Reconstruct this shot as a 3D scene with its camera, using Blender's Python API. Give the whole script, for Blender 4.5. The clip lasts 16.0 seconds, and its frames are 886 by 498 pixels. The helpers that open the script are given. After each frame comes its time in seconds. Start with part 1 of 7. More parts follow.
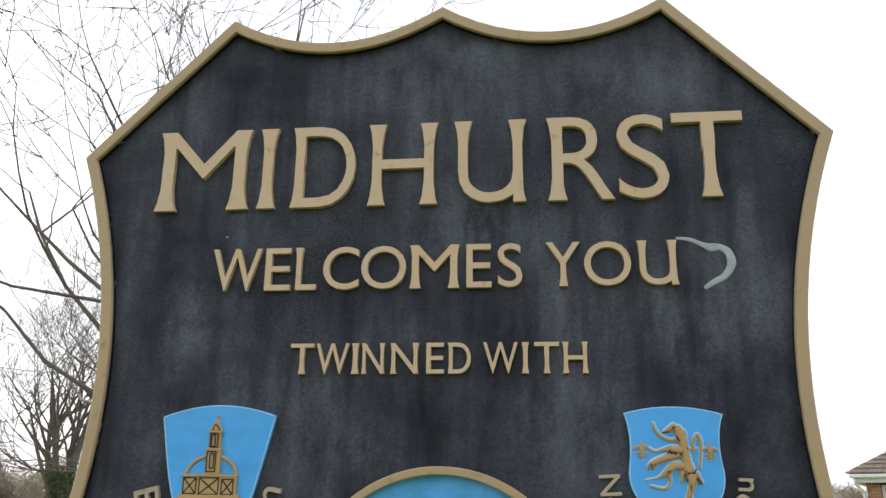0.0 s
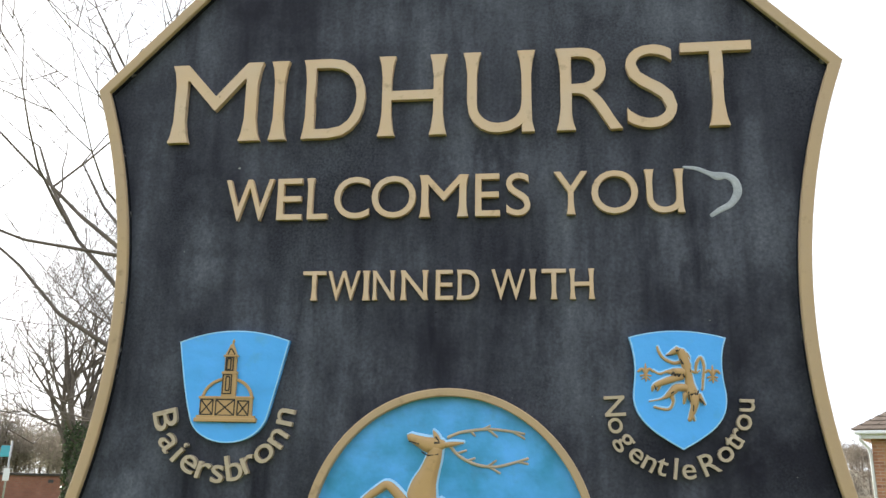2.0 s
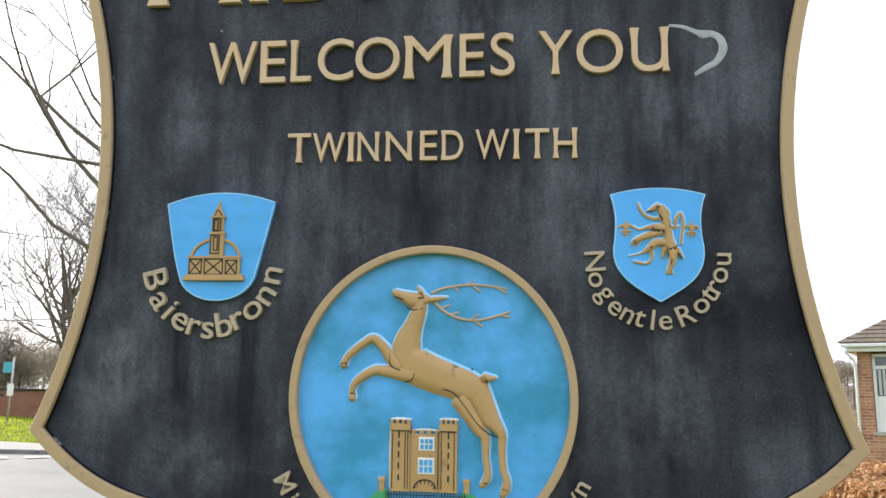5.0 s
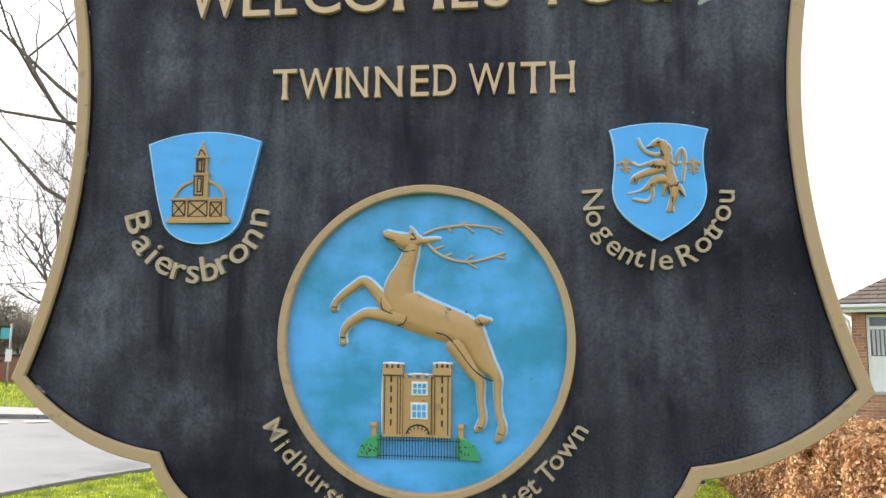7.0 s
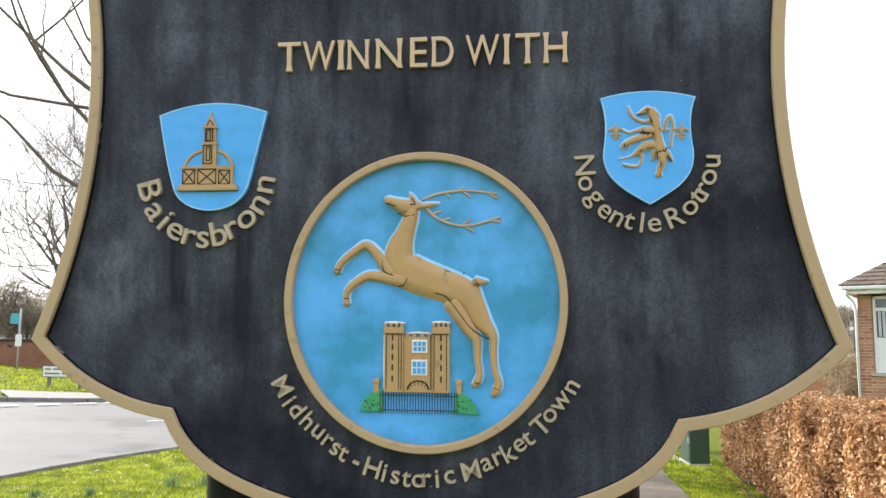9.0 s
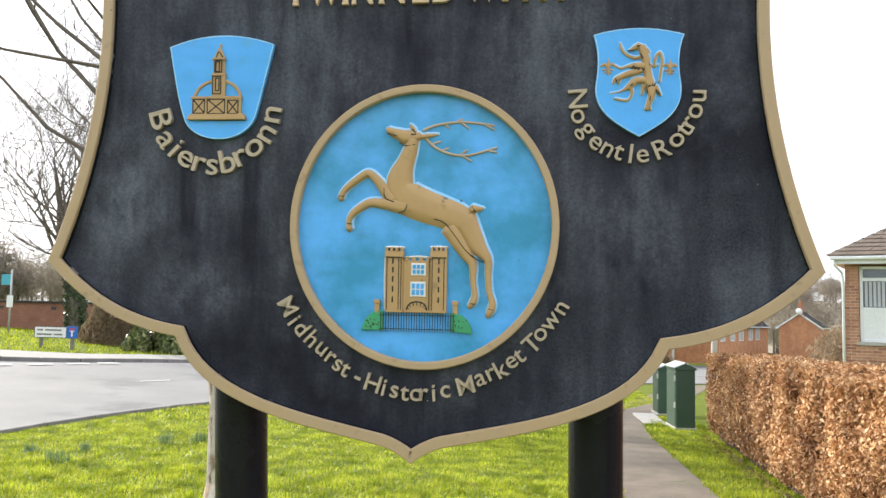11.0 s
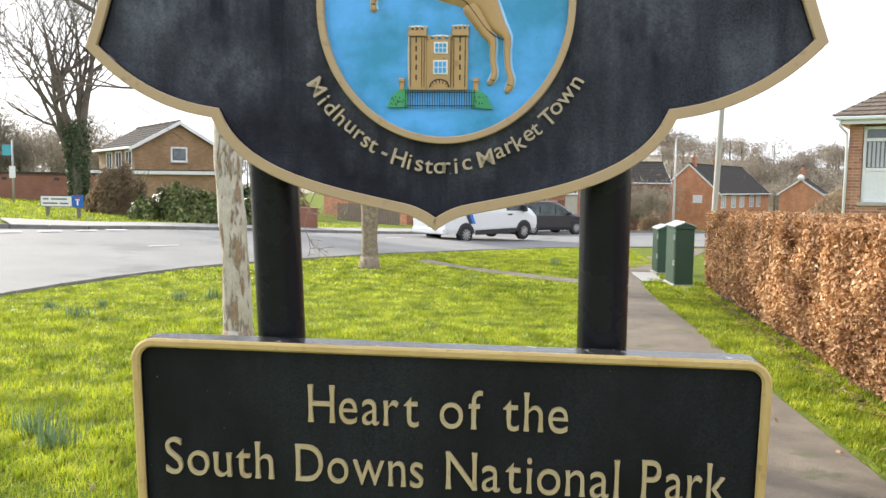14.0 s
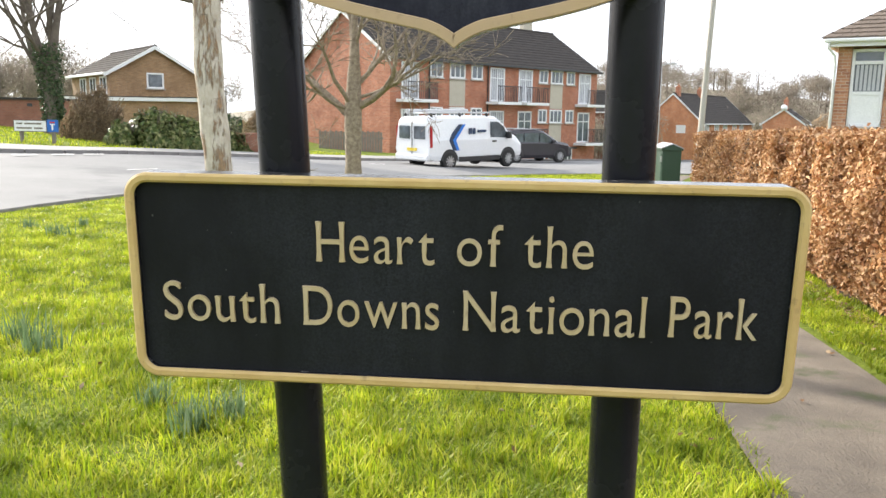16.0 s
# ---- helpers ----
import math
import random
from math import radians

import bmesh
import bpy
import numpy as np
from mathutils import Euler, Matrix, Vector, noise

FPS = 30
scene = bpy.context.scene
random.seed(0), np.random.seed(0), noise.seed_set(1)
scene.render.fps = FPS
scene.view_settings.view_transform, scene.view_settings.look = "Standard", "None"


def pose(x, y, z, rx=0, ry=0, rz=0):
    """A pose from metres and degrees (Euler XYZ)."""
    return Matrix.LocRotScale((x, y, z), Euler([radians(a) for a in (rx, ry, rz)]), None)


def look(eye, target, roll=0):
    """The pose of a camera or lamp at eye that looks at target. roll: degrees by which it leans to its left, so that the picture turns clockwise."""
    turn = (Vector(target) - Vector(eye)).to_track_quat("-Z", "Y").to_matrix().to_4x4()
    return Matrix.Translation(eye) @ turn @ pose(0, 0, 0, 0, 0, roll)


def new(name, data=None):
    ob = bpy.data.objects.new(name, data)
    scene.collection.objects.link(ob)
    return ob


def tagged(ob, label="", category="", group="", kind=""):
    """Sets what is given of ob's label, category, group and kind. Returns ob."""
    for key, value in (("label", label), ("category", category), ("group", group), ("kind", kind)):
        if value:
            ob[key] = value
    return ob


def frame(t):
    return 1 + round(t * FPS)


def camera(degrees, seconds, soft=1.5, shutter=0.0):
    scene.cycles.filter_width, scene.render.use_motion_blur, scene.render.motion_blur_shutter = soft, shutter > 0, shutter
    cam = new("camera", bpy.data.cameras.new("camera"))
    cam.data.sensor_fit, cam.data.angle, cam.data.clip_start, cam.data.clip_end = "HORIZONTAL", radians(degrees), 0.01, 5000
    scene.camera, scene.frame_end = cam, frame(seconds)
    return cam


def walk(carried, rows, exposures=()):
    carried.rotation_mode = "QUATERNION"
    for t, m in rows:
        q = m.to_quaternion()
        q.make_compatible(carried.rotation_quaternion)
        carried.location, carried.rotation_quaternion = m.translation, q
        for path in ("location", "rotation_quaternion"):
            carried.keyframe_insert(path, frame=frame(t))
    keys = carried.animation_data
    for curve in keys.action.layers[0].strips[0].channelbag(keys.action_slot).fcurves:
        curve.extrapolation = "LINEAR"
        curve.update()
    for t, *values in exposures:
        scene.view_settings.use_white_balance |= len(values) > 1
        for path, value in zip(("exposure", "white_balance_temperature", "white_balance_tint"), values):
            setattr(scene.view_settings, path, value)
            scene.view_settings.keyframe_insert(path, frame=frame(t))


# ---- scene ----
cam = camera(58.6, 16.0)
# the sign and its posts lean a little towards the footpath; the walk is given in the sign's own upright
SIGN = pose(0, 0, 0, 3.4, 0, 0)
PATH = [
    (0, (0.16, -1.189, 0.596), (-0.071, 0.72, 1.145), 0.7),
    (0.5, (0.158, -1.184, 0.58), (-0.076, 0.734, 1.098), 0.8),
    (1, (0.156, -1.184, 0.57), (-0.09, 0.74, 1.057), 0.8),
    (1.5, (0.157, -1.185, 0.562), (-0.09, 0.744, 1.031), 0.9),
    (2, (0.161, -1.196, 0.544), (-0.094, 0.736, 0.994), 0.9),
    (2.5, (0.172, -1.208, 0.537), (-0.089, 0.73, 0.958), 0.8),
    (3, (0.176, -1.212, 0.519), (-0.084, 0.734, 0.904), 0.9),
    (3.5, (0.182, -1.201, 0.498), (-0.074, 0.753, 0.84), 1.2),
    (4, (0.18, -1.195, 0.478), (-0.067, 0.766, 0.781), 1.0),
    (4.5, (0.179, -1.195, 0.462), (-0.067, 0.771, 0.739), 0.8),
    (7, (0.179, -1.142, 0.418), (-0.057, 0.837, 0.582), 0.4),
    (7.5, (0.186, -1.151, 0.408), (-0.047, 0.829, 0.56), 0.2),
    (8, (0.192, -1.164, 0.397), (-0.041, 0.817, 0.539), 0.3),
    (8.5, (0.192, -1.18, 0.392), (-0.046, 0.801, 0.52), 0.2),
    (9, (0.197, -1.191, 0.383), (-0.055, 0.79, 0.508), 0.2),
    (9.5, (0.198, -1.212, 0.372), (-0.045, 0.77, 0.482), 0.5),
    (9.7, (0.193, -1.222, 0.359), (-0.036, 0.763, 0.454), 0.6),
    (12, (0.197, -1.276, 0.287), (-0.039, 0.71, 0.291), 1.0),
    (12.5, (0.191, -1.298, 0.256), (-0.036, 0.688, 0.214), 0.7),
    (13, (0.181, -1.322, 0.22), (-0.04, 0.662, 0.099), 0.8),
    (13.5, (0.178, -1.341, 0.191), (-0.046, 0.634, -0.03), 0.5),
    (14, (0.174, -1.354, 0.162), (-0.055, 0.613, -0.12), 0.4),
    (14.5, (0.16, -1.345, 0.12), (-0.064, 0.612, -0.23), 0.4),
    (15, (0.143, -1.34, 0.074), (-0.062, 0.605, -0.346), 0.4),
    (15.5, (0.118, -1.332, 0.038), (-0.073, 0.608, -0.409), 0.6),
    (16, (0.108, -1.297, -0.029), (-0.071, 0.644, -0.48), 0.6),
]
walk(cam, [(t, SIGN @ look(eye, target, roll)) for t, eye, target, roll in PATH],
     exposures=[(0, 0.40), (2, 0.70), (4.5, 0.75), (9, 0.78), (12.5, 0.82), (14.5, 0.80), (16, 0.93)])

# ---- light ----
world = bpy.data.worlds.new("sky")
scene.world = world
world.use_nodes = True
wn = world.node_tree
wn.nodes.clear()
w_out = wn.nodes.new("ShaderNodeOutputWorld")
w_bg = wn.nodes.new("ShaderNodeBackground")
w_sky = wn.nodes.new("ShaderNodeTexSky")
w_sky.sky_type = "NISHITA"
w_sky.sun_disc = False
w_sky.sun_elevation, w_sky.sun_rotation = radians(26), radians(-55)
w_sky.air_density, w_sky.dust_density = 1.0, 4.0
w_dim = wn.nodes.new("ShaderNodeVectorMath")
w_dim.operation = "SCALE"
w_dim.inputs["Scale"].default_value = 0.1
w_cloud = wn.nodes.new("ShaderNodeMix")
w_cloud.data_type = "RGBA"
w_cloud.inputs["Factor"].default_value = 0.86
w_cloud.inputs["B"].default_value = (1.05, 1.10, 1.19, 1)
wn.links.new(w_sky.outputs["Color"], w_dim.inputs[0])
wn.links.new(w_dim.outputs["Vector"], w_cloud.inputs["A"])
wn.links.new(w_cloud.outputs["Result"], w_bg.inputs["Color"])
w_bg.inputs["Strength"].default_value = 1.0
wn.links.new(w_bg.outputs["Background"], w_out.inputs["Surface"])

sun_data = bpy.data.lights.new("sun", "SUN")
sun_data.energy, sun_data.angle, sun_data.color = 4.6, radians(1.5), (1.0, 0.93, 0.82)
sun = new("sun", sun_data)
sun.matrix_world = look((-8.2 * 3, 5.7 * 3, 4.9 * 3), (0, 0, 0))


# ---- materials ----
def nodes_of(name):
    m = bpy.data.materials.new(name)
    m.use_nodes = True
    return m, m.node_tree, m.node_tree.nodes["Principled BSDF"]


def noise_node(nt, scale, detail=4.0, stretch=None, rough=0.6, space="Object"):
    tc = nt.nodes.new("ShaderNodeTexCoord")
    mp = nt.nodes.new("ShaderNodeMapping")
    if stretch:
        mp.inputs["Scale"].default_value = stretch
    nz = nt.nodes.new("ShaderNodeTexNoise")
    nz.inputs["Scale"].default_value, nz.inputs["Detail"].default_value, nz.inputs["Roughness"].default_value = scale, detail, rough
    nt.links.new(tc.outputs[space], mp.inputs["Vector"])
    nt.links.new(mp.outputs["Vector"], nz.inputs["Vector"])
    return nz.outputs["Fac"]


def ramp(nt, fac, lo, hi, a=(0, 0, 0, 1), b=(1, 1, 1, 1)):
    r = nt.nodes.new("ShaderNodeValToRGB")
    r.color_ramp.elements[0].position, r.color_ramp.elements[1].position = lo, hi
    r.color_ramp.elements[0].color, r.color_ramp.elements[1].color = (*a[:3], 1), (*b[:3], 1)
    nt.links.new(fac, r.inputs["Fac"])
    return r.outputs["Color"]


def mix(nt, fac, a, b, blend="MIX"):
    x = nt.nodes.new("ShaderNodeMix")
    x.data_type, x.blend_type = "RGBA", blend
    for sock, v in (("Factor", fac), ("A", a), ("B", b)):
        if isinstance(v, (int, float)):
            x.inputs[sock].default_value = v
        elif isinstance(v, tuple):
            x.inputs[sock].default_value = (*v[:3], 1)
        else:
            nt.links.new(v, x.inputs[sock])
    return x.outputs["Result"]


def times(nt, a, b):
    x = nt.nodes.new("ShaderNodeMath")
    x.operation = "MULTIPLY"
    for k, v in ((0, a), (1, b)):
        if isinstance(v, (int, float)):
            x.inputs[k].default_value = v
        else:
            nt.links.new(v, x.inputs[k])
    return x.outputs["Value"]


def bump(nt, bsdf, height, strength=0.3, dist=0.01):
    b = nt.nodes.new("ShaderNodeBump")
    b.inputs["Strength"].default_value, b.inputs["Distance"].default_value = strength, dist
    nt.links.new(height, b.inputs["Height"])
    nt.links.new(b.outputs["Normal"], bsdf.inputs["Normal"])


def worn(name, a, b, scale=8.0, fine=60.0, rough=0.6, metal=0.0, relief=0.2, dist=0.004, spec=0.4, stain=None, stain_lo=0.62, stain_scale=5.0):
    """A surface of two tones at two scales, with relief and, if given, stains of a third tone."""
    m, nt, p = nodes_of(name)
    big, small = noise_node(nt, scale), noise_node(nt, fine, 3)
    c = mix(nt, ramp(nt, big, 0.3, 0.7), a, b)
    c = mix(nt, times(nt, ramp(nt, small, 0.35, 0.75), 0.35), c, tuple(0.6 * v for v in a[:3]))
    if stain:
        c = mix(nt, ramp(nt, noise_node(nt, stain_scale, 6), stain_lo, stain_lo + 0.12), c, stain)
    nt.links.new(c, p.inputs["Base Color"])
    nt.links.new(ramp(nt, big, 0.2, 0.8, (rough * 0.85,) * 3, (min(1, rough * 1.12),) * 3), p.inputs["Roughness"])
    p.inputs["Metallic"].default_value, p.inputs["Specular IOR Level"].default_value = metal, spec
    bump(nt, p, small, relief, dist)
    return m


def leafy(name, tones, rough=0.55, glow=0.35, scale=6.0):
    """Leaves or blades: each island takes its own tone; light passes through in part."""
    m, nt, p = nodes_of(name)
    geo = nt.nodes.new("ShaderNodeNewGeometry")
    r = nt.nodes.new("ShaderNodeValToRGB")
    r.color_ramp.elements[0].color = (*tones[0], 1)
    r.color_ramp.elements[1].color = (*tones[-1], 1)
    for k, t in enumerate(tones[1:-1]):
        r.color_ramp.elements.new((k + 1) / (len(tones) - 1)).color = (*t, 1)
    nt.links.new(geo.outputs["Random Per Island"], r.inputs["Fac"])
    c = mix(nt, ramp(nt, noise_node(nt, scale, 3), 0.35, 0.7), r.outputs["Color"], tuple(0.6 * v for v in tones[0]))
    nt.links.new(c, p.inputs["Base Color"])
    p.inputs["Roughness"].default_value, p.inputs["Specular IOR Level"].default_value = rough, 0.18
    tr = nt.nodes.new("ShaderNodeBsdfTranslucent")
    nt.links.new(c, tr.inputs["Color"])
    ms = nt.nodes.new("ShaderNodeMixShader")
    ms.inputs["Fac"].default_value = glow
    nt.links.new(p.outputs["BSDF"], ms.inputs[1])
    nt.links.new(tr.outputs["BSDF"], ms.inputs[2])
    nt.links.new(ms.outputs["Shader"], nt.nodes["Material Output"].inputs["Surface"])
    return m


def board_paint(name, base, chalk, amount, bloom=()):
    """Black paint, weathered: chalky patches, runs of rain and specks of lichen; bloom: worn spots as x, z, width, height and strength."""
    m, nt, p = nodes_of(name)
    patch = ramp(nt, noise_node(nt, 3.0, 6), 0.37, 0.66)
    runs = ramp(nt, noise_node(nt, 1.0, 4, (17, 5, 2.0)), 0.34, 0.72)
    grain = ramp(nt, noise_node(nt, 190, 3), 0.3, 0.75, (0.45,) * 3, (1, 1, 1))
    f = times(nt, times(nt, patch, runs), grain)
    f2 = times(nt, ramp(nt, noise_node(nt, 4.5, 7, None, 0.7), 0.52, 0.74), times(nt, grain, 0.8))
    c = mix(nt, times(nt, f, 0.95 * amount), base, chalk)
    c = mix(nt, times(nt, f2, amount * 0.55), c, tuple(0.8 * v for v in chalk))
    veil = times(nt, ramp(nt, noise_node(nt, 2.2, 5, (1.6, 1, 1)), 0.40, 0.75), ramp(nt, noise_node(nt, 260, 2), 0.30, 0.7))
    c = mix(nt, times(nt, veil, amount * 0.44), c, (0.135, 0.155, 0.185))
    for x, z, w, h, strength in bloom:
        tc, off, fit_in, far = (nt.nodes.new(k) for k in ("ShaderNodeTexCoord", "ShaderNodeVectorMath", "ShaderNodeVectorMath", "ShaderNodeVectorMath"))
        off.operation, fit_in.operation, far.operation = "SUBTRACT", "MULTIPLY", "LENGTH"
        off.inputs[1].default_value, fit_in.inputs[1].default_value = (x, 0, z), (1 / w, 0, 1 / h)
        nt.links.new(tc.outputs["Object"], off.inputs[0])
        nt.links.new(off.outputs["Vector"], fit_in.inputs[0])
        nt.links.new(fit_in.outputs["Vector"], far.inputs[0])
        spot = times(nt, ramp(nt, far.outputs["Value"], 0.25, 1.0, (1, 1, 1), (0, 0, 0)), ramp(nt, noise_node(nt, 16, 7, (1, 1, 0.6), 0.68), 0.38, 0.62))
        c = mix(nt, times(nt, times(nt, spot, grain), strength), c, chalk)
    c = mix(nt, ramp(nt, noise_node(nt, 70, 5), 0.74, 0.78), c, (0.006, 0.006, 0.007))
    c = mix(nt, times(nt, ramp(nt, noise_node(nt, 85, 2), 0.76, 0.79), amount), c, (0.30, 0.31, 0.28))
    nt.links.new(c, p.inputs["Base Color"])
    nt.links.new(ramp(nt, noise_node(nt, 9, 4), 0.3, 0.7, (0.38,) * 3, (0.6,) * 3), p.inputs["Roughness"])
    p.inputs["Specular IOR Level"].default_value = 0.12
    bump(nt, p, noise_node(nt, 120, 4), 0.25, 0.002)
    return m


def gold_paint(name, a, b):
    m, nt, p = nodes_of(name)
    c = mix(nt, ramp(nt, noise_node(nt, 9, 4), 0.35, 0.7), a, b)
    c = mix(nt, times(nt, ramp(nt, noise_node(nt, 45, 5), 0.60, 0.75), 0.55), c, (0.17, 0.12, 0.06))
    c = mix(nt, ramp(nt, noise_node(nt, 30, 6), 0.70, 0.73), c, (0.09, 0.08, 0.07))
    nt.links.new(c, p.inputs["Base Color"])
    p.inputs["Roughness"].default_value, p.inputs["Specular IOR Level"].default_value = 0.5, 0.4
    bump(nt, p, noise_node(nt, 90, 4), 0.25, 0.002)
    return m


def enamel(name, a, b, dirt, patch=6.0):
    m, nt, p = nodes_of(name)
    c = mix(nt, ramp(nt, noise_node(nt, patch, 5), 0.38, 0.62), a, b)
    c = mix(nt, times(nt, ramp(nt, noise_node(nt, 1.0, 5, (9, 9, 22)), 0.5, 0.75), 0.45), c, tuple(0.72 * v for v in b))
    c = mix(nt, times(nt, ramp(nt, noise_node(nt, 26, 6), 0.58, 0.78), 0.5), c, dirt)
    c = mix(nt, ramp(nt, noise_node(nt, 60, 4), 0.74, 0.77), c, tuple(0.4 * v for v in dirt))
    nt.links.new(c, p.inputs["Base Color"])
    p.inputs["Roughness"].default_value = 0.42
    bump(nt, p, noise_node(nt, 40, 4), 0.3, 0.003)
    return m


def brick_wall_paint(name, a, b, mortar, scale=1.0):
    m, nt, p = nodes_of(name)
    tc = nt.nodes.new("ShaderNodeTexCoord")
    xyz, plus, uv = nt.nodes.new("ShaderNodeSeparateXYZ"), nt.nodes.new("ShaderNodeMath"), nt.nodes.new("ShaderNodeCombineXYZ")
    nt.links.new(tc.outputs["Object"], xyz.inputs["Vector"])
    nt.links.new(xyz.outputs["X"], plus.inputs[0])
    nt.links.new(xyz.outputs["Y"], plus.inputs[1])
    nt.links.new(plus.outputs["Value"], uv.inputs["X"])
    nt.links.new(xyz.outputs["Z"], uv.inputs["Y"])
    br = nt.nodes.new("ShaderNodeTexBrick")
    br.inputs["Scale"].default_value = scale
    br.inputs["Brick Width"].default_value, br.inputs["Row Height"].default_value, br.inputs["Mortar Size"].default_value = 0.225, 0.075, 0.006
    br.inputs["Color1"].default_value, br.inputs["Color2"].default_value, br.inputs["Mortar"].default_value = (*a, 1), (*b, 1), (*mortar, 1)
    nt.links.new(uv.outputs["Vector"], br.inputs["Vector"])
    c = mix(nt, times(nt, ramp(nt, noise_node(nt, 1.1, 6), 0.38, 0.66), 0.6), br.outputs["Color"], tuple(0.66 * v for v in a))
    c = mix(nt, times(nt, ramp(nt, noise_node(nt, 9, 5), 0.4, 0.7), 0.3), c, b)
    nt.links.new(c, p.inputs["Base Color"])
    p.inputs["Roughness"].default_value = 0.9
    bump(nt, p, br.outputs["Fac"], 0.25, 0.006)
    return m


def glass_pane(name, tint=(0.05, 0.06, 0.07), rough=0.08):
    m, nt, p = nodes_of(name)
    c = mix(nt, ramp(nt, noise_node(nt, 1.7, 3), 0.35, 0.7), tint, tuple(2.6 * v for v in tint))
    nt.links.new(c, p.inputs["Base Color"])
    p.inputs["Roughness"].default_value, p.inputs["Specular IOR Level"].default_value = rough, 0.7
    return m


M_BOARD = board_paint("black board paint", (0.0118, 0.0120, 0.0205), (0.180, 0.200, 0.245), 1.0,
                      ((-0.50, 0.43, 0.09, 0.15, 0.75), (0.40, 0.80, 0.09, 0.07, 0.6), (-0.40, 0.83, 0.05, 0.13, 0.6), (0.06, 0.98, 0.16, 0.10, 0.55), (-0.02, 1.27, 0.22, 0.10, 0.5), (0.33, 1.22, 0.16, 0.07, 0.5),
                       (0.20, 0.66, 0.14, 0.13, 0.4), (-0.13, 0.62, 0.12, 0.10, 0.4), (0.36, 0.36, 0.15, 0.16, 0.35), (-0.36, 0.27, 0.13, 0.09, 0.4)))
M_PLAQUE = board_paint("black plaque paint", (0.0085, 0.0092, 0.0108), (0.05, 0.056, 0.065), 0.30)
M_GOLD = gold_paint("gold paint", (0.41, 0.30, 0.185), (0.44, 0.315, 0.175))
M_GOLD_LETTER = gold_paint("gold letter paint", (0.56, 0.43, 0.30), (0.58, 0.41, 0.245))
M_PLAQUE_LETTER = gold_paint("cream brass letter paint", (0.44, 0.365, 0.235), (0.41, 0.315, 0.165))
M_GOLD_PLAQUE = gold_paint("brass plaque paint", (0.52, 0.38, 0.16), (0.44, 0.30, 0.11))
M_GOLD_DEER = gold_paint("tan relief paint", (0.42, 0.27, 0.12), (0.48, 0.31, 0.14))
M_STONE_LETTER = gold_paint("buff letter paint", (0.40, 0.335, 0.25), (0.47, 0.385, 0.275))
M_BLUE = enamel("sky blue paint", (0.080, 0.41, 0.94), (0.06, 0.37, 0.84), (0.10, 0.32, 0.46))
M_BLUE_DEEP = enamel("roundel blue paint", (0.095, 0.42, 0.92), (0.028, 0.27, 0.50), (0.05, 0.20, 0.32), 7.0)
# pale blue that puts bright edge highlights into colour
M_PALE_BLUE = enamel("pale blue highlight paint", (0.36, 0.62, 0.88), (0.24, 0.55, 0.88), (0.12, 0.40, 0.66), 30.0)
M_GREEN = enamel("green relief paint", (0.05, 0.36, 0.16), (0.04, 0.28, 0.13), (0.03, 0.12, 0.06))
M_DARKLINE = worn("dark outline paint", (0.02, 0.018, 0.015), (0.035, 0.03, 0.022), 30, 120, 0.6)
M_WHITE_RELIEF = worn("white relief paint", (0.78, 0.78, 0.76), (0.68, 0.68, 0.66), 20, 90, 0.5)
M_POST = worn("black post paint", (0.008, 0.0085, 0.012), (0.013, 0.014, 0.018), 7, 80, 0.27, relief=0.10, dist=0.002, spec=0.2, stain=(0.16, 0.16, 0.16), stain_lo=0.74, stain_scale=24)
# the grey stain puts the sky's reflection on the gloss into colour
M_EDGE = worn("black gloss edge", (0.012, 0.012, 0.014), (0.022, 0.022, 0.025), 12, 80, 0.22, relief=0.2, dist=0.002, spec=0.5, stain=(0.30, 0.29, 0.28), stain_lo=0.60, stain_scale=30)
M_SCRATCH = worn("scraped pale paint", (0.30, 0.33, 0.37), (0.42, 0.45, 0.48), 30, 90, 0.7, relief=0.6)
M_SOIL = worn("turf", (0.10, 0.135, 0.018), (0.165, 0.20, 0.026), 1.6, 26, 0.95, relief=0.8, dist=0.05, spec=0.1, stain=(0.10, 0.085, 0.035), stain_lo=0.64, stain_scale=2.4)
M_ROAD = worn("asphalt", (0.145, 0.145, 0.147), (0.225, 0.223, 0.22), 0.5, 45, 0.85, relief=0.5, dist=0.006, stain=(0.115, 0.115, 0.12), stain_lo=0.56, stain_scale=0.45)
M_PATH = worn("worn tarmac path", (0.118, 0.097, 0.075), (0.205, 0.170, 0.132), 3.2, 75, 0.9, relief=1.0, dist=0.008, stain=(0.095, 0.10, 0.05), stain_lo=0.58, stain_scale=3.0)
M_PAVE = worn("pavement", (0.24, 0.23, 0.22), (0.30, 0.29, 0.27), 0.8, 40, 0.9, relief=0.4)
M_KERB = worn("kerb stone", (0.16, 0.15, 0.15), (0.24, 0.23, 0.22), 3, 40, 0.85, relief=0.4)
M_LINE = worn("road paint", (0.62, 0.62, 0.60), (0.45, 0.45, 0.44), 3, 30, 0.7, relief=0.3)
M_SLAB = worn("concrete slab", (0.33, 0.32, 0.30), (0.42, 0.40, 0.37), 4, 50, 0.9)
M_GRASS = leafy("grass blades", ((0.16, 0.25, 0.014), (0.38, 0.49, 0.026), (0.54, 0.61, 0.030), (0.66, 0.66, 0.055), (0.62, 0.57, 0.13)), 0.45, 0.42, 2.6)
M_DAFF = leafy("daffodil leaves", ((0.13, 0.21, 0.085), (0.20, 0.29, 0.14), (0.30, 0.37, 0.22)), 0.5, 0.25)
M_BEECH = leafy("dry beech leaves", ((0.24, 0.10, 0.04), (0.48, 0.25, 0.105), (0.70, 0.42, 0.21), (0.86, 0.62, 0.38)), 0.5, 0.22, 2.0)
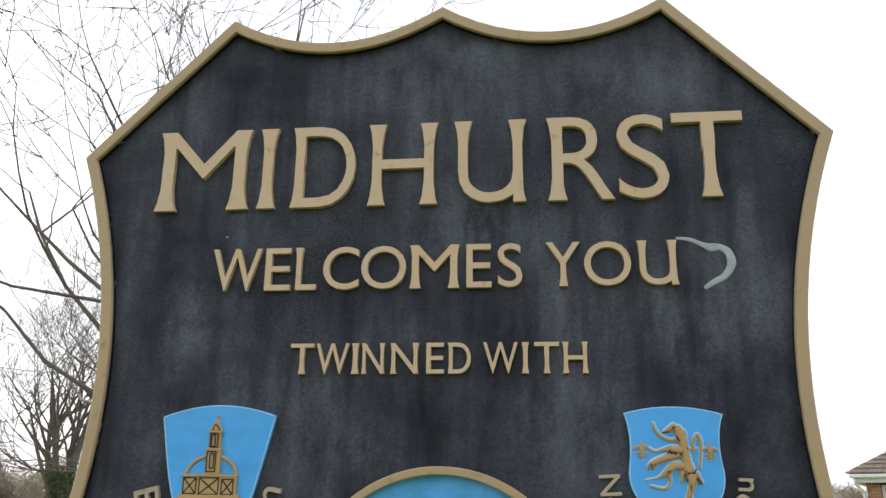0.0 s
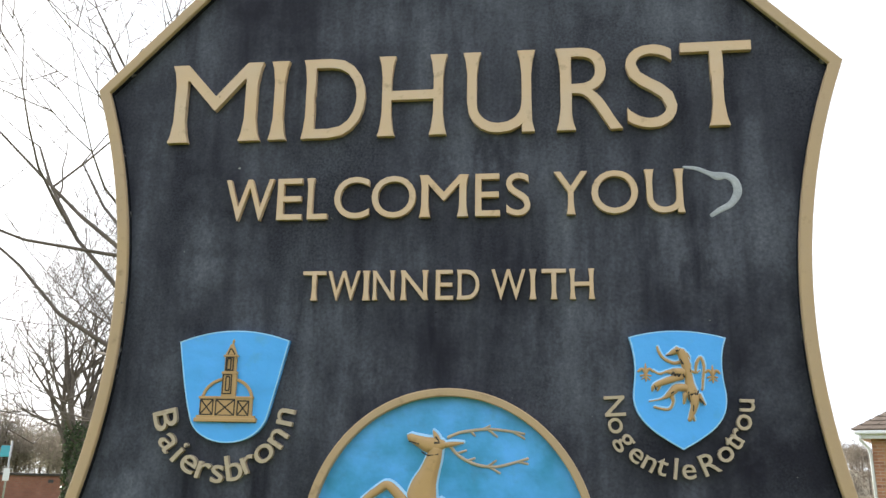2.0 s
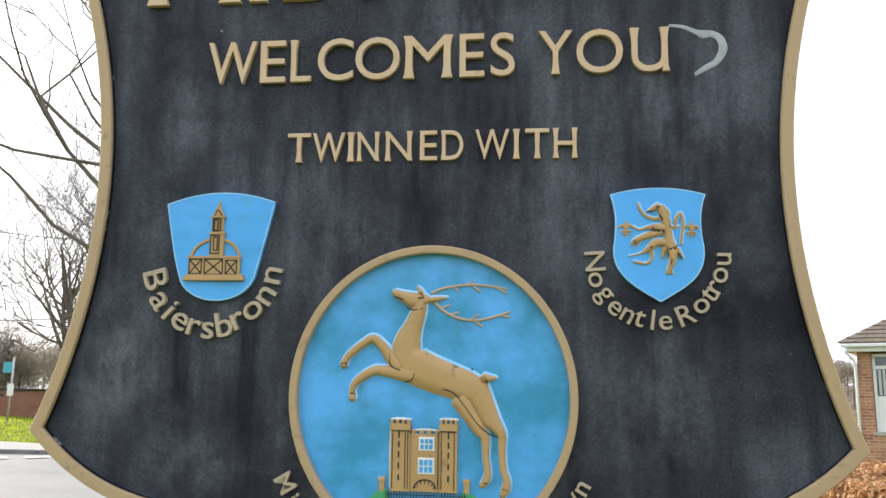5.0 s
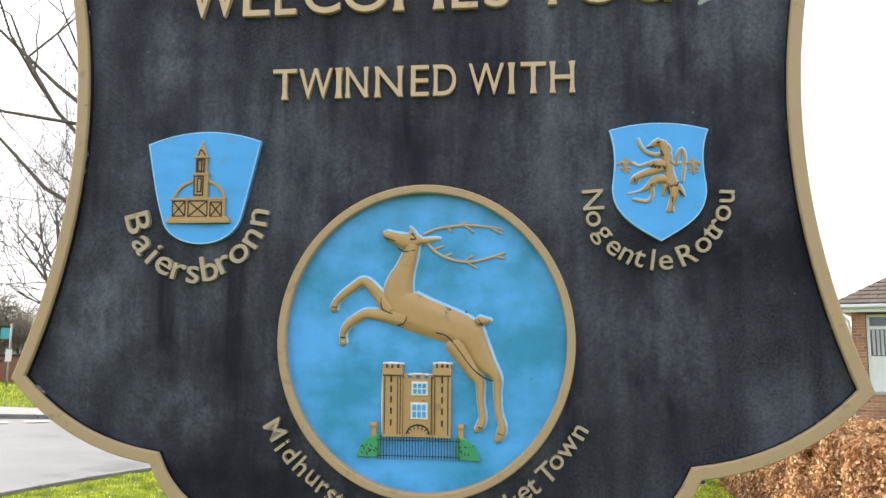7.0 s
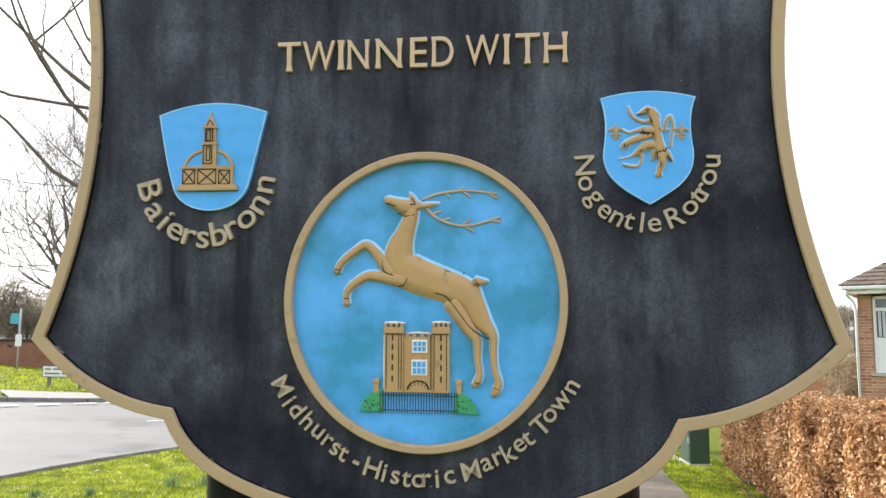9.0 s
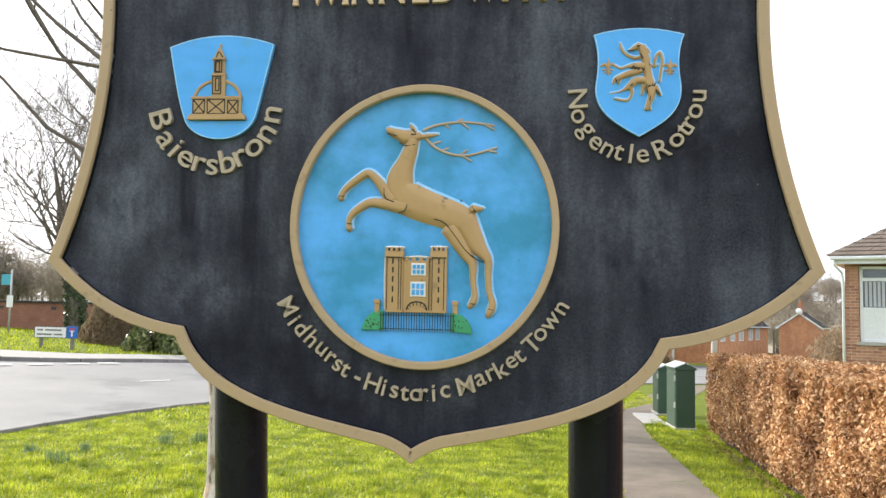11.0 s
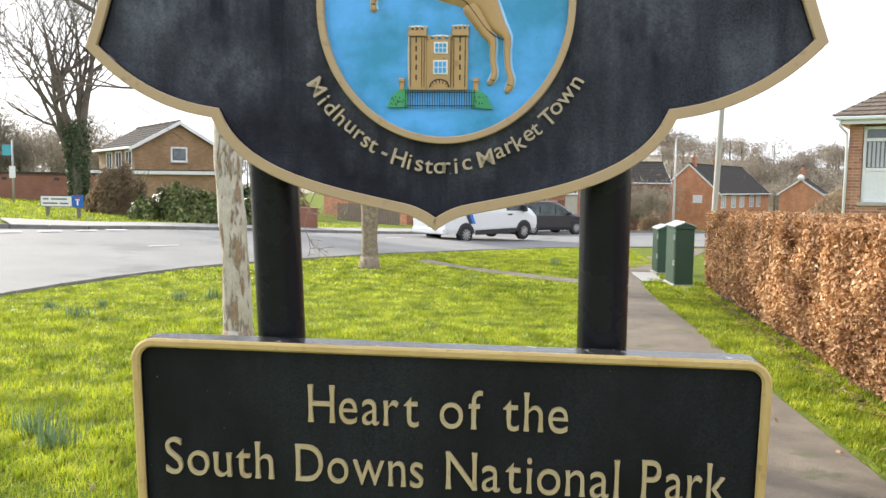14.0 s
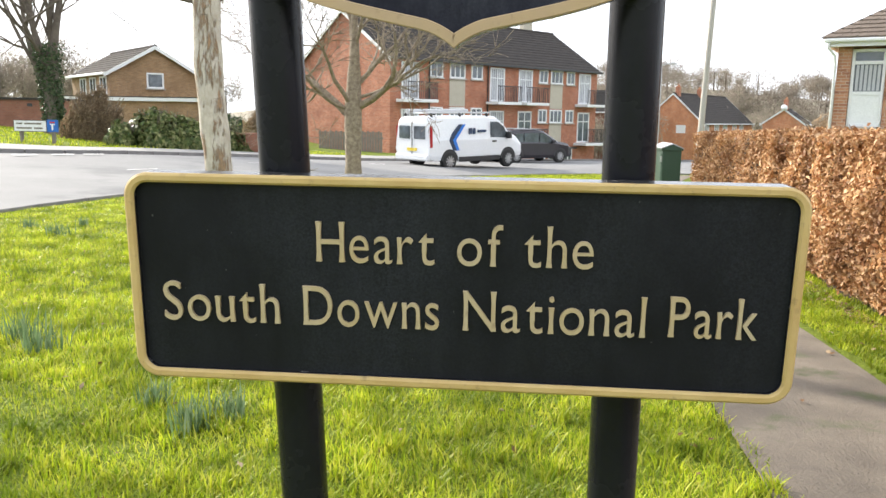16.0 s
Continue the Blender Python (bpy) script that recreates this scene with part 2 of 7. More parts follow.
M_LITTER = leafy("fallen leaves", ((0.17, 0.09, 0.045), (0.36, 0.23, 0.12), (0.50, 0.43, 0.30)), 0.8, 0.1)
M_HEDGE_CORE = worn("hedge wood and inner shade", (0.05, 0.032, 0.02), (0.09, 0.055, 0.035), 9, 60, 0.95, relief=1.0, dist=0.03)
M_IVY = leafy("ivy leaves", ((0.04, 0.065, 0.03), (0.075, 0.115, 0.05), (0.14, 0.18, 0.09)), 0.4, 0.15)
M_LAUREL = leafy("laurel leaves", ((0.06, 0.095, 0.028), (0.13, 0.17, 0.055), (0.24, 0.26, 0.10), (0.42, 0.40, 0.20)), 0.35, 0.15)
M_SCRUB = leafy("bare scrub twigs", ((0.30, 0.22, 0.14), (0.43, 0.32, 0.21), (0.56, 0.44, 0.30)), 0.9, 0.4)
# twig tones are lightened so that the colour carries the aerial haze
M_WOOD_FAR = leafy("bare winter woodland paled by haze", ((0.34, 0.29, 0.24), (0.40, 0.345, 0.285), (0.46, 0.40, 0.34), (0.29, 0.30, 0.20)), 0.95, 0.45, 0.02)
M_WOOD_FLOOR = worn("wooded hillside", (0.27, 0.24, 0.18), (0.33, 0.29, 0.22), 0.05, 0.35, 0.95, relief=1.0, dist=1.5, stain=(0.26, 0.27, 0.19), stain_lo=0.6, stain_scale=0.03)


def birch_bark():
    """Pale bark with upright flakes of brown and short dark scars across."""
    m, nt, p = nodes_of("birch bark")
    c = mix(nt, ramp(nt, noise_node(nt, 7, 5), 0.35, 0.7), (0.55, 0.505, 0.44), (0.38, 0.335, 0.275))
    fine = ramp(nt, noise_node(nt, 1.0, 6, (45, 45, 22)), 0.45, 0.72)
    c = mix(nt, times(nt, fine, 0.45), c, (0.33, 0.26, 0.19))
    flake = ramp(nt, noise_node(nt, 1.0, 7, (13, 13, 3.2), 0.68), 0.50, 0.57)
    inner = mix(nt, ramp(nt, noise_node(nt, 1.0, 6, (70, 70, 18)), 0.35, 0.7), (0.34, 0.20, 0.10), (0.14, 0.10, 0.07))
    c = mix(nt, times(nt, flake, 0.9), c, inner)
    scar = ramp(nt, noise_node(nt, 1.0, 3, (7, 7, 34)), 0.68, 0.73)
    c = mix(nt, times(nt, scar, 0.8), c, (0.15, 0.12, 0.09))
    nt.links.new(c, p.inputs["Base Color"])
    p.inputs["Roughness"].default_value = 0.85
    bump(nt, p, flake, 0.9, 0.012)
    return m


M_BIRCH = birch_bark()
M_TWIG = worn("dark bark", (0.10, 0.082, 0.068), (0.17, 0.14, 0.115), 6, 60, 0.9, relief=0.6)
M_BARK = worn("grey brown bark", (0.17, 0.13, 0.095), (0.40, 0.335, 0.25), 14, 60, 0.9, relief=0.8, dist=0.012)
M_BRICK_RED = brick_wall_paint("red brick", (0.30, 0.105, 0.06), (0.50, 0.20, 0.115), (0.40, 0.30, 0.23))
M_BRICK_ORANGE = brick_wall_paint("orange brick", (0.46, 0.18, 0.09), (0.58, 0.27, 0.14), (0.46, 0.32, 0.22))
M_BRICK_BROWN = brick_wall_paint("brown brick", (0.24, 0.145, 0.075), (0.36, 0.225, 0.12), (0.34, 0.27, 0.19))
M_BRICK_DARK = brick_wall_paint("dark red brick", (0.24, 0.10, 0.065), (0.30, 0.13, 0.085), (0.2, 0.15, 0.12))
M_BRICK_PIECE = worn("orange facing brick", (0.43, 0.19, 0.10), (0.55, 0.30, 0.17), 5, 50, 0.9, relief=0.5)
M_MORTAR = worn("mortar", (0.40, 0.36, 0.31), (0.46, 0.42, 0.37), 6, 60, 0.95)
M_TILE = worn("dark roof tile", (0.05, 0.046, 0.044), (0.08, 0.07, 0.065), 2.5, 20, 0.95, spec=0.08, relief=0.8, dist=0.03)
M_TILE_BROWN = worn("weathered brown tile", (0.13, 0.10, 0.08), (0.19, 0.15, 0.12), 3, 25, 0.9, relief=0.8, dist=0.03)
M_WHITE = worn("white gloss paint", (0.78, 0.79, 0.80), (0.72, 0.73, 0.74), 2, 30, 0.4)
M_CONCRETE = worn("concrete", (0.38, 0.36, 0.33), (0.46, 0.44, 0.40), 2, 30, 0.9)
M_PANEL = worn("pebbledash panel", (0.44, 0.40, 0.33), (0.50, 0.46, 0.38), 3, 40, 0.95, relief=0.6)
M_RAIL = worn("dark railing paint", (0.03, 0.03, 0.032), (0.05, 0.05, 0.05), 5, 40, 0.5)
M_PANE = glass_pane("window glass")
M_CURTAIN = worn("pale curtain", (0.42, 0.43, 0.45), (0.55, 0.56, 0.58), 7, 30, 0.8)
M_CABINET = worn("green cabinet paint", (0.030, 0.065, 0.042), (0.040, 0.078, 0.052), 4, 40, 0.5, relief=0.15)
M_STEEL = worn("galvanised steel", (0.42, 0.43, 0.44), (0.5, 0.51, 0.52), 6, 60, 0.55, metal=0.3)
M_VAN = worn("white van paint", (0.74, 0.76, 0.79), (0.70, 0.72, 0.75), 1.5, 20, 0.25, relief=0.02, spec=0.5)
M_CAR = worn("dark grey car paint", (0.045, 0.043, 0.05), (0.055, 0.05, 0.058), 1.5, 20, 0.2, metal=0.4, relief=0.02, spec=0.6)
M_TYRE = worn("tyre rubber", (0.02, 0.02, 0.02), (0.03, 0.03, 0.03), 8, 60, 0.85)
M_ALLOY = worn("alloy wheel", (0.40, 0.40, 0.41), (0.5, 0.5, 0.5), 8, 60, 0.35, metal=0.6)
M_PLASTIC = worn("black plastic", (0.025, 0.025, 0.027), (0.035, 0.035, 0.037), 8, 60, 0.6)
M_LAMP_RED = worn("red lamp lens", (0.30, 0.015, 0.02), (0.4, 0.02, 0.03), 20, 60, 0.2)
M_DECAL_BLUE = worn("blue vinyl", (0.03, 0.17, 0.62), (0.04, 0.2, 0.66), 4, 40, 0.35)
M_DECAL_NAVY = worn("navy vinyl", (0.02, 0.04, 0.09), (0.03, 0.05, 0.11), 4, 40, 0.35)
M_PLATE_Y = worn("yellow number plate", (0.65, 0.50, 0.05), (0.7, 0.55, 0.07), 8, 60, 0.4)
M_SIGN_BLUE = worn("blue sign face", (0.015, 0.11, 0.42), (0.02, 0.13, 0.46), 8, 60, 0.4)
M_SIGN_RED = worn("red sign face", (0.5, 0.03, 0.03), (0.55, 0.04, 0.04), 8, 60, 0.4)
M_BAR = worn("black lettering", (0.04, 0.04, 0.045), (0.05, 0.05, 0.055), 8, 60, 0.6)
M_FENCE = worn("weathered fence", (0.16, 0.14, 0.12), (0.22, 0.20, 0.17), 5, 40, 0.9)


# ---- shapes ----
class Shape:
    """Gathers points and faces, and becomes one mesh."""

    def __init__(self):
        self.v, self.f = [], []

    def add(self, pts, faces):
        k = len(self.v)
        self.v += [tuple(p) for p in pts]
        self.f += [tuple(i + k for i in f) for f in faces]
        return self

    def box(self, x0, x1, y0, y1, z0, z1, m=None, soft=0.0):
        if soft:
            c, h, s = Vector(((x0 + x1) / 2, (y0 + y1) / 2, (z0 + z1) / 2)), Vector((abs(x1 - x0) / 2, abs(y1 - y0) / 2, abs(z1 - z0) / 2)), soft
            pts, idx = [], {}
            for sx in (-1, 1):
                for sy in (-1, 1):
                    for sz in (-1, 1):
                        for ax in range(3):
                            o = [h[0] - s, h[1] - s, h[2] - s]
                            o[ax] = h[ax]
                            idx[sx, sy, sz, ax] = len(pts)
                            pts.append(c + Vector((o[0] * sx, o[1] * sy, o[2] * sz)))
            fs = []
            for ax in range(3):
                u, w = [a for a in range(3) if a != ax]
                for s0 in (-1, 1):
                    ring = []
                    for su, sw in ((-1, -1), (1, -1), (1, 1), (-1, 1)):
                        k = [0, 0, 0]
                        k[ax], k[u], k[w] = s0, su, sw
                        ring.append(idx[(*k, ax)])
                    fs.append(ring if (s0 > 0) != (ax == 1) else ring[::-1])
                for su in (-1, 1):
                    for sw in (-1, 1):
                        ka, kb = [0, 0, 0], [0, 0, 0]
                        ka[ax], ka[u], ka[w] = -1, su, sw
                        kb[ax], kb[u], kb[w] = 1, su, sw
                        fs.append([idx[(*ka, u)], idx[(*kb, u)], idx[(*kb, w)], idx[(*ka, w)]])
            for sx in (-1, 1):
                for sy in (-1, 1):
                    for sz in (-1, 1):
                        fs.append([idx[sx, sy, sz, a] for a in range(3)])
        else:
            pts = [Vector((x, y, z)) for x in (x0, x1) for y in (y0, y1) for z in (z0, z1)]
            fs = [(0, 1, 3, 2), (4, 6, 7, 5), (0, 4, 5, 1), (2, 3, 7, 6), (0, 2, 6, 4), (1, 5, 7, 3)]
        if m:
            pts = [m @ p for p in pts]
        return self.add(pts, fs)

    def prism(self, poly, y0, y1, chamfer=0.0, m=None):
        """A flat shape in x and z, from its front y0 to its back y1."""
        n = len(poly)
        rings = [[(x, y1, z) for x, z in poly]]
        if chamfer:
            rings.append([(x, y0 + chamfer, z) for x, z in poly])
            poly = inset(poly, chamfer)
        rings.append([(x, y0, z) for x, z in poly])
        pts = [Vector(p) for r in rings for p in r]
        fs = [[k * n + i, k * n + (i + 1) % n, (k + 1) * n + (i + 1) % n, (k + 1) * n + i] for k in range(len(rings) - 1) for i in range(n)]
        fs += [list(range(n))[::-1], [(len(rings) - 1) * n + i for i in range(n)]]
        return self.add([m @ p for p in pts] if m else pts, fs)

    def band(self, poly, width, y0, y1, chamfer):
        """A raised rim along the edge of a flat shape."""
        n = len(poly)
        a, b, c = inset(poly, chamfer), inset(poly, width - chamfer), inset(poly, width)
        rings = [(poly, y1), (poly, y0 + chamfer), (a, y0), (b, y0), (c, y0 + chamfer), (c, y1)]
        pts = [(x, y, z) for q, y in rings for x, z in q]
        fs = [[k * n + i, k * n + (i + 1) % n, ((k + 1) % 6) * n + (i + 1) % n, ((k + 1) % 6) * n + i] for k in range(6) for i in range(n)]
        return self.add(pts, fs)

    def tube(self, path, radii, sides=6, cap=True):
        pts, fs = [], []
        path = [Vector(p) for p in path]
        side = None
        for k, p in enumerate(path):
            d = (path[min(k + 1, len(path) - 1)] - path[max(k - 1, 0)]).normalized()
            if side is None:
                side = d.orthogonal().normalized()
            side = (side - d * side.dot(d)).normalized()
            up = d.cross(side)
            for i in range(sides):
                a = 2 * math.pi * i / sides
                pts.append(p + radii[k] * (math.cos(a) * side + math.sin(a) * up))
        for k in range(len(path) - 1):
            for i in range(sides):
                j = (i + 1) % sides
                fs.append([k * sides + i, k * sides + j, (k + 1) * sides + j, (k + 1) * sides + i])
        if cap:
            fs += [list(range(sides))[::-1], [(len(path) - 1) * sides + i for i in range(sides)]]
        return self.add(pts, fs)

    def stroke(self, pts, y, depth, m=None):
        """A rounded relief stroke along points x, z with half-widths, on the plane y."""
        path = smooth_path(pts, 4)
        rows, n = [], 7
        for k, (x, z, r) in enumerate(path):
            a, b = path[max(k - 1, 0)], path[min(k + 1, len(path) - 1)]
            dx, dz = b[0] - a[0], b[1] - a[1]
            q = math.hypot(dx, dz) or 1
            nx, nz = -dz / q, dx / q
            for i in range(n):
                u = -1 + 2 * i / (n - 1)
                h = (1 - u ** 4) ** 0.6 if abs(u) < 1 else 0
                rows.append(Vector((x + nx * r * u, y - depth * h * min(1, r / 0.006) - 0.0005, z + nz * r * u)))
        fs = [[k * n + i, k * n + i + 1, (k + 1) * n + i + 1, (k + 1) * n + i] for k in range(len(path) - 1) for i in range(n - 1)]
        # round ends
        for k, s in ((0, -1), (len(path) - 1, 1)):
            x, z, r = path[k]
            a, b = path[max(k - 1, 0)], path[min(k + 1, len(path) - 1)]
            q = math.hypot(b[0] - a[0], b[1] - a[1]) or 1
            rows.append(Vector((x + s * (b[0] - a[0]) / q * r * 0.8, y - 0.0005, z + s * (b[1] - a[1]) / q * r * 0.8)))
            fs += [[k * n + i, k * n + i + 1, len(rows) - 1] for i in range(n - 1)]
        return self.add(rows, fs)

    def mesh(self, name, material, smooth=False):
        me = bpy.data.meshes.new(name)
        me.from_pydata(self.v, [], self.f)
        if material:
            me.materials.append(material)
        if smooth:
            me.polygons.foreach_set("use_smooth", [True] * len(me.polygons))
        bm = bmesh.new()
        bm.from_mesh(me)
        if len(bm.faces) < 20000:
            bmesh.ops.recalc_face_normals(bm, faces=bm.faces)
        bm.to_mesh(me)
        bm.free()
        return me


def smooth_path(pts, steps):
    out = []
    for k in range(len(pts) - 1):
        p0, p1, p2, p3 = pts[max(k - 1, 0)], pts[k], pts[k + 1], pts[min(k + 2, len(pts) - 1)]
        for i in range(steps):
            t = i / steps
            out.append(tuple(0.5 * (2 * b + (c - a) * t + (2 * a - 5 * b + 4 * c - d) * t * t + (3 * b - a - 3 * c + d) * t ** 3) for a, b, c, d in zip(p0, p1, p2, p3)))
    return out + [tuple(pts[-1])]


def inset(poly, d):
    """The polygon moved inwards by d, with mitred corners."""
    n = len(poly)
    area = sum(poly[i][0] * poly[(i + 1) % n][1] - poly[(i + 1) % n][0] * poly[i][1] for i in range(n))
    s = 1 if area > 0 else -1
    out = []
    for i in range(n):
        (ax, az), (bx, bz), (cx, cz) = poly[i - 1], poly[i], poly[(i + 1) % n]
        e1, e2 = Vector((bx - ax, bz - az)).normalized(), Vector((cx - bx, cz - bz)).normalized()
        n1, n2 = Vector((-e1.y, e1.x)) * s, Vector((-e2.y, e2.x)) * s
        mid = n1 + n2
        k = d / max(0.35, mid.length_squared / 2)
        out.append((bx + mid.x * k, bz + mid.y * k))
    return out


def arc(p, q, sag, n=12):
    """Points from p towards q, q left out, along an arc that swells by sag to the right of the way."""
    (ax, az), (bx, bz) = p, q
    dx, dz = bx - ax, bz - az
    length = math.hypot(dx, dz)
    nx, nz = dz / length, -dx / length
    out = []
    for i in range(n):
        t = i / n
        h = 4 * sag * t * (1 - t)
        out.append((ax + dx * t + nx * h, az + dz * t + nz * h))
    return out


def curve3(a, b, c, d, n=14):
    out = []
    for i in range(n):
        t = i / n
        w = ((1 - t) ** 3, 3 * t * (1 - t) ** 2, 3 * t * t * (1 - t), t ** 3)
        out.append(tuple(sum(k * p[j] for k, p in zip(w, (a, b, c, d))) for j in (0, 1)))
    return out


def part(name, shape, material, parent=None, label="", smooth=False, at=None):
    """Links a Shape, a mesh or a bmesh as one object, under a thing or a part."""
    me = shape.mesh(name, material, smooth) if isinstance(shape, Shape) else shape
    ob = new(name, me)
    if parent:
        ob.parent = parent
    if at is not None:
        ob.matrix_local = at
    return tagged(ob, label) if label else ob


def thing(name, m, label, category, group="", kind=""):
    ob = new(name)
    ob.matrix_world = m
    return tagged(ob, label, category, group, kind)


# ---- ground ----
def ease(a, b, v):
    t = min(1, max(0, (v - a) / (b - a)))
    return t * t * (3 - 2 * t)


def land(x, y):
    """Height of the ground: it falls away gently, rises to the far side of the road, and drops before the flats."""
    z = -1.38 - 0.027 * min(y, 140) + 0.058 * min(max(0, -x - 1), 40) * ease(5, 20, y)
    z -= 1.2 * ease(43.5, 50, y - 0.45 * x) * ease(-14, -6, x)
    z += 0.04 * noise.noise(Vector((x * 0.35, y * 0.35, 0))) * ease(60, 0.5, abs(x) + abs(y)) 
    return z


def ribbon(name, near, far, across, lift, material, label, category, steps=6, crown=0.0):
    """A strip of ground cover between two edges."""
    a, b = smooth_path(near, steps), smooth_path(far, steps)
    pts, fs = [], []
    for p, q in zip(a, b):
        for i in range(across + 1):
            t = i / across
            x, y = p[0] + (q[0] - p[0]) * t, p[1] + (q[1] - p[1]) * t
            pts.append((x, y, land(x, y) + lift + crown * 4 * t * (1 - t)))
    w = across + 1
    fs = [(k * w + i, k * w + i + 1, (k + 1) * w + i + 1, (k + 1) * w + i) for k in range(len(a) - 1) for i in range(across)]
    ob = part(name, Shape().add(pts, fs), material, smooth=True)
    return tagged(ob, label, category, kind="structure")


def build_ground():
    xs = [-900, -500, -250, -140, -90, -65, -50] + [-40 + 0.8 * i for i in range(101)] + [50, 65, 90, 140, 250, 500, 900]
    ys = [-600, -200, -80, -30, -14, -8] + [-5 + 0.6 * i for i in range(110)] + [66, 75, 90, 120, 170, 260, 400, 900]
    pts = [(x, y, land(x, y)) for y in ys for x in xs]
    w = len(xs)
    fs = [(j * w + i, j * w + i + 1, (j + 1) * w + i + 1, (j + 1) * w + i) for j in range(len(ys) - 1) for i in range(w - 1)]
    tagged(part("ground", Shape().add(pts, fs), M_SOIL, smooth=True), "mown green verge of mossy turf falling gently to the road", "ground", kind="structure")


NEAR_EDGE = [(-6, -60), (-6.6, -5), (-7.2, 5.4), (-7.2, 8.9), (-6.2, 12.4), (-4.4, 16.1), (-2.4, 20.6), (-0.3, 24.8), (2.8, 27.2), (8, 29.5), (16, 33), (60, 50)]
FAR_EDGE = [(-16, -60), (-16, -5), (-16, 6), (-15.6, 13), (-13, 17.3), (-11.4, 18.9), (-9.6, 22.7), (-6.4, 27), (-4.4, 31.5), (-1.2, 39), (3.5, 44), (50, 68)]
build_ground()
ribbon("road", NEAR_EDGE, FAR_EDGE, 10, 0.015, M_ROAD, "worn grey asphalt road bending round the green", "road", crown=0.05)
ribbon("road", [(-15.2, 7), (-24, 8), (-60, 10)], [(-13.2, 17), (-24, 17.6), (-60, 22)], 6, 0.010, M_ROAD, "grey asphalt side road meeting the bend", "road")
far_in = [(-13, 17.3), (-11.4, 18.9), (-9.6, 22.7), (-6.4, 27), (-4.4, 31.5), (-1.2, 39), (3.5, 44)]
far_out = [(-14.6, 19), (-13, 20.4), (-11.3, 23.6), (-8, 28), (-6, 32.3), (-2.9, 40), (2.7, 45.6)]
ribbon("pavement", far_in, far_out, 3, 0.09, M_PAVE, "pale tarmac pavement beyond the road", "pavement")
ribbon("pavement", [(-14, 17.6), (-24, 18), (-60, 22.5)], [(-15, 19.4), (-24, 19.8), (-60, 24.3)], 3, 0.09, M_PAVE, "pale tarmac pavement along the side road", "pavement")
ribbon("footpath", [(0.75, -30), (0.95, -3), (1.05, 2.2), (1.12, 7), (1.15, 12.5), (1.45, 16), (2.4, 18.8), (4.2, 24.5), (5.2, 27.8)],
       [(1.9, -30), (2.0, -3), (2.01, 2.2), (2.08, 7), (2.14, 12.5), (2.45, 15.5), (3.5, 18), (5.3, 24), (6.4, 27.8)], 4, 0.012, M_PATH, "worn tarmac footpath with mossy edges", "footpath")
ribbon("footpath", [(1.3, 13.2), (-0.6, 15.0), (-2.6, 17.0)], [(1.35, 13.9), (-0.5, 15.7), (-2.4, 17.8)], 3, 0.008, M_PATH, "narrow trodden path across the green", "footpath")


# ---- the town sign ----
FRONT, FIELD = 0.0, 0.012
PEAK, CREST, SHOULDER, WING, NECK, TIP = (0.001, 1.372), (0.370, 1.367), (0.6150, 1.1145), (0.6285, 0.3150), (0.3990, 0.1925), (0.0, -0.001)


def mirrored(half):
    """A whole outline from its right half, which runs from the top of the middle to its foot."""
    return half + [(-x, z) for x, z in half[::-1] if abs(x) > 0.006]


def board_outline():
    half = arc(PEAK, CREST, 0.056, 12) + arc(CREST, SHOULDER, 0.0, 6) + arc(SHOULDER, WING, 0.079, 22)
    half += arc(WING, NECK, -0.024, 12) + curve3(NECK, (0.352, 0.076), (0.17, 0.053), (0.05, 0.0265), 18) + arc((0.05, 0.0265), TIP, 0.003, 6) + [TIP]
    return [(x + 0.0025 + 0.005 * z, z) for x, z in mirrored(half)]


GLYPHS = {}


def glyph(ch, weight):
    """Points and faces of one letter of the built-in font, flat, with its extents."""
    if (ch, weight) not in GLYPHS:
        cu = bpy.data.curves.new("letter", "FONT")
        cu.body, cu.size, cu.offset, cu.resolution_u = ch, 1.0, weight, 5
        ob = new("letter", cu)
        bpy.context.view_layer.update()
        ev = ob.evaluated_get(bpy.context.evaluated_depsgraph_get())
        me = ev.to_mesh()
        vs = [(v.co.x, v.co.y) for v in me.vertices]
        fs = [tuple(p.vertices) for p in me.polygons]
        ev.to_mesh_clear()
        bpy.data.objects.remove(ob)
        xs, ys = [v[0] for v in vs], [v[1] for v in vs]
        GLYPHS[ch, weight] = vs, fs, (min(xs), max(xs), min(ys), max(ys))
    return GLYPHS[ch, weight]


def flares(ch, weight, flare):
    """Wedges that widen the ends of upright stems, in the glyph's own measure."""
    vs, fs, (x0, x1, y0, y1) = glyph(ch, weight)
    rim = rim_of(fs)
    near = {}
    for a, b in rim:
        near.setdefault(a, []).append(b)
        near.setdefault(b, []).append(a)
    h, out = glyph("H", weight)[2][3], []
    for a, b in rim if flare else ():
        (ax, ay), (bx, by) = vs[a], vs[b]
        if abs(ay - by) > 1e-4 or not 0.03 * h < abs(ax - bx) < 0.40 * h:
            continue
        for v, w in ((a, b), (b, a)):
            other = [k for k in near[v] if k != w]
            if not other:
                continue
            dx, dy = vs[other[0]][0] - vs[v][0], vs[other[0]][1] - vs[v][1]
            if abs(dx) > 0.12 * abs(dy) or abs(dy) < 0.2 * h:
                continue
            up, side, xv, reach = (1 if dy > 0 else -1), (-1 if vs[v][0] < vs[w][0] else 1), vs[v][0], min(0.34 * h, abs(dy) * 0.8)
            out.append([(xv - side * 0.008, ay), (xv + side * flare * h, ay), (xv + side * flare * 0.45 * h, ay + up * 0.28 * reach), (xv + side * flare * 0.12 * h, ay + up * 0.68 * reach), (xv - side * 0.008, ay + up * reach)])
    return out


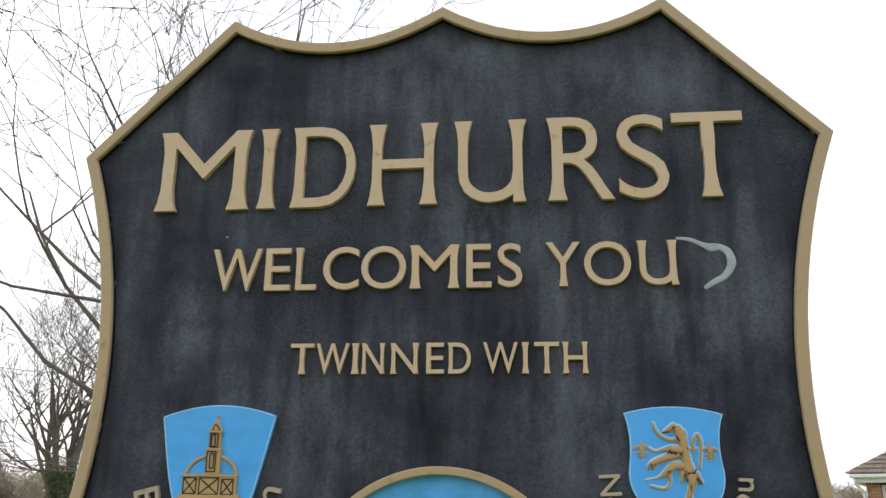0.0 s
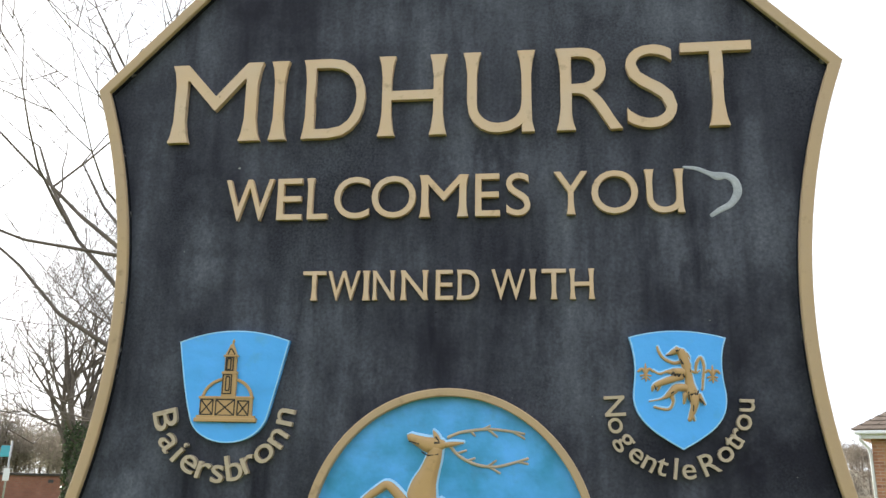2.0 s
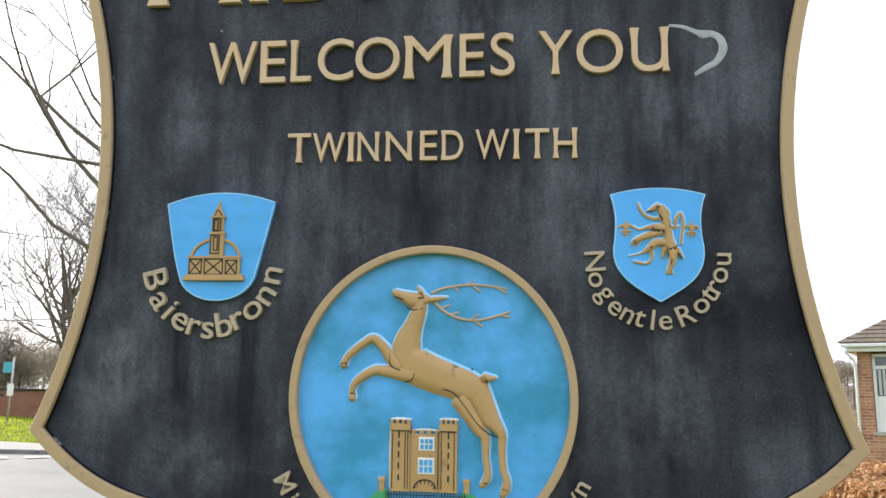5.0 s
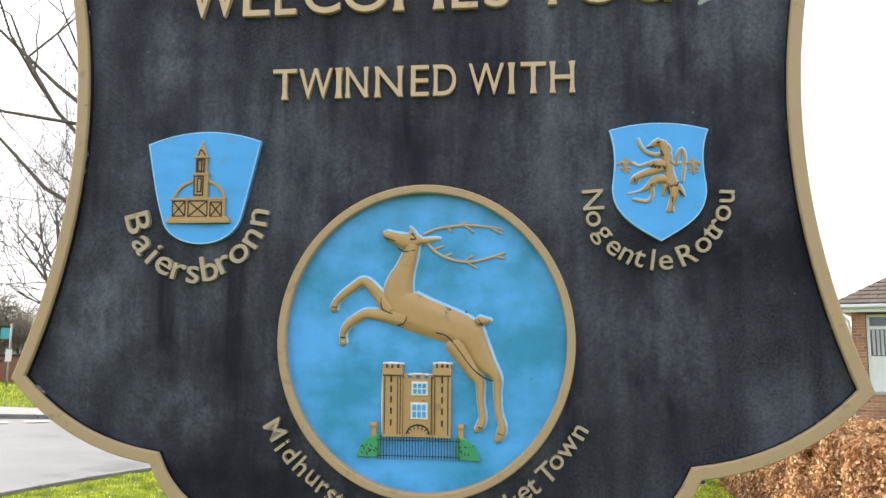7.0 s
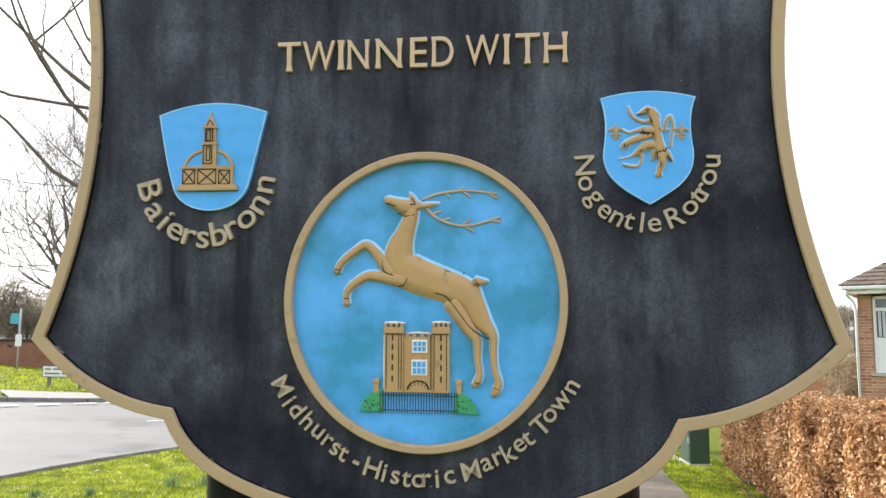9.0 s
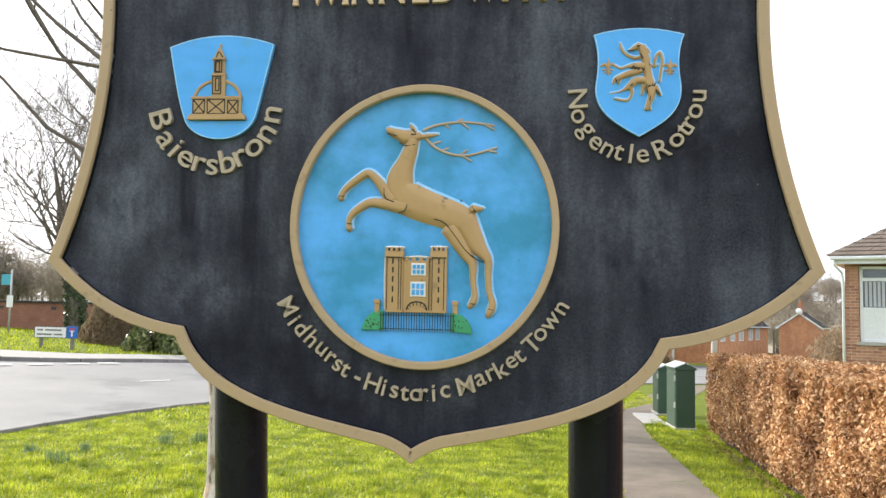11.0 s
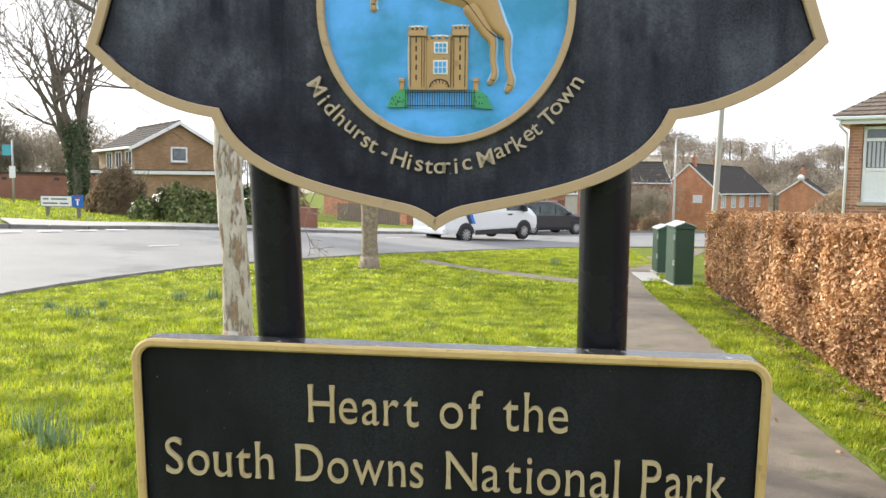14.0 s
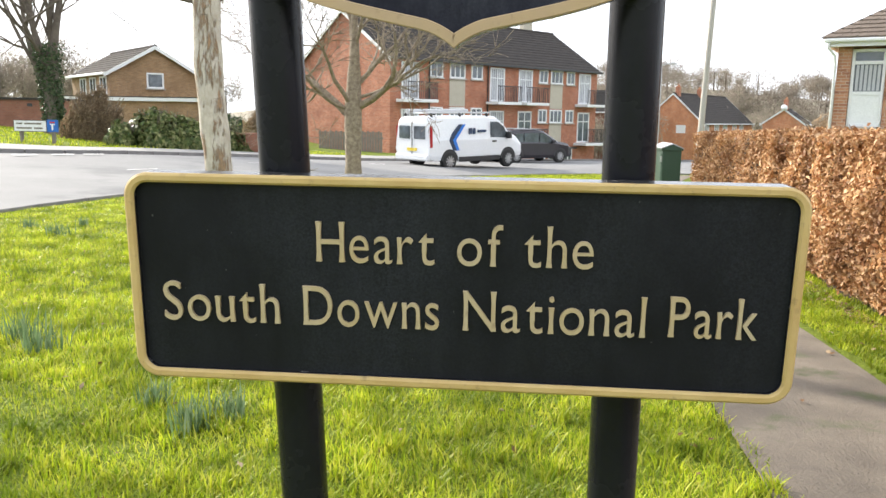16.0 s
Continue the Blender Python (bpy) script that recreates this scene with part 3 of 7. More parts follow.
def rim_of(fs):
    edges = {(a, b) for f in fs for a, b in zip(f, f[1:] + f[:1])}
    return [(a, b) for a, b in edges if (b, a) not in edges]


def letter(ch, weight, place, depth, material, parent, flare=0.0):
    """One raised letter; place turns a point of the glyph into x and z on the sign."""
    vs, fs, _ = glyph(ch, weight)
    n = len(vs)
    pos = [place(x, y) for x, y in vs]
    s = Shape()
    pts = [(x, FIELD - depth, z) for x, z in pos] + [(x, FIELD + 0.002, z) for x, z in pos]
    s.add(pts, list(fs) + [(b, a, a + n, b + n) for a, b in rim_of(fs)])
    spurs = []
    if ch == "U" and flare:
        (x0, x1, y0, y1) = glyph(ch, weight)[2]
        w, t = x1 - x0, y1 - y0
        spurs = [[(x1 - 0.15 * w, y0), (x1 + 0.05 * w, y0), (x1 + 0.01 * w, y0 + 0.12 * t), (x1, y0 + 0.42 * t), (x1 - 0.15 * w, y0 + 0.42 * t)]]
    for wedge in flares(ch, weight, flare) + spurs:
        s.prism([place(*p) for p in wedge], FIELD - depth + 0.0003, FIELD + 0.002)
    part("letter", s, material, parent)


def fitted_letter(ch, x0, x1, z0, z1, weight, depth, material, parent, flare=0.0):
    _, _, (a, b, c, d) = glyph(ch, weight)
    xs = [p[0] for w in flares(ch, weight, flare) for p in w] + [a, b]
    a, b = min(xs), max(xs)
    letter(ch, weight, lambda x, y: (x0 + (x - a) / (b - a) * (x1 - x0), z0 + (y - c) / (d - c) * (z1 - z0)), depth, material, parent, flare)


def word(text, x0, x1, base, cap, weight, gap, depth, material, parent, flare=0.0):
    """A word of letters that keep their own proportions, from x0 to x1."""
    boxes = [glyph(ch, weight)[2] for ch in text]
    k = cap / glyph("H", weight)[2][3]
    total = sum(b[1] - b[0] for b in boxes) + gap * (len(text) - 1)
    kx, at_x = (x1 - x0) / total, x0
    for ch, b in zip(text, boxes):
        letter(ch, weight, lambda x, y, b=b, s=at_x: (s + (x - b[0]) * kx, base + y * k), depth, material, parent, flare)
        at_x += (b[1] - b[0] + gap) * kx


def arc_text(text, cx, cz, spots, cap, weight, depth, material, parent, wide=1.0):
    """Letters round the lower side of a centre: each at its own spot, with its head towards the centre."""
    k = cap / glyph("H", weight)[2][3]
    for ch, (px, pz) in zip(text, spots):
        b, a = glyph(ch, weight)[2], math.atan2(pz - cz, px - cx)
        up, right = (-math.cos(a), -math.sin(a)), (-math.sin(a), math.cos(a))

        def place(x, y, b=b, px=px, pz=pz, up=up, right=right):
            u, v = (x - (b[0] + b[1]) / 2) * k * wide, (y - (b[2] + b[3]) / 2) * k
            return px + u * right[0] + v * up[0], pz + u * right[1] + v * up[1]
        letter(ch, weight, place, depth, material, parent)


def circle(cx, cz, r, n=72, tall=1.0):
    return [(cx + r * math.cos(2 * math.pi * i / n), cz + tall * r * math.sin(2 * math.pi * i / n)) for i in range(n)]


def rect(x0, x1, z0, z1, r, n=8):
    out = []
    for cx, cz, a in ((x1 - r, z1 - r, 0), (x0 + r, z1 - r, 90), (x0 + r, z0 + r, 180), (x1 - r, z0 + r, 270)):
        out += [(cx + r * math.cos(radians(a + 90 * i / n)), cz + r * math.sin(radians(a + 90 * i / n))) for i in range(n + 1)]
    return out


sign = thing("town_sign", SIGN, "black and gold town sign on two black posts in the grass", "town sign")
outline = board_outline()
board = part("board", Shape().prism(inset(outline, 0.003), FIELD, 0.05), M_BOARD, sign, "weathered black painted board")
part("border", Shape().band(outline, 0.0185, FRONT - 0.004, FRONT + 0.003, 0.0015), M_GOLD, board, "gold painted raised rim")
part("edge", Shape().band(outline, 0.0185, FRONT + 0.003, 0.056, 0.001), M_EDGE, board, "black glossy edge")

for ch, x0, x1 in (("M", -0.475, -0.312), ("I", -0.297, -0.266), ("D", -0.240, -0.132), ("H", -0.110, 0.005), ("U", 0.032, 0.150), ("R", 0.183, 0.287), ("S", 0.294, 0.372), ("T", 0.381, 0.490)):
    fitted_letter(ch, x0, x1, 1.015, 1.157, -0.006, 0.010, M_GOLD_LETTER, board, 0.055)
for ch, x0, x1 in (("W", -0.362, -0.280), ("E", -0.273, -0.231), ("L", -0.224, -0.188), ("C", -0.177, -0.119), ("O", -0.115, -0.043), ("M", -0.037, 0.042), ("E", 0.053, 0.092),
                   ("S", 0.102, 0.140), ("Y", 0.177, 0.229), ("O", 0.235, 0.306), ("U", 0.316, 0.376)):
    fitted_letter(ch, x0, x1, 0.876, 0.946, 0.0, 0.009, M_GOLD_LETTER, board, 0.045)
for ch, x0, x1 in (("T", -0.222, -0.185), ("W", -0.181, -0.129), ("I", -0.125, -0.113), ("N", -0.109, -0.073), ("N", -0.064, -0.020), ("E", -0.008, 0.019), ("D", 0.025, 0.060),
                   ("W", 0.079, 0.131), ("I", 0.137, 0.148), ("T", 0.156, 0.193), ("H", 0.198, 0.236)):
    fitted_letter(ch, x0, x1, 0.743, 0.790, 0.0, 0.008, M_GOLD_LETTER, board, 0.045)
arc_text("Baiersbronn", -0.334, 0.580, [(-0.432, 0.555), (-0.425, 0.52), (-0.405, 0.506), (-0.388, 0.489), (-0.364, 0.479), (-0.341, 0.475), (-0.315, 0.485), (-0.292, 0.491), (-0.269, 0.507), (-0.248, 0.53), (-0.238, 0.562)], 0.0380, 0.005, 0.008, M_STONE_LETTER, board, 1.16)
arc_text("NogentleRotrou", 0.355, 0.590, [(0.26, 0.584), (0.26, 0.556), (0.27, 0.532), (0.288, 0.514), (0.306, 0.503), (0.324, 0.499), (0.343, 0.497), (0.361, 0.493), (0.39, 0.505), (0.413, 0.518), (0.424, 0.534), (0.433, 0.545), (0.441, 0.563), (0.447, 0.587)], 0.0295, 0.004, 0.008, M_STONE_LETTER, board, 1.06)
arc_text("Midhurst-HistoricMarketTown", 0.016, 0.379, [(-0.206, 0.246), (-0.195, 0.223), (-0.181, 0.211), (-0.164, 0.194), (-0.149, 0.177), (-0.133, 0.163), (-0.121, 0.152), (-0.108, 0.145), (-0.088, 0.132), (-0.062, 0.125), (-0.044, 0.118), (-0.027, 0.112), (-0.01, 0.11), (0.009, 0.108), (0.021, 0.109), (0.037, 0.112), (0.056, 0.115), (0.088, 0.126), (0.112, 0.136), (0.129, 0.145), (0.144, 0.154), (0.161, 0.165), (0.173, 0.175), (0.192, 0.195), (0.206, 0.21), (0.223, 0.23), (0.239, 0.252)], 0.0275, 0.004, 0.008, M_STONE_LETTER, board, 1.04)
# a hook of scraped paint beside the last letter of the second line
part("scrape", Shape().stroke([(0.377, 0.951, 0.002), (0.397, 0.948, 0.003), (0.417, 0.939, 0.004), (0.427, 0.935, 0.0065), (0.441, 0.935, 0.005), (0.453, 0.926, 0.006), (0.456, 0.908, 0.0065), (0.445, 0.890, 0.005), (0.429, 0.881, 0.0045), (0.415, 0.872, 0.003)], FIELD, 0.001), M_SCRATCH, board, "pale scraped hook of bare paint")

# shields
shield_a = [(-0.419, 0.677)] + [p for p in curve3((-0.419, 0.677), (-0.409, 0.62), (-0.402, 0.585), (-0.394, 0.562), 6)][1:] + curve3((-0.394, 0.562), (-0.384, 0.509), (-0.277, 0.504), (-0.265, 0.568), 16)
shield_a += curve3((-0.265, 0.568), (-0.257, 0.60), (-0.247, 0.64), (-0.238, 0.679), 6) + arc((-0.238, 0.679), (-0.419, 0.677), 0.017, 12)
shield = part("shield", Shape().prism(shield_a, FIELD - 0.008, FIELD + 0.002, 0.002), M_BLUE, sign, "sky blue shield with a buff church tower")
# thin pale rim: the highlight on the chamfer, painted on
part("pale_edge", Shape().band(shield_a, 0.0024, FIELD - 0.0084, FIELD - 0.006, 0.0006), M_PALE_BLUE, shield, "pale edge with the chamfer's highlight painted in")
relief = Shape()
Y1 = FIELD - 0.008


def plate(poly, y, depth, chamfer=0.0008):
    relief.prism(poly, y - depth, y + 0.001, chamfer)


def quad(x0, x1, z0, z1):
    return [(x0, z0), (x1, z0), (x1, z1), (x0, z1)]


for box, high in (
    ((-0.383, -0.283, 0.553, 0.559), 0.007),
    ((-0.38, -0.286, 0.558, 0.563), 0.006),
    ((-0.376, -0.291, 0.561, 0.59), 0.005),
    ((-0.378, -0.29, 0.588, 0.592), 0.006),
    ((-0.342, -0.319, 0.59, 0.627), 0.006),
    ((-0.343, -0.318, 0.626, 0.63), 0.007),
    ((-0.34, -0.321, 0.629, 0.653), 0.005),
    ((-0.342, -0.319, 0.653, 0.656), 0.007),
):
    plate(quad(*box), Y1, high)
plate([(-0.34, 0.656), (-0.321, 0.656), (-0.328, 0.673), (-0.332, 0.673)], Y1, 0.005)
for pts in (
    [(-0.33, 0.673, 0.0015), (-0.329, 0.678, 0.0021), (-0.329, 0.68, 0.0015)],
    [(-0.374, 0.59, 0.0026), (-0.368, 0.603, 0.0026), (-0.357, 0.613, 0.0026), (-0.342, 0.619, 0.0026)],
    [(-0.32, 0.618, 0.0026), (-0.307, 0.612, 0.0026), (-0.297, 0.601, 0.0026), (-0.293, 0.589, 0.0026)],
):
    relief.stroke(pts, Y1, 0.006)
part("tower_relief", relief, M_GOLD_DEER, shield, "buff church tower in low relief")
relief = Shape()
for x0, x1, z0, z1 in (
    (-0.374, -0.354, 0.564, 0.587),
    (-0.349, -0.319, 0.563, 0.587),
    (-0.314, -0.296, 0.563, 0.585),
):
    relief.stroke([(x0, z0, 0.0011), (x1, z1, 0.0011)], Y1 - 0.005, 0.001)
    relief.stroke([(x0, z1, 0.0011), (x1, z0, 0.0011)], Y1 - 0.005, 0.001)
for x0, x1, z0, z1 in (
    (-0.374, -0.354, 0.564, 0.587),
    (-0.349, -0.319, 0.563, 0.587),
    (-0.314, -0.296, 0.563, 0.585),
    (-0.34, -0.326, 0.596, 0.625),
    (-0.335, -0.329, 0.601, 0.622),
    (-0.337, -0.325, 0.632, 0.652),
    (-0.335, -0.329, 0.633, 0.65),
):
    for a, b in (((x0, z0), (x1, z0)), ((x0, z1), (x1, z1)), ((x0, z0), (x0, z1)), ((x1, z0), (x1, z1))):
        relief.stroke([(*a, 0.001), (*b, 0.001)], Y1 - (0.005 if z1 < 0.59 else 0.0062), 0.0009)
relief.stroke([(-0.335, 0.657, 0.001), (-0.331, 0.666, 0.001), (-0.324, 0.657, 0.001)], Y1 - 0.0048, 0.0009)
relief.stroke([(-0.382, 0.554, 0.0009), (-0.331, 0.553, 0.001), (-0.284, 0.553, 0.0009)], Y1 - 0.0006, 0.0009)
tagged(part("outline", relief, M_DARKLINE, shield, "dark painted window outlines"), kind="stuff")

shield_b = curve3((0.283, 0.685), (0.293, 0.655), (0.291, 0.63), (0.287, 0.605), 8) + curve3((0.287, 0.605), (0.283, 0.565), (0.315, 0.545), (0.355, 0.523), 12)
shield_b += curve3((0.355, 0.523), (0.392, 0.545), (0.423, 0.56), (0.419, 0.605), 12) + curve3((0.419, 0.605), (0.414, 0.63), (0.413, 0.66), (0.423, 0.684), 8) + arc((0.423, 0.684), (0.283, 0.685), 0.010, 10)
shield2 = part("shield", Shape().prism(shield_b, FIELD - 0.008, FIELD + 0.002, 0.002), M_BLUE, sign, "sky blue shield with a buff rampant beast")
# the same painted highlight along this shield's chamfer
part("pale_edge", Shape().band(shield_b, 0.0022, FIELD - 0.0084, FIELD - 0.006, 0.0006), M_PALE_BLUE, shield2, "pale edge with the chamfer's highlight painted in")
relief, halo = Shape(), Shape()
for pts in (
    [(0.357, 0.665, 0.0059), (0.36, 0.658, 0.007), (0.363, 0.648, 0.007), (0.365, 0.637, 0.0065), (0.367, 0.626, 0.0059), (0.368, 0.614, 0.0076), (0.37, 0.603, 0.01)],
    [(0.354, 0.666, 0.0059), (0.347, 0.663, 0.0044), (0.341, 0.66, 0.0023), (0.336, 0.658, 0.0009)],
    [(0.324, 0.671, 0.0015), (0.326, 0.663, 0.0023), (0.333, 0.653, 0.0023), (0.346, 0.647, 0.0026), (0.355, 0.648, 0.0029)],
    [(0.361, 0.633, 0.0065), (0.347, 0.634, 0.0059), (0.336, 0.634, 0.0023), (0.325, 0.631, 0.0018), (0.316, 0.636, 0.0012)],
    [(0.358, 0.627, 0.0047), (0.341, 0.623, 0.0053), (0.327, 0.618, 0.0047), (0.317, 0.613, 0.0035), (0.314, 0.606, 0.0015)],
    [(0.327, 0.618, 0.0029), (0.323, 0.609, 0.0018), (0.321, 0.606, 0.0009)],
    [(0.363, 0.611, 0.0059), (0.349, 0.611, 0.0059), (0.34, 0.603, 0.0053), (0.327, 0.595, 0.0015), (0.309, 0.591, 0.0009)],
    [(0.34, 0.602, 0.0041), (0.343, 0.591, 0.0023), (0.336, 0.58, 0.0021), (0.316, 0.583, 0.0018)],
    [(0.372, 0.6, 0.0094), (0.373, 0.587, 0.0059), (0.369, 0.575, 0.0044), (0.365, 0.565, 0.0032)],
    [(0.369, 0.572, 0.0029), (0.372, 0.564, 0.0012)],
    [(0.361, 0.603, 0.0041), (0.358, 0.588, 0.0015)],
    [(0.379, 0.601, 0.0047), (0.383, 0.594, 0.0035), (0.388, 0.587, 0.0012)],
    [(0.385, 0.608, 0.0018), (0.387, 0.624, 0.0021), (0.389, 0.643, 0.0023), (0.385, 0.655, 0.0023), (0.379, 0.647, 0.0026), (0.377, 0.634, 0.0021)],
    [(0.369, 0.636, 0.0023), (0.377, 0.633, 0.0018), (0.383, 0.636, 0.0009)],
    [(0.365, 0.66, 0.0029), (0.369, 0.655, 0.0015), (0.369, 0.649, 0.0009)],
    [(0.365, 0.652, 0.0029), (0.37, 0.644, 0.0015), (0.37, 0.638, 0.0009)],
):
    relief.stroke(pts, Y1, 0.0065)
    # wider pale copy, shifted up and right: overpaint plus edge highlight in colour
    halo.stroke([(x + 0.0006, z + 0.0008, r + 0.0011) for x, z, r in pts], Y1, 0.002)
for pts in (
    [(0.306, 0.646, 0.0006), (0.306, 0.636, 0.0026), (0.306, 0.628, 0.0021), (0.306, 0.62, 0.0009)],
    [(0.306, 0.63, 0.0015), (0.301, 0.638, 0.0021), (0.295, 0.634, 0.0018)],
    [(0.306, 0.63, 0.0015), (0.311, 0.638, 0.0021), (0.317, 0.634, 0.0018)],
    [(0.298, 0.628, 0.0012), (0.306, 0.629, 0.0015), (0.314, 0.628, 0.0012)],
    [(0.306, 0.627, 0.0012), (0.3, 0.623, 0.0009)],
    [(0.306, 0.627, 0.0012), (0.312, 0.622, 0.0009)],
    [(0.401, 0.644, 0.0006), (0.401, 0.634, 0.0026), (0.401, 0.627, 0.0021), (0.401, 0.618, 0.0009)],
    [(0.401, 0.628, 0.0015), (0.396, 0.636, 0.0021), (0.39, 0.633, 0.0018)],
    [(0.401, 0.628, 0.0015), (0.406, 0.636, 0.0021), (0.411, 0.632, 0.0018)],
    [(0.393, 0.626, 0.0012), (0.401, 0.627, 0.0015), (0.408, 0.626, 0.0012)],
    [(0.401, 0.625, 0.0012), (0.395, 0.621, 0.0009)],
    [(0.401, 0.625, 0.0012), (0.407, 0.621, 0.0009)],
):
    relief.stroke(pts, Y1, 0.005)
part("halo_edge", halo, M_PALE_BLUE, shield2, "pale brushed paint and painted highlight round the beast")
part("beast_relief", relief, M_GOLD_DEER, shield2, "buff beast and two small flowers in low relief", smooth=True)
relief = Shape()
for pts in (
    [(0.35, 0.664, 0.0015), (0.355, 0.665, 0.0012)],
    [(0.336, 0.657, 0.0012), (0.345, 0.658, 0.0009)],
    [(0.355, 0.652, 0.0012), (0.359, 0.645, 0.0012)],
    [(0.36, 0.651, 0.0012), (0.363, 0.643, 0.0012)],
    [(0.364, 0.646, 0.0009), (0.369, 0.634, 0.0009)],
    [(0.342, 0.629, 0.0012), (0.345, 0.633, 0.0012), (0.347, 0.628, 0.0012), (0.35, 0.633, 0.0012), (0.352, 0.627, 0.0012), (0.356, 0.633, 0.0012), (0.36, 0.626, 0.0009)],
    [(0.34, 0.602, 0.0012), (0.347, 0.608, 0.0009)],
    [(0.365, 0.603, 0.0012), (0.367, 0.607, 0.0012), (0.369, 0.598, 0.0012), (0.372, 0.608, 0.0012), (0.375, 0.6, 0.0012), (0.379, 0.607, 0.0009)],
    [(0.365, 0.601, 0.0009), (0.366, 0.59, 0.0009)],
    [(0.38, 0.595, 0.0012), (0.385, 0.588, 0.0012)],
    [(0.371, 0.587, 0.0009), (0.37, 0.578, 0.0009)],
    [(0.317, 0.614, 0.0009), (0.319, 0.608, 0.0009)],
):
    relief.stroke(pts, Y1 - 0.0060, 0.0014)
tagged(part("outline", relief, M_DARKLINE, shield2, "dark painted strokes of mane and flank"), kind="stuff")

# roundel
RX, RZ, RR = 0.0155, 0.3785, 0.2180
roundel = part("roundel", Shape().prism(circle(RX, RZ, RR - 0.006, 96, 1.05), FIELD - 0.004, FIELD + 0.002), M_BLUE_DEEP, sign, "sky blue roundel with a leaping stag and a gatehouse")
part("rim", Shape().band(circle(RX, RZ, RR, 96, 1.05), 0.0122, FIELD - 0.018, FIELD + 0.002, 0.0016), M_GOLD, roundel, "gold painted raised ring", smooth=False)
Y2 = FIELD - 0.004
SHIFT = Matrix.Translation((0.004, 0, 0.002))
relief, halo = Shape(), Shape()
for pts in (
    [(-0.044, 0.536, 0.0057), (-0.036, 0.532, 0.0075), (-0.025, 0.528, 0.0097), (-0.014, 0.524, 0.0123), (-0.002, 0.524, 0.0114), (0.009, 0.526, 0.0062)],
    [(-0.003, 0.52, 0.0106), (-0.007, 0.503, 0.0123), (-0.014, 0.483, 0.015), (-0.021, 0.464, 0.0202), (-0.023, 0.442, 0.0246), (-0.011, 0.426, 0.0282), (0.017, 0.413, 0.0273), (0.046, 0.403, 0.0255), (0.071, 0.393, 0.0246), (0.085, 0.387, 0.0211)],
    [(0.081, 0.391, 0.0229), (0.093, 0.371, 0.0176), (0.104, 0.349, 0.015), (0.116, 0.335, 0.0097), (0.122, 0.323, 0.007), (0.122, 0.302, 0.0057), (0.124, 0.276, 0.0053), (0.129, 0.259, 0.0057), (0.127, 0.247, 0.007), (0.122, 0.237, 0.0044)],
    [(0.059, 0.378, 0.0158), (0.074, 0.355, 0.0132), (0.088, 0.334, 0.0106), (0.097, 0.319, 0.007), (0.098, 0.291, 0.0053), (0.101, 0.271, 0.0053), (0.098, 0.259, 0.0062), (0.092, 0.251, 0.0044)],
    [(-0.035, 0.421, 0.0114), (-0.046, 0.435, 0.0097), (-0.06, 0.453, 0.0079), (-0.075, 0.465, 0.007), (-0.089, 0.458, 0.0066), (-0.105, 0.446, 0.0062), (-0.116, 0.435, 0.0057), (-0.121, 0.423, 0.0062)],
    [(-0.011, 0.411, 0.015), (-0.034, 0.414, 0.0114), (-0.054, 0.416, 0.0088), (-0.072, 0.417, 0.0075), (-0.089, 0.408, 0.007), (-0.101, 0.398, 0.0062), (-0.106, 0.387, 0.0053), (-0.105, 0.373, 0.0057)],
    [(0.094, 0.409, 0.007), (0.104, 0.408, 0.0053), (0.113, 0.409, 0.0018)],
    [(0.0, 0.529, 0.0053), (-0.004, 0.538, 0.0044), (-0.008, 0.545, 0.0013)],
    [(0.009, 0.524, 0.0044), (0.022, 0.526, 0.004), (0.038, 0.528, 0.0013)],
):
    relief.stroke(pts, Y2, 0.009)
    # pale copy peeping out up and right paints the specular edge and overpaint
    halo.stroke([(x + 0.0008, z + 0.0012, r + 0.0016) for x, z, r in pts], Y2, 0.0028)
part("pale_edge", halo, M_PALE_BLUE, roundel, "pale brushed paint and painted highlight round the stag")
part("stag_relief", relief, M_GOLD_DEER, roundel, "tan leaping stag in rounded relief", smooth=True)
relief = Shape()
for pts in (
    [(0.014, 0.535, 0.0026), (0.025, 0.54, 0.0023), (0.039, 0.544, 0.0023), (0.072, 0.548, 0.0022), (0.102, 0.546, 0.0021), (0.128, 0.542, 0.0019)],
    [(0.047, 0.546, 0.0019), (0.055, 0.538, 0.0016)],
    [(0.065, 0.547, 0.0019), (0.077, 0.553, 0.0016)],
    [(0.075, 0.547, 0.0019), (0.088, 0.537, 0.0016)],
    [(0.113, 0.544, 0.0019), (0.128, 0.535, 0.0016)],
    [(0.018, 0.522, 0.0026), (0.032, 0.508, 0.0023), (0.056, 0.497, 0.0023), (0.083, 0.494, 0.0022), (0.107, 0.499, 0.0021), (0.133, 0.507, 0.0019)],
    [(0.027, 0.512, 0.0019), (0.042, 0.517, 0.0016)],
    [(0.043, 0.502, 0.0019), (0.055, 0.506, 0.0016)],
    [(0.073, 0.494, 0.0019), (0.086, 0.503, 0.0016)],
    [(0.076, 0.494, 0.0019), (0.092, 0.485, 0.0016)],
    [(0.119, 0.502, 0.0019), (0.133, 0.499, 0.0016)],
):
    relief.stroke(pts, Y2, 0.007)
part("antler_relief", relief, M_STONE_LETTER, roundel, "pale chipped antlers", smooth=True)
relief = Shape()
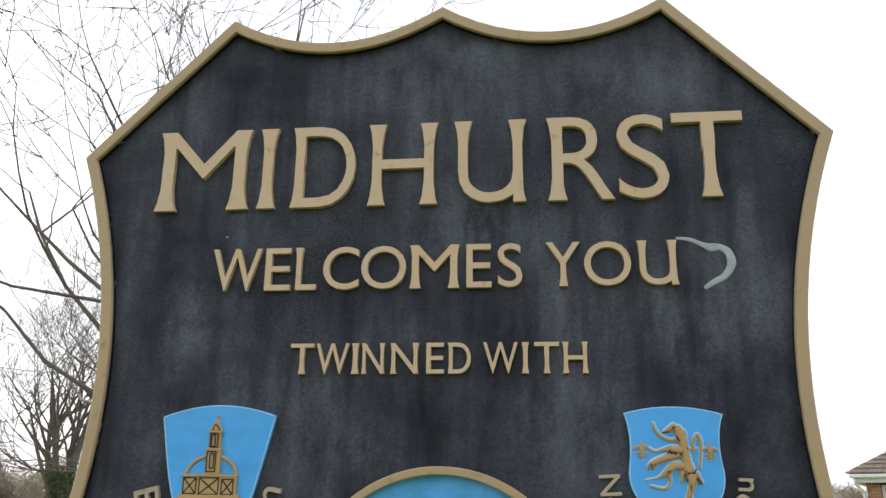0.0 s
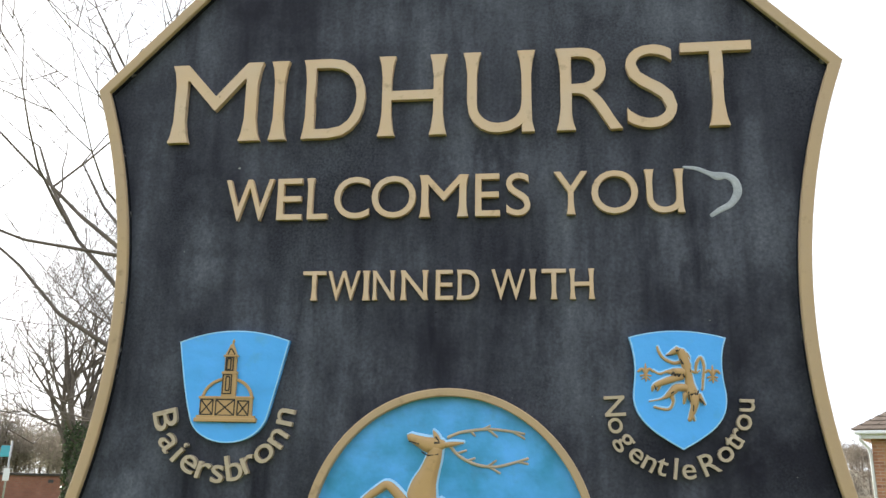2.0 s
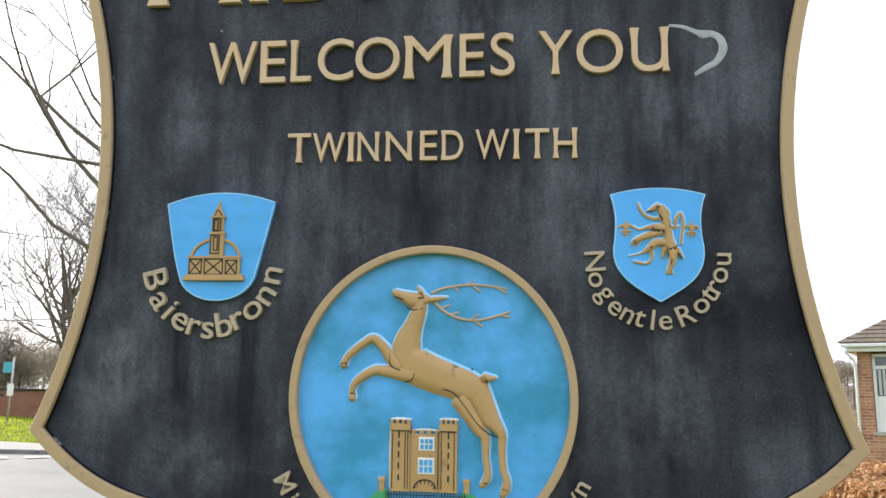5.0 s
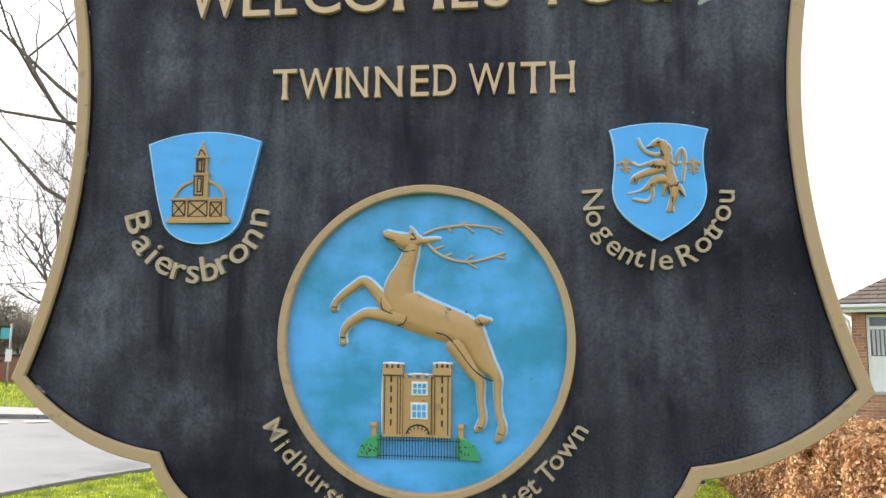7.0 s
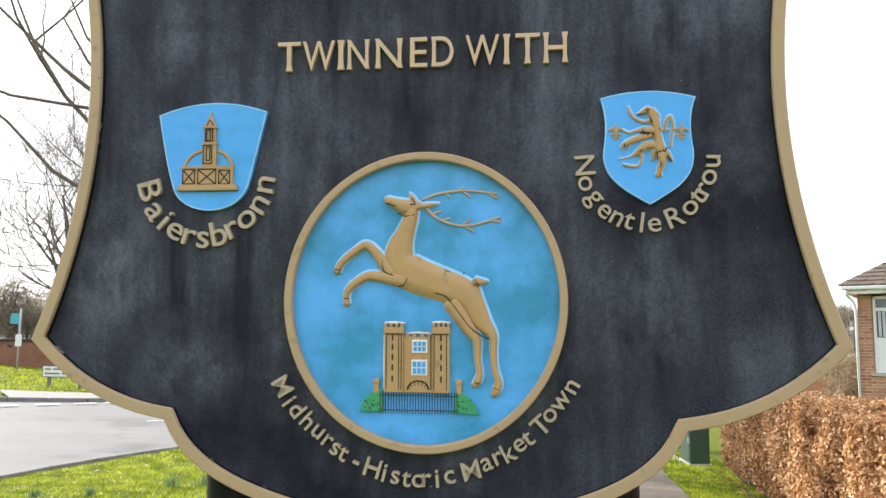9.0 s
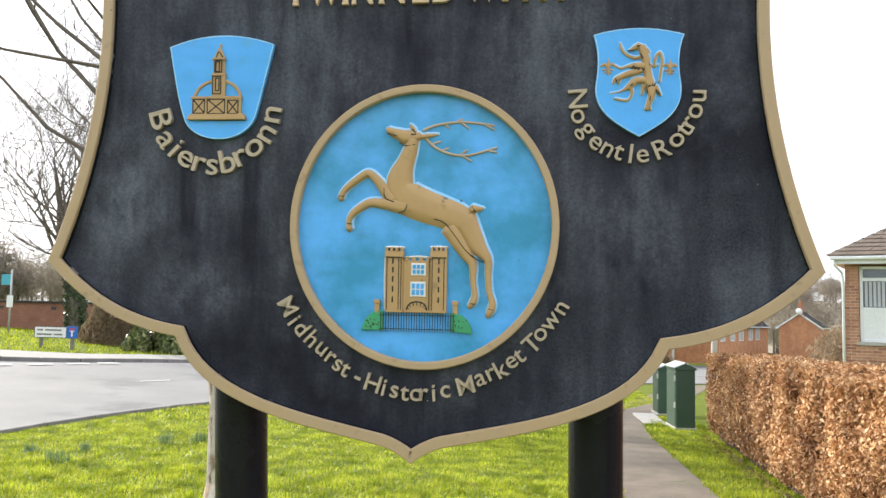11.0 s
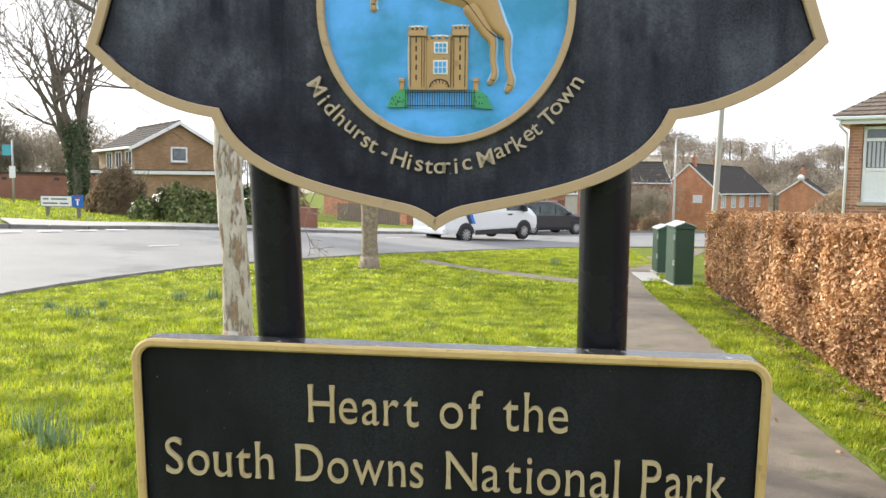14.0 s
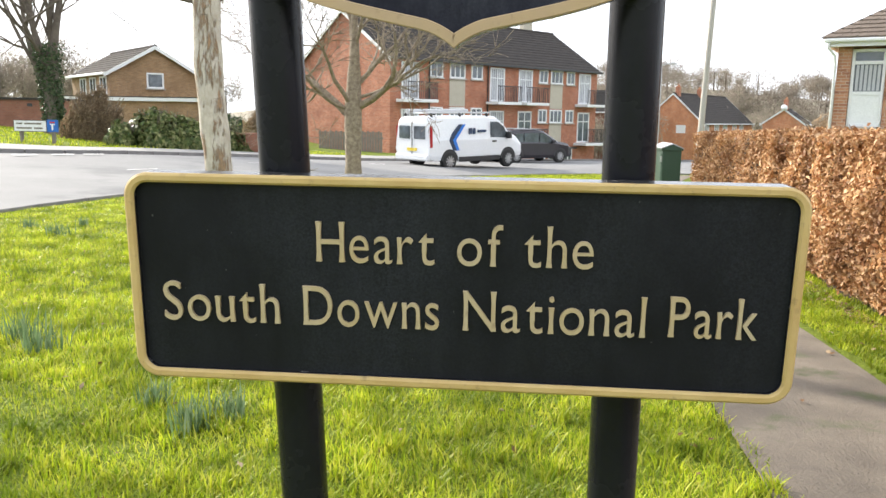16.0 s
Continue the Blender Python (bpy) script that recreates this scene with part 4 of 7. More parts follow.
for pts in (
    [(-0.048, 0.441, 0.001), (-0.046, 0.425, 0.001), (-0.031, 0.418, 0.001)],
    [(-0.01, 0.414, 0.001), (-0.014, 0.404, 0.001), (-0.023, 0.401, 0.001)],
    [(0.034, 0.391, 0.001), (0.051, 0.385, 0.001), (0.067, 0.366, 0.0011), (0.087, 0.34, 0.0011), (0.106, 0.326, 0.001), (0.116, 0.323, 0.0009)],
    [(0.095, 0.411, 0.001), (0.101, 0.402, 0.001)],
    [(-0.043, 0.529, 0.001), (-0.028, 0.525, 0.001)],
    [(-0.024, 0.514, 0.0009), (-0.014, 0.509, 0.001), (0.001, 0.511, 0.0009)],
    [(-0.005, 0.527, 0.0018), (0.003, 0.527, 0.0011)],
    [(-0.003, 0.536, 0.0011), (0.002, 0.529, 0.0009)],
    [(-0.123, 0.427, 0.0009), (-0.114, 0.427, 0.0009)],
    [(-0.108, 0.383, 0.0009), (-0.101, 0.382, 0.0009)],
    [(0.095, 0.257, 0.0009), (0.101, 0.256, 0.0009)],
    [(0.124, 0.249, 0.0011), (0.13, 0.247, 0.0009)],
):
    relief.stroke(pts, Y2 - 0.0088, 0.0012)
tagged(part("outline", relief, M_DARKLINE, roundel, "dark painted contour lines"), kind="stuff")
relief = Shape()
for x0, x1, z1 in ((-0.048, -0.019, 0.343), (0.026, 0.052, 0.344)):
    plate(quad(x0, x1, 0.238, 0.327), Y2, 0.008)
    plate(quad(x0 - 0.001, x1 + 0.001, 0.327, z1 - 0.006), Y2, 0.010)
    w = (x1 - x0) / 7
    for i in (0, 2, 4, 6):
        plate(quad(x0 + i * w, x0 + (i + 1) * w, z1 - 0.006, z1), Y2, 0.010, 0.0004)
plate(quad(-0.019, 0.026, 0.238, 0.322), Y2, 0.005)
for i in range(4):
    plate(quad(-0.017 + i * 0.0118, -0.011 + i * 0.0118, 0.322, 0.328), Y2, 0.005, 0.0004)
for x in (-0.061, 0.066):
    plate(quad(x - 0.004, x + 0.004, 0.236, 0.252), Y2, 0.006)
    plate(quad(x - 0.005, x + 0.005, 0.252, 0.258), Y2, 0.008)
part("gatehouse_relief", relief, M_GOLD_DEER, roundel, "tan castle gatehouse in relief", at=SHIFT)
relief = Shape()
# white strokes on tops and left side: chipped paint and highlight in one colour
for x0, x1, z1 in ((-0.049, -0.018, 0.343), (0.025, 0.053, 0.344)):
    relief.stroke([(x0, z1, 0.0016), (x0 + 0.012, z1 + 0.0006, 0.0022), (x1, z1, 0.0016)], Y2, 0.009)
relief.stroke([(-0.018, 0.327, 0.0012), (0.004, 0.3285, 0.0018), (0.025, 0.327, 0.0012)], Y2, 0.005)
relief.stroke([(-0.0495, 0.243, 0.0010), (-0.0500, 0.29, 0.0014), (-0.0495, 0.335, 0.0010)], Y2, 0.007)
part("chipped_highlight", relief, M_WHITE_RELIEF, roundel, "white chipped upper edges with painted highlight", at=SHIFT)
relief = Shape()
for x in (-0.045, -0.026, 0.0285, 0.0475, -0.022, 0.0235):
    relief.stroke([(x, 0.243, 0.0007), (x, 0.325, 0.0007)], Y2 - 0.008, 0.0006)
for x in (-0.0355, 0.039):
    for z in (0.255, 0.272, 0.288, 0.303, 0.317):
        relief.stroke([(x, z, 0.0013), (x, z + 0.008, 0.0013)], Y2 - 0.008, 0.0008)
for x0, x1 in ((-0.047, -0.020), (0.027, 0.051)):
    relief.stroke([(x0, 0.327, 0.0009), (x1, 0.327, 0.0009)], Y2 - 0.0095, 0.0012)
relief.stroke([(-0.013, 0.243, 0.0012), (-0.008, 0.252, 0.0012), (0.004, 0.256, 0.0012), (0.016, 0.252, 0.0012), (0.020, 0.243, 0.0012)], Y2 - 0.005, 0.001)
for i in range(7):
    a = radians(20 + 140 * i / 6)
    relief.stroke([(0.004 + 0.013 * math.cos(a), 0.241 + 0.009 * math.sin(a), 0.0007), (0.004 + 0.018 * math.cos(a), 0.241 + 0.015 * math.sin(a), 0.0007)], Y2 - 0.005, 0.0008)
tagged(part("outline", relief, M_DARKLINE, roundel, "dark painted slits and joints", at=SHIFT), kind="stuff")
relief = Shape()
for x0, x1, z0, z1, rows in ((-0.006, 0.018, 0.298, 0.318, 2), (-0.007, 0.018, 0.264, 0.288, 3)):
    plate(quad(x0, x1, z0, z1), Y2 - 0.005, 0.002)
part("casement", relief, M_WHITE_RELIEF, roundel, "white painted casements", at=SHIFT)
relief = Shape()
for x0, x1, z0, z1, rows in ((-0.006, 0.018, 0.298, 0.318, 2), (-0.007, 0.018, 0.264, 0.288, 2)):
    for i in range(3):
        for j in range(rows):
            w, h = (x1 - x0 - 0.004) / 3, (z1 - z0 - 0.004) / rows
            plate(quad(x0 + 0.0028 + i * w, x0 + 0.0012 + (i + 1) * w, z0 + 0.0028 + j * h, z0 + 0.0012 + (j + 1) * h), Y2 - 0.007, 0.0005, 0)
part("pane", relief, M_BLUE_DEEP, roundel, "blue painted panes", at=SHIFT)
relief = Shape()
plate(arc((-0.058, 0.209), (-0.086, 0.209), 0, 2) + arc((-0.086, 0.209), (-0.052, 0.244), -0.008, 8) + [(-0.052, 0.240), (-0.050, 0.209)], Y2, 0.006)
part("bush_relief", relief, M_GREEN, roundel, "green painted bush in relief", at=SHIFT)
relief = Shape()
plate([(0.058, 0.209), (0.094, 0.206)] + arc((0.094, 0.208), (0.062, 0.240), 0.008, 8) + [(0.060, 0.240)], Y2, 0.006)
part("bush_relief", relief, M_GREEN, roundel, "green painted bush in relief", at=SHIFT)
relief = Shape()
for i in range(29):
    x = -0.054 + i * 0.0042
    part("paling", Shape().stroke([(x, 0.207, 0.0006), (x, 0.239, 0.0006)], Y2 - 0.0075, 0.002), M_DARKLINE, roundel, at=SHIFT)
for z in (0.212, 0.234):
    relief.stroke([(-0.056, z, 0.0006), (0.066, z, 0.0006)], Y2 - 0.0075, 0.0022)
random.seed(5)
for i in range(22):
    x, z = random.choice((random.uniform(-0.078, -0.058), random.uniform(0.064, 0.084))), random.uniform(0.212, 0.229)
    relief.stroke([(x, z, 0.0007), (x + random.uniform(-0.004, 0.004), z + random.uniform(-0.004, 0.004), 0.0007)], Y2 - 0.006, 0.0007)
tagged(part("railing_relief", relief, M_DARKLINE, roundel, "dark painted rails and leaf strokes", at=SHIFT), kind="stuff")

# plaque
plaque_outline = rect(-0.567, 0.582, -0.5835, -0.2115, 0.042)
plaque = part("plaque", Shape().prism(inset(plaque_outline, 0.003), FIELD - 0.002, 0.034), M_PLAQUE, sign, "black plaque with brass letters")
part("border", Shape().band(plaque_outline, 0.0165, FRONT - 0.006, FRONT + 0.001, 0.004), M_GOLD_PLAQUE, plaque, "brass painted raised rim")
part("edge", Shape().band(plaque_outline, 0.0165, FRONT + 0.001, 0.040, 0.001), M_EDGE, plaque, "black glossy edge with grey sky sheen put into the paint")
for text, x0, x1, base in (("Heart", -0.231, -0.027, -0.361), ("of", 0.012, 0.089, -0.360), ("the", 0.126, 0.241, -0.359), ("South", -0.512, -0.302, -0.477), ("Downs", -0.257, -0.018, -0.477), ("National", 0.025, 0.333, -0.476), ("Park", 0.374, 0.518, -0.473)):
    word(text, x0, x1, base, 0.071, -0.006, 0.115, 0.008, M_PLAQUE_LETTER, plaque, 0.028)

# posts, with the fixings that hold the boards
for x, tilt in ((-0.3145, -0.0277), (0.302, -0.009)):
    foot = [(x + tilt * (z + 0.1), 0.103, z) for z in (-1.75, -1.2, -0.6, 0, 0.6, 1.15)]
    post = part("post", Shape().tube(foot, [0.0455] * 6, 28), M_POST, sign, "round black painted steel post", smooth=True)
    for z in (-0.29, -0.50, 0.25, 0.95):
        xc = x + tilt * (z + 0.1)
        part("clamp", Shape().box(xc - 0.03, xc + 0.03, 0.038, 0.062, z - 0.02, z + 0.02, soft=0.004), M_POST, post)


# ---- growth ----
def blades(name, spots, height, width, material, label, category, lean=0.35):
    """Tapered blades of grass or leaf, three faces each, all in one mesh."""
    n = len(spots)
    rng = np.random.default_rng(4)
    base = np.array(spots, dtype=float)
    a = rng.uniform(0, 2 * np.pi, n)
    h = height * rng.uniform(0.5, 1.25, n)
    bend = h * rng.uniform(0.1, lean * 2, n)
    side = np.stack([np.cos(a), np.sin(a), np.zeros(n)], 1) * (width / 2)
    away = np.stack([-np.sin(a), np.cos(a), np.zeros(n)], 1)
    up = np.array([0, 0, 1.0])
    p0, p1 = base - side, base + side
    mid = base + away * bend[:, None] * 0.35 + up * (h * 0.55)[:, None]
    top = base + away * bend[:, None] + up * h[:, None]
    v = np.stack([p0, p1, mid + side * 0.8, mid - side * 0.8, top], 1).reshape(-1, 3)
    k = np.arange(n)[:, None] * 5
    quads, tris = (k + np.array([0, 1, 2, 3])), (k + np.array([3, 2, 4]))
    me = bpy.data.meshes.new(name)
    me.vertices.add(len(v))
    me.vertices.foreach_set("co", v.ravel())
    loops = np.concatenate([quads, tris], 1)
    me.loops.add(loops.size)
    me.loops.foreach_set("vertex_index", loops.ravel())
    me.polygons.add(2 * n)
    starts = (np.arange(n)[:, None] * 7 + np.array([0, 4])).ravel()
    me.polygons.foreach_set("loop_start", starts)
    me.update(calc_edges=True)
    me.materials.append(material)
    return tagged(new(name, me), label, category, kind="stuff") if label else me


def leaf_cloud(name, centres, normals, size, material, seed, flat=0.6, wide=0.5):
    """Small bent leaves, two faces each, turned roughly to their normals."""
    rng = np.random.default_rng(seed)
    c, nrm = np.array(centres), np.array(normals)
    n = len(c)
    nrm = nrm + rng.normal(0, flat, (n, 3))
    nrm /= np.linalg.norm(nrm, axis=1)[:, None] + 1e-9
    t = np.cross(nrm, rng.normal(0, 1, (n, 3)))
    t /= np.linalg.norm(t, axis=1)[:, None] + 1e-9
    b = np.cross(nrm, t)
    s = (size * rng.uniform(0.6, 1.4, n))[:, None]
    v = np.stack([c - t * s, c + b * s * wide + nrm * s * 0.2, c + t * s, c - b * s * wide + nrm * s * 0.2], 1).reshape(-1, 3)
    k = np.arange(n)[:, None] * 4
    loops = np.concatenate([k + np.array([0, 1, 2]), k + np.array([0, 2, 3])], 1)
    me = bpy.data.meshes.new(name)
    me.vertices.add(len(v))
    me.vertices.foreach_set("co", v.ravel())
    me.loops.add(loops.size)
    me.loops.foreach_set("vertex_index", loops.ravel())
    me.polygons.add(2 * n)
    me.polygons.foreach_set("loop_start", np.arange(2 * n) * 3)
    me.update(calc_edges=True)
    me.materials.append(material)
    return me


def grow(shape, start, direction, length, radius, depth, rng, sides=5, split=3, rise=0.25, wild=0.35, shrink=0.66, tip=0.0035):
    """One limb with its side shoots."""
    d = Vector(direction).normalized()
    steps = 5 if depth > 1 else 3
    path, radii = [Vector(start)], [radius]
    for i in range(steps):
        d = (d + Vector((rng.gauss(0, wild * 0.5), rng.gauss(0, wild * 0.5), rng.gauss(0, wild * 0.35) + rise * 0.25))).normalized()
        path.append(path[-1] + d * length / steps)
        radii.append(max(radius * (1 - 0.72 * (i + 1) / steps), tip * 0.6))
    shape.tube(path, radii, sides if depth > 1 else 3, cap=False)
    if depth <= 0:
        return
    for i in range(split):
        k = 1 + int(rng.random() * (steps - 0.01)) if i else steps
        out = Vector((rng.gauss(0, 1), rng.gauss(0, 1), rng.gauss(0.1, 0.6))).normalized()
        along = (path[k] - path[k - 1]).normalized()
        grow(shape, path[k], along * 0.75 + out * 0.75, length * shrink * rng.uniform(0.75, 1.15), max(radii[k] * 0.75, tip), depth - 1, rng, sides, split, rise, wild, shrink, tip)


def bare_tree(base, label, trunk_path, trunk_radii, limbs, bark, twig, seed, depth=4, split=3, wild=0.35, rise=0.25, tip=0.0035):
    """A leafless tree: a tapered trunk, and limbs given as height on the trunk, direction, length and radius."""
    x, y = base
    z = land(x, y) - 0.05
    t = thing("tree", Matrix.Translation((x, y, z)), label, "tree")
    rng = random.Random(seed)
    path = smooth_path([(*p, r) for p, r in zip(trunk_path, trunk_radii)], 5)
    body = Shape().tube([p[:3] for p in path], [p[3] * (1 + 0.06 * rng.uniform(-1, 1)) for p in path], 14)
    # flare at the root
    body.tube([(0, 0, 0), (0, 0, 0.12), (0, 0, 0.3)], [trunk_radii[0] * 1.45, trunk_radii[0] * 1.15, trunk_radii[0] * 0.98], 14)
    part("trunk", body, bark, t, smooth=True)
    crown = Shape()
    for h, d, length, r in limbs:
        best = min(path, key=lambda p: abs(p[2] - h))
        grow(crown, best[:3], d, length, r, depth, rng, 6, split, rise, wild, 0.66, tip)
    part("crown", crown, twig, t, "bare winter limbs and fine twigs", smooth=True)
    return t


# the birch close behind the sign
bare_tree((-2.52, 5.58), "pale birch with peeling bark, bare in winter", [(0, 0, 0), (-0.02, 0, 0.9), (-0.09, 0, 1.9), (-0.10, 0.05, 3.2), (-0.2, 0.1, 4.8), (-0.2, 0.1, 6.8)], [0.14, 0.125, 0.12, 0.10, 0.06, 0.015],
          [(2.48, (-1, -0.1, 0.14), 1.6, 0.018), (2.75, (-1, 0.1, 0.24), 3.2, 0.036), (2.8, (-1, -0.2, 0.42), 3.4, 0.036), (3.0, (-0.9, 0.2, 0.65), 3.4, 0.036), (3.3, (-0.8, -0.4, 0.55), 3.2, 0.034), (3.5, (-0.7, 0.1, 0.95), 3.2, 0.034), (3.7, (0.6, 0.4, 0.9), 2.6, 0.03),
           (3.9, (-0.5, -0.3, 1.0), 3.0, 0.03), (4.2, (-0.9, 0.2, 0.7), 2.8, 0.028), (4.5, (0.4, -0.4, 1.0), 2.6, 0.026), (4.7, (-0.3, 0.0, 1.0), 2.6, 0.026), (5.0, (-0.6, -0.2, 1.0), 2.3, 0.022), (2.5, (0.9, 0.5, 0.3), 1.8, 0.026), (5.4, (0.3, 0.2, 1.0), 2.2, 0.02)], M_BIRCH, M_TWIG, 3, 4, 3, 0.20, 0.3, 0.0052)
bare_tree((-3.2, 14.6), "small bare tree with spreading limbs on the green", [(0, 0, 0), (0.0, 0, 0.8), (0.0, 0, 1.7), (0.02, 0.05, 2.9), (0.0, 0.1, 4.6)], [0.19, 0.165, 0.175, 0.10, 0.03],
          [(1.55, (-0.9, 0.1, 0.62), 2.1, 0.095), (1.6, (0.85, -0.1, 0.55), 2.2, 0.085), (1.8, (-0.6, -0.5, 0.7), 1.9, 0.06), (2.1, (0.7, 0.4, 0.7), 2.0, 0.06), (2.5, (-0.6, 0.4, 0.9), 1.9, 0.05), (2.8, (0.5, -0.5, 0.9), 1.9, 0.045), (3.2, (-0.2, 0.2, 1), 1.7, 0.04), (1.9, (0.95, 0.1, 0.25), 2.2, 0.04), (1.65, (-0.95, -0.2, 0.15), 1.6, 0.035)],
          M_BARK, M_BARK, 8, 4, 4, 0.34, 0.2, 0.0075)
ivy_tree = bare_tree((-18.9, 30.0), "tall pollarded tree with ivy round its trunk", [(0, 0, 0), (0.0, 0, 1.0), (0.0, 0, 2.0), (0.10, 0.0, 3.4)], [0.36, 0.32, 0.30, 0.20],
          [(0.9, (-0.55, 0.1, 1.0), 6.0, 0.17), (1.6, (-0.36, 0.2, 1.2), 5.8, 0.15), (1.9, (-0.16, -0.2, 1.6), 5.8, 0.15), (2.2, (0.12, 0.1, 1.6), 5.8, 0.19), (2.6, (0.2, -0.1, 1.5), 5.0, 0.13), (2.4, (-0.25, -0.3, 1.6), 5.0, 0.12), (1.7, (-0.7, -0.2, 1.1), 4.8, 0.11), (3.0, (0.16, 0.1, 1.5), 4.2, 0.09), (3.1, (-0.1, 0.2, 1.4), 4.6, 0.10)], M_TWIG, M_TWIG, 21, 4, 4, 0.17, 0.45, 0.009)
rng = np.random.default_rng(2)
a, h = rng.uniform(0, 2 * np.pi, 4200), 3.6 * rng.random(4200) ** 1.5 + 0.1
fork = np.clip(h - 1.2, 0, 3)
rad = (0.33 + 0.16 * rng.random(4200) ** 2 + 0.10 * fork * rng.random(4200)) * (1 + 0.10 * np.sin(3 * a + 2.1 * h))
ring = np.stack([np.cos(a), np.sin(a), 0.1 * np.ones_like(a)], 1)
part("ivy", leaf_cloud("ivy", np.stack([rad * np.cos(a) - 0.14 * fork * rng.random(4200), rad * 0.8 * np.sin(a), h], 1), ring, 0.062, M_IVY, 3), None, ivy_tree, "dark green ivy leaves")


def hedge_face(y):
    return 2.37 + 0.0575 * y


def path_left(y):
    return 1.08 if y < 12.5 else 1.08 + (y - 12.5) ** 1.5 * 0.12


def path_right(y):
    return path_left(y) + 1.01


def near_kerb_x(y):
    return float(np.interp(y, [-5, 5.4, 8.9, 12.4, 16.1, 20.6, 24.8, 27.2], [-6.6, -7.2, -7.2, -6.2, -4.4, -2.4, -0.3, 2.8]))


def on_green(x, y):
    if y > 12 and abs((x - 1.3) * 0.72 + (y - 13.5) * 0.69) < 0.32 and -2.6 < x < 1.4:
        return False
    return near_kerb_x(y) + 0.05 < x < path_left(y) or path_right(y) < x < 3.4


def green_spots(y0, y1, n, seed):
    rng = np.random.default_rng(seed)
    out = []
    while len(out) < n:
        x, y = rng.uniform(-7.6, 3.4), rng.uniform(y0, y1)
        if abs(x + 0.2) > 0.80 * (y + 1.35) + 0.4:
            continue
        edge = 0.10 * noise.noise(Vector((x * 2, y * 2, 3)))
        tuft = noise.noise(Vector((x * 2.3, y * 2.3, 7)))
        if on_green(x + edge, y) and rng.random() < 0.72 + 0.65 * tuft:
            out.append((x, y, land(x, y) - 0.004))
    return out


blades("grass", green_spots(0.1, 4.5, 120000, 1), 0.042, 0.0058, M_GRASS, "short bright green grass, tufted and mossy", "grass", 0.75)
blades("grass", [p for p in green_spots(0.1, 6, 40000, 12) if noise.noise(Vector((p[0] * 3.2, p[1] * 3.2, 20))) > 0.26], 0.070, 0.006, M_GRASS, "longer tufts of bright grass", "grass", 0.6)
clumps = []
clump_rng = np.random.default_rng(77)
for cx, cy, cz in green_spots(0.1, 7.5, 1500, 41):
    spread = clump_rng.uniform(0.018, 0.05)
    for q in range(int(clump_rng.uniform(18, 46))):
        x, y = cx + clump_rng.normal(0, spread), cy + clump_rng.normal(0, spread)
        clumps.append((x, y, land(x, y) - 0.004))
blades("grass", clumps, 0.072, 0.0074, M_GRASS, "separate upright tufts of coarse bright grass", "grass", 0.5)
blades("grass", green_spots(4.5, 11, 115000, 2), 0.045, 0.0085, M_GRASS, "bright green grass on the open verge", "grass", 0.75)
blades("grass", green_spots(11, 27, 60000, 3), 0.05, 0.018, M_GRASS, "bright green grass near the road", "grass", 0.75)


def side_spots(n, seed):
    """The rest of the green, beside and before the sign."""
    rng = np.random.default_rng(seed)
    out = []
    while len(out) < n:
        x, y = rng.uniform(-7.2, 3.4), rng.uniform(-6, 9)
        if on_green(x, y) and (y < 0.1 or abs(x + 0.2) > 0.80 * (y + 1.35) + 0.4):
            out.append((x, y, land(x, y) - 0.004))
    return out


blades("grass", side_spots(55000, 6), 0.046, 0.010, M_GRASS, "bright green grass round the foot of the sign", "grass", 0.75)


def verge_spots(n, seed):
    rng = np.random.default_rng(seed)
    out = []
    while len(out) < n:
        x, y = rng.uniform(-30, -6), rng.uniform(19.5, 34)
        lim = float(np.interp(y, [19, 20.4, 23.6, 28, 32.3, 40], [-14.6, -13, -11.3, -8, -6, -2.9]))
        if x < lim and (x > -20.5 or y > 22):
            out.append((x, y, land(x, y)))
    return out


blades("grass", verge_spots(16000, 5), 0.08, 0.03, M_GRASS, "green grass verge beyond the road", "grass")


def tufts(name, spots, label, category, height, width, count, material):
    for k, (x, y, s) in enumerate(spots):
        rng = np.random.default_rng(50 + k)
        pts = np.stack([rng.normal(0, 0.055 * s, count), rng.normal(0, 0.04 * s, count), np.zeros(count)], 1)
        me = blades(name, pts, height * s, width, material, "", "", 0.22)
        ob = new(name, me)
        ob.matrix_world = pose(x, y, land(x, y) - 0.01, 0, 0, 40 * k)
        tagged(ob, label, category, kind="stuff")


tufts("daffodil_clump", [(-2.75, 2.95, 1.3), (-2.5, 2.75, 1.1), (-1.22, 1.75, 1.0), (-1.10, 1.9, 0.9), (-1.5, 2.0, 0.8), (-5.15, 7.3, 1.1), (-5.9, 7.9, 0.8), (-5.3, 8.1, 0.8), (-4.6, 8.8, 1.1), (-4.25, 9.1, 1.1), (0.7, 18.2, 1.4), (-0.95, 2.3, 0.7)],
      "clump of grey-green daffodil leaves not yet in flower", "daffodils", 0.165, 0.011, 64, M_DAFF)
rng = np.random.default_rng(9)
lit = [(x, y) for x, y in zip(rng.uniform(-4.5, 3.2, 1200), rng.uniform(0.6, 9, 1200)) if on_green(x, y)][:420] + [(x, y) for x, y in zip(rng.uniform(1.1, 2.2, 24), rng.uniform(0.8, 9, 24))]
lit += [(hedge_face(y) + 0.03 - 0.09 * abs(rng.normal()), y) for y in rng.uniform(0.5, 12.5, 2200)]
me = leaf_cloud("fallen_leaves", [(x, y, land(x, y) + (0.035 if on_green(x, y) and x < 2.4 else 0.025)) for x, y in lit], [(0, 0, 1)] * len(lit), 0.018, M_LITTER, 8, 0.3)
tagged(new("fallen_leaves", me), "scattered brown and pale fallen leaves on grass and path", "leaves", kind="stuff")


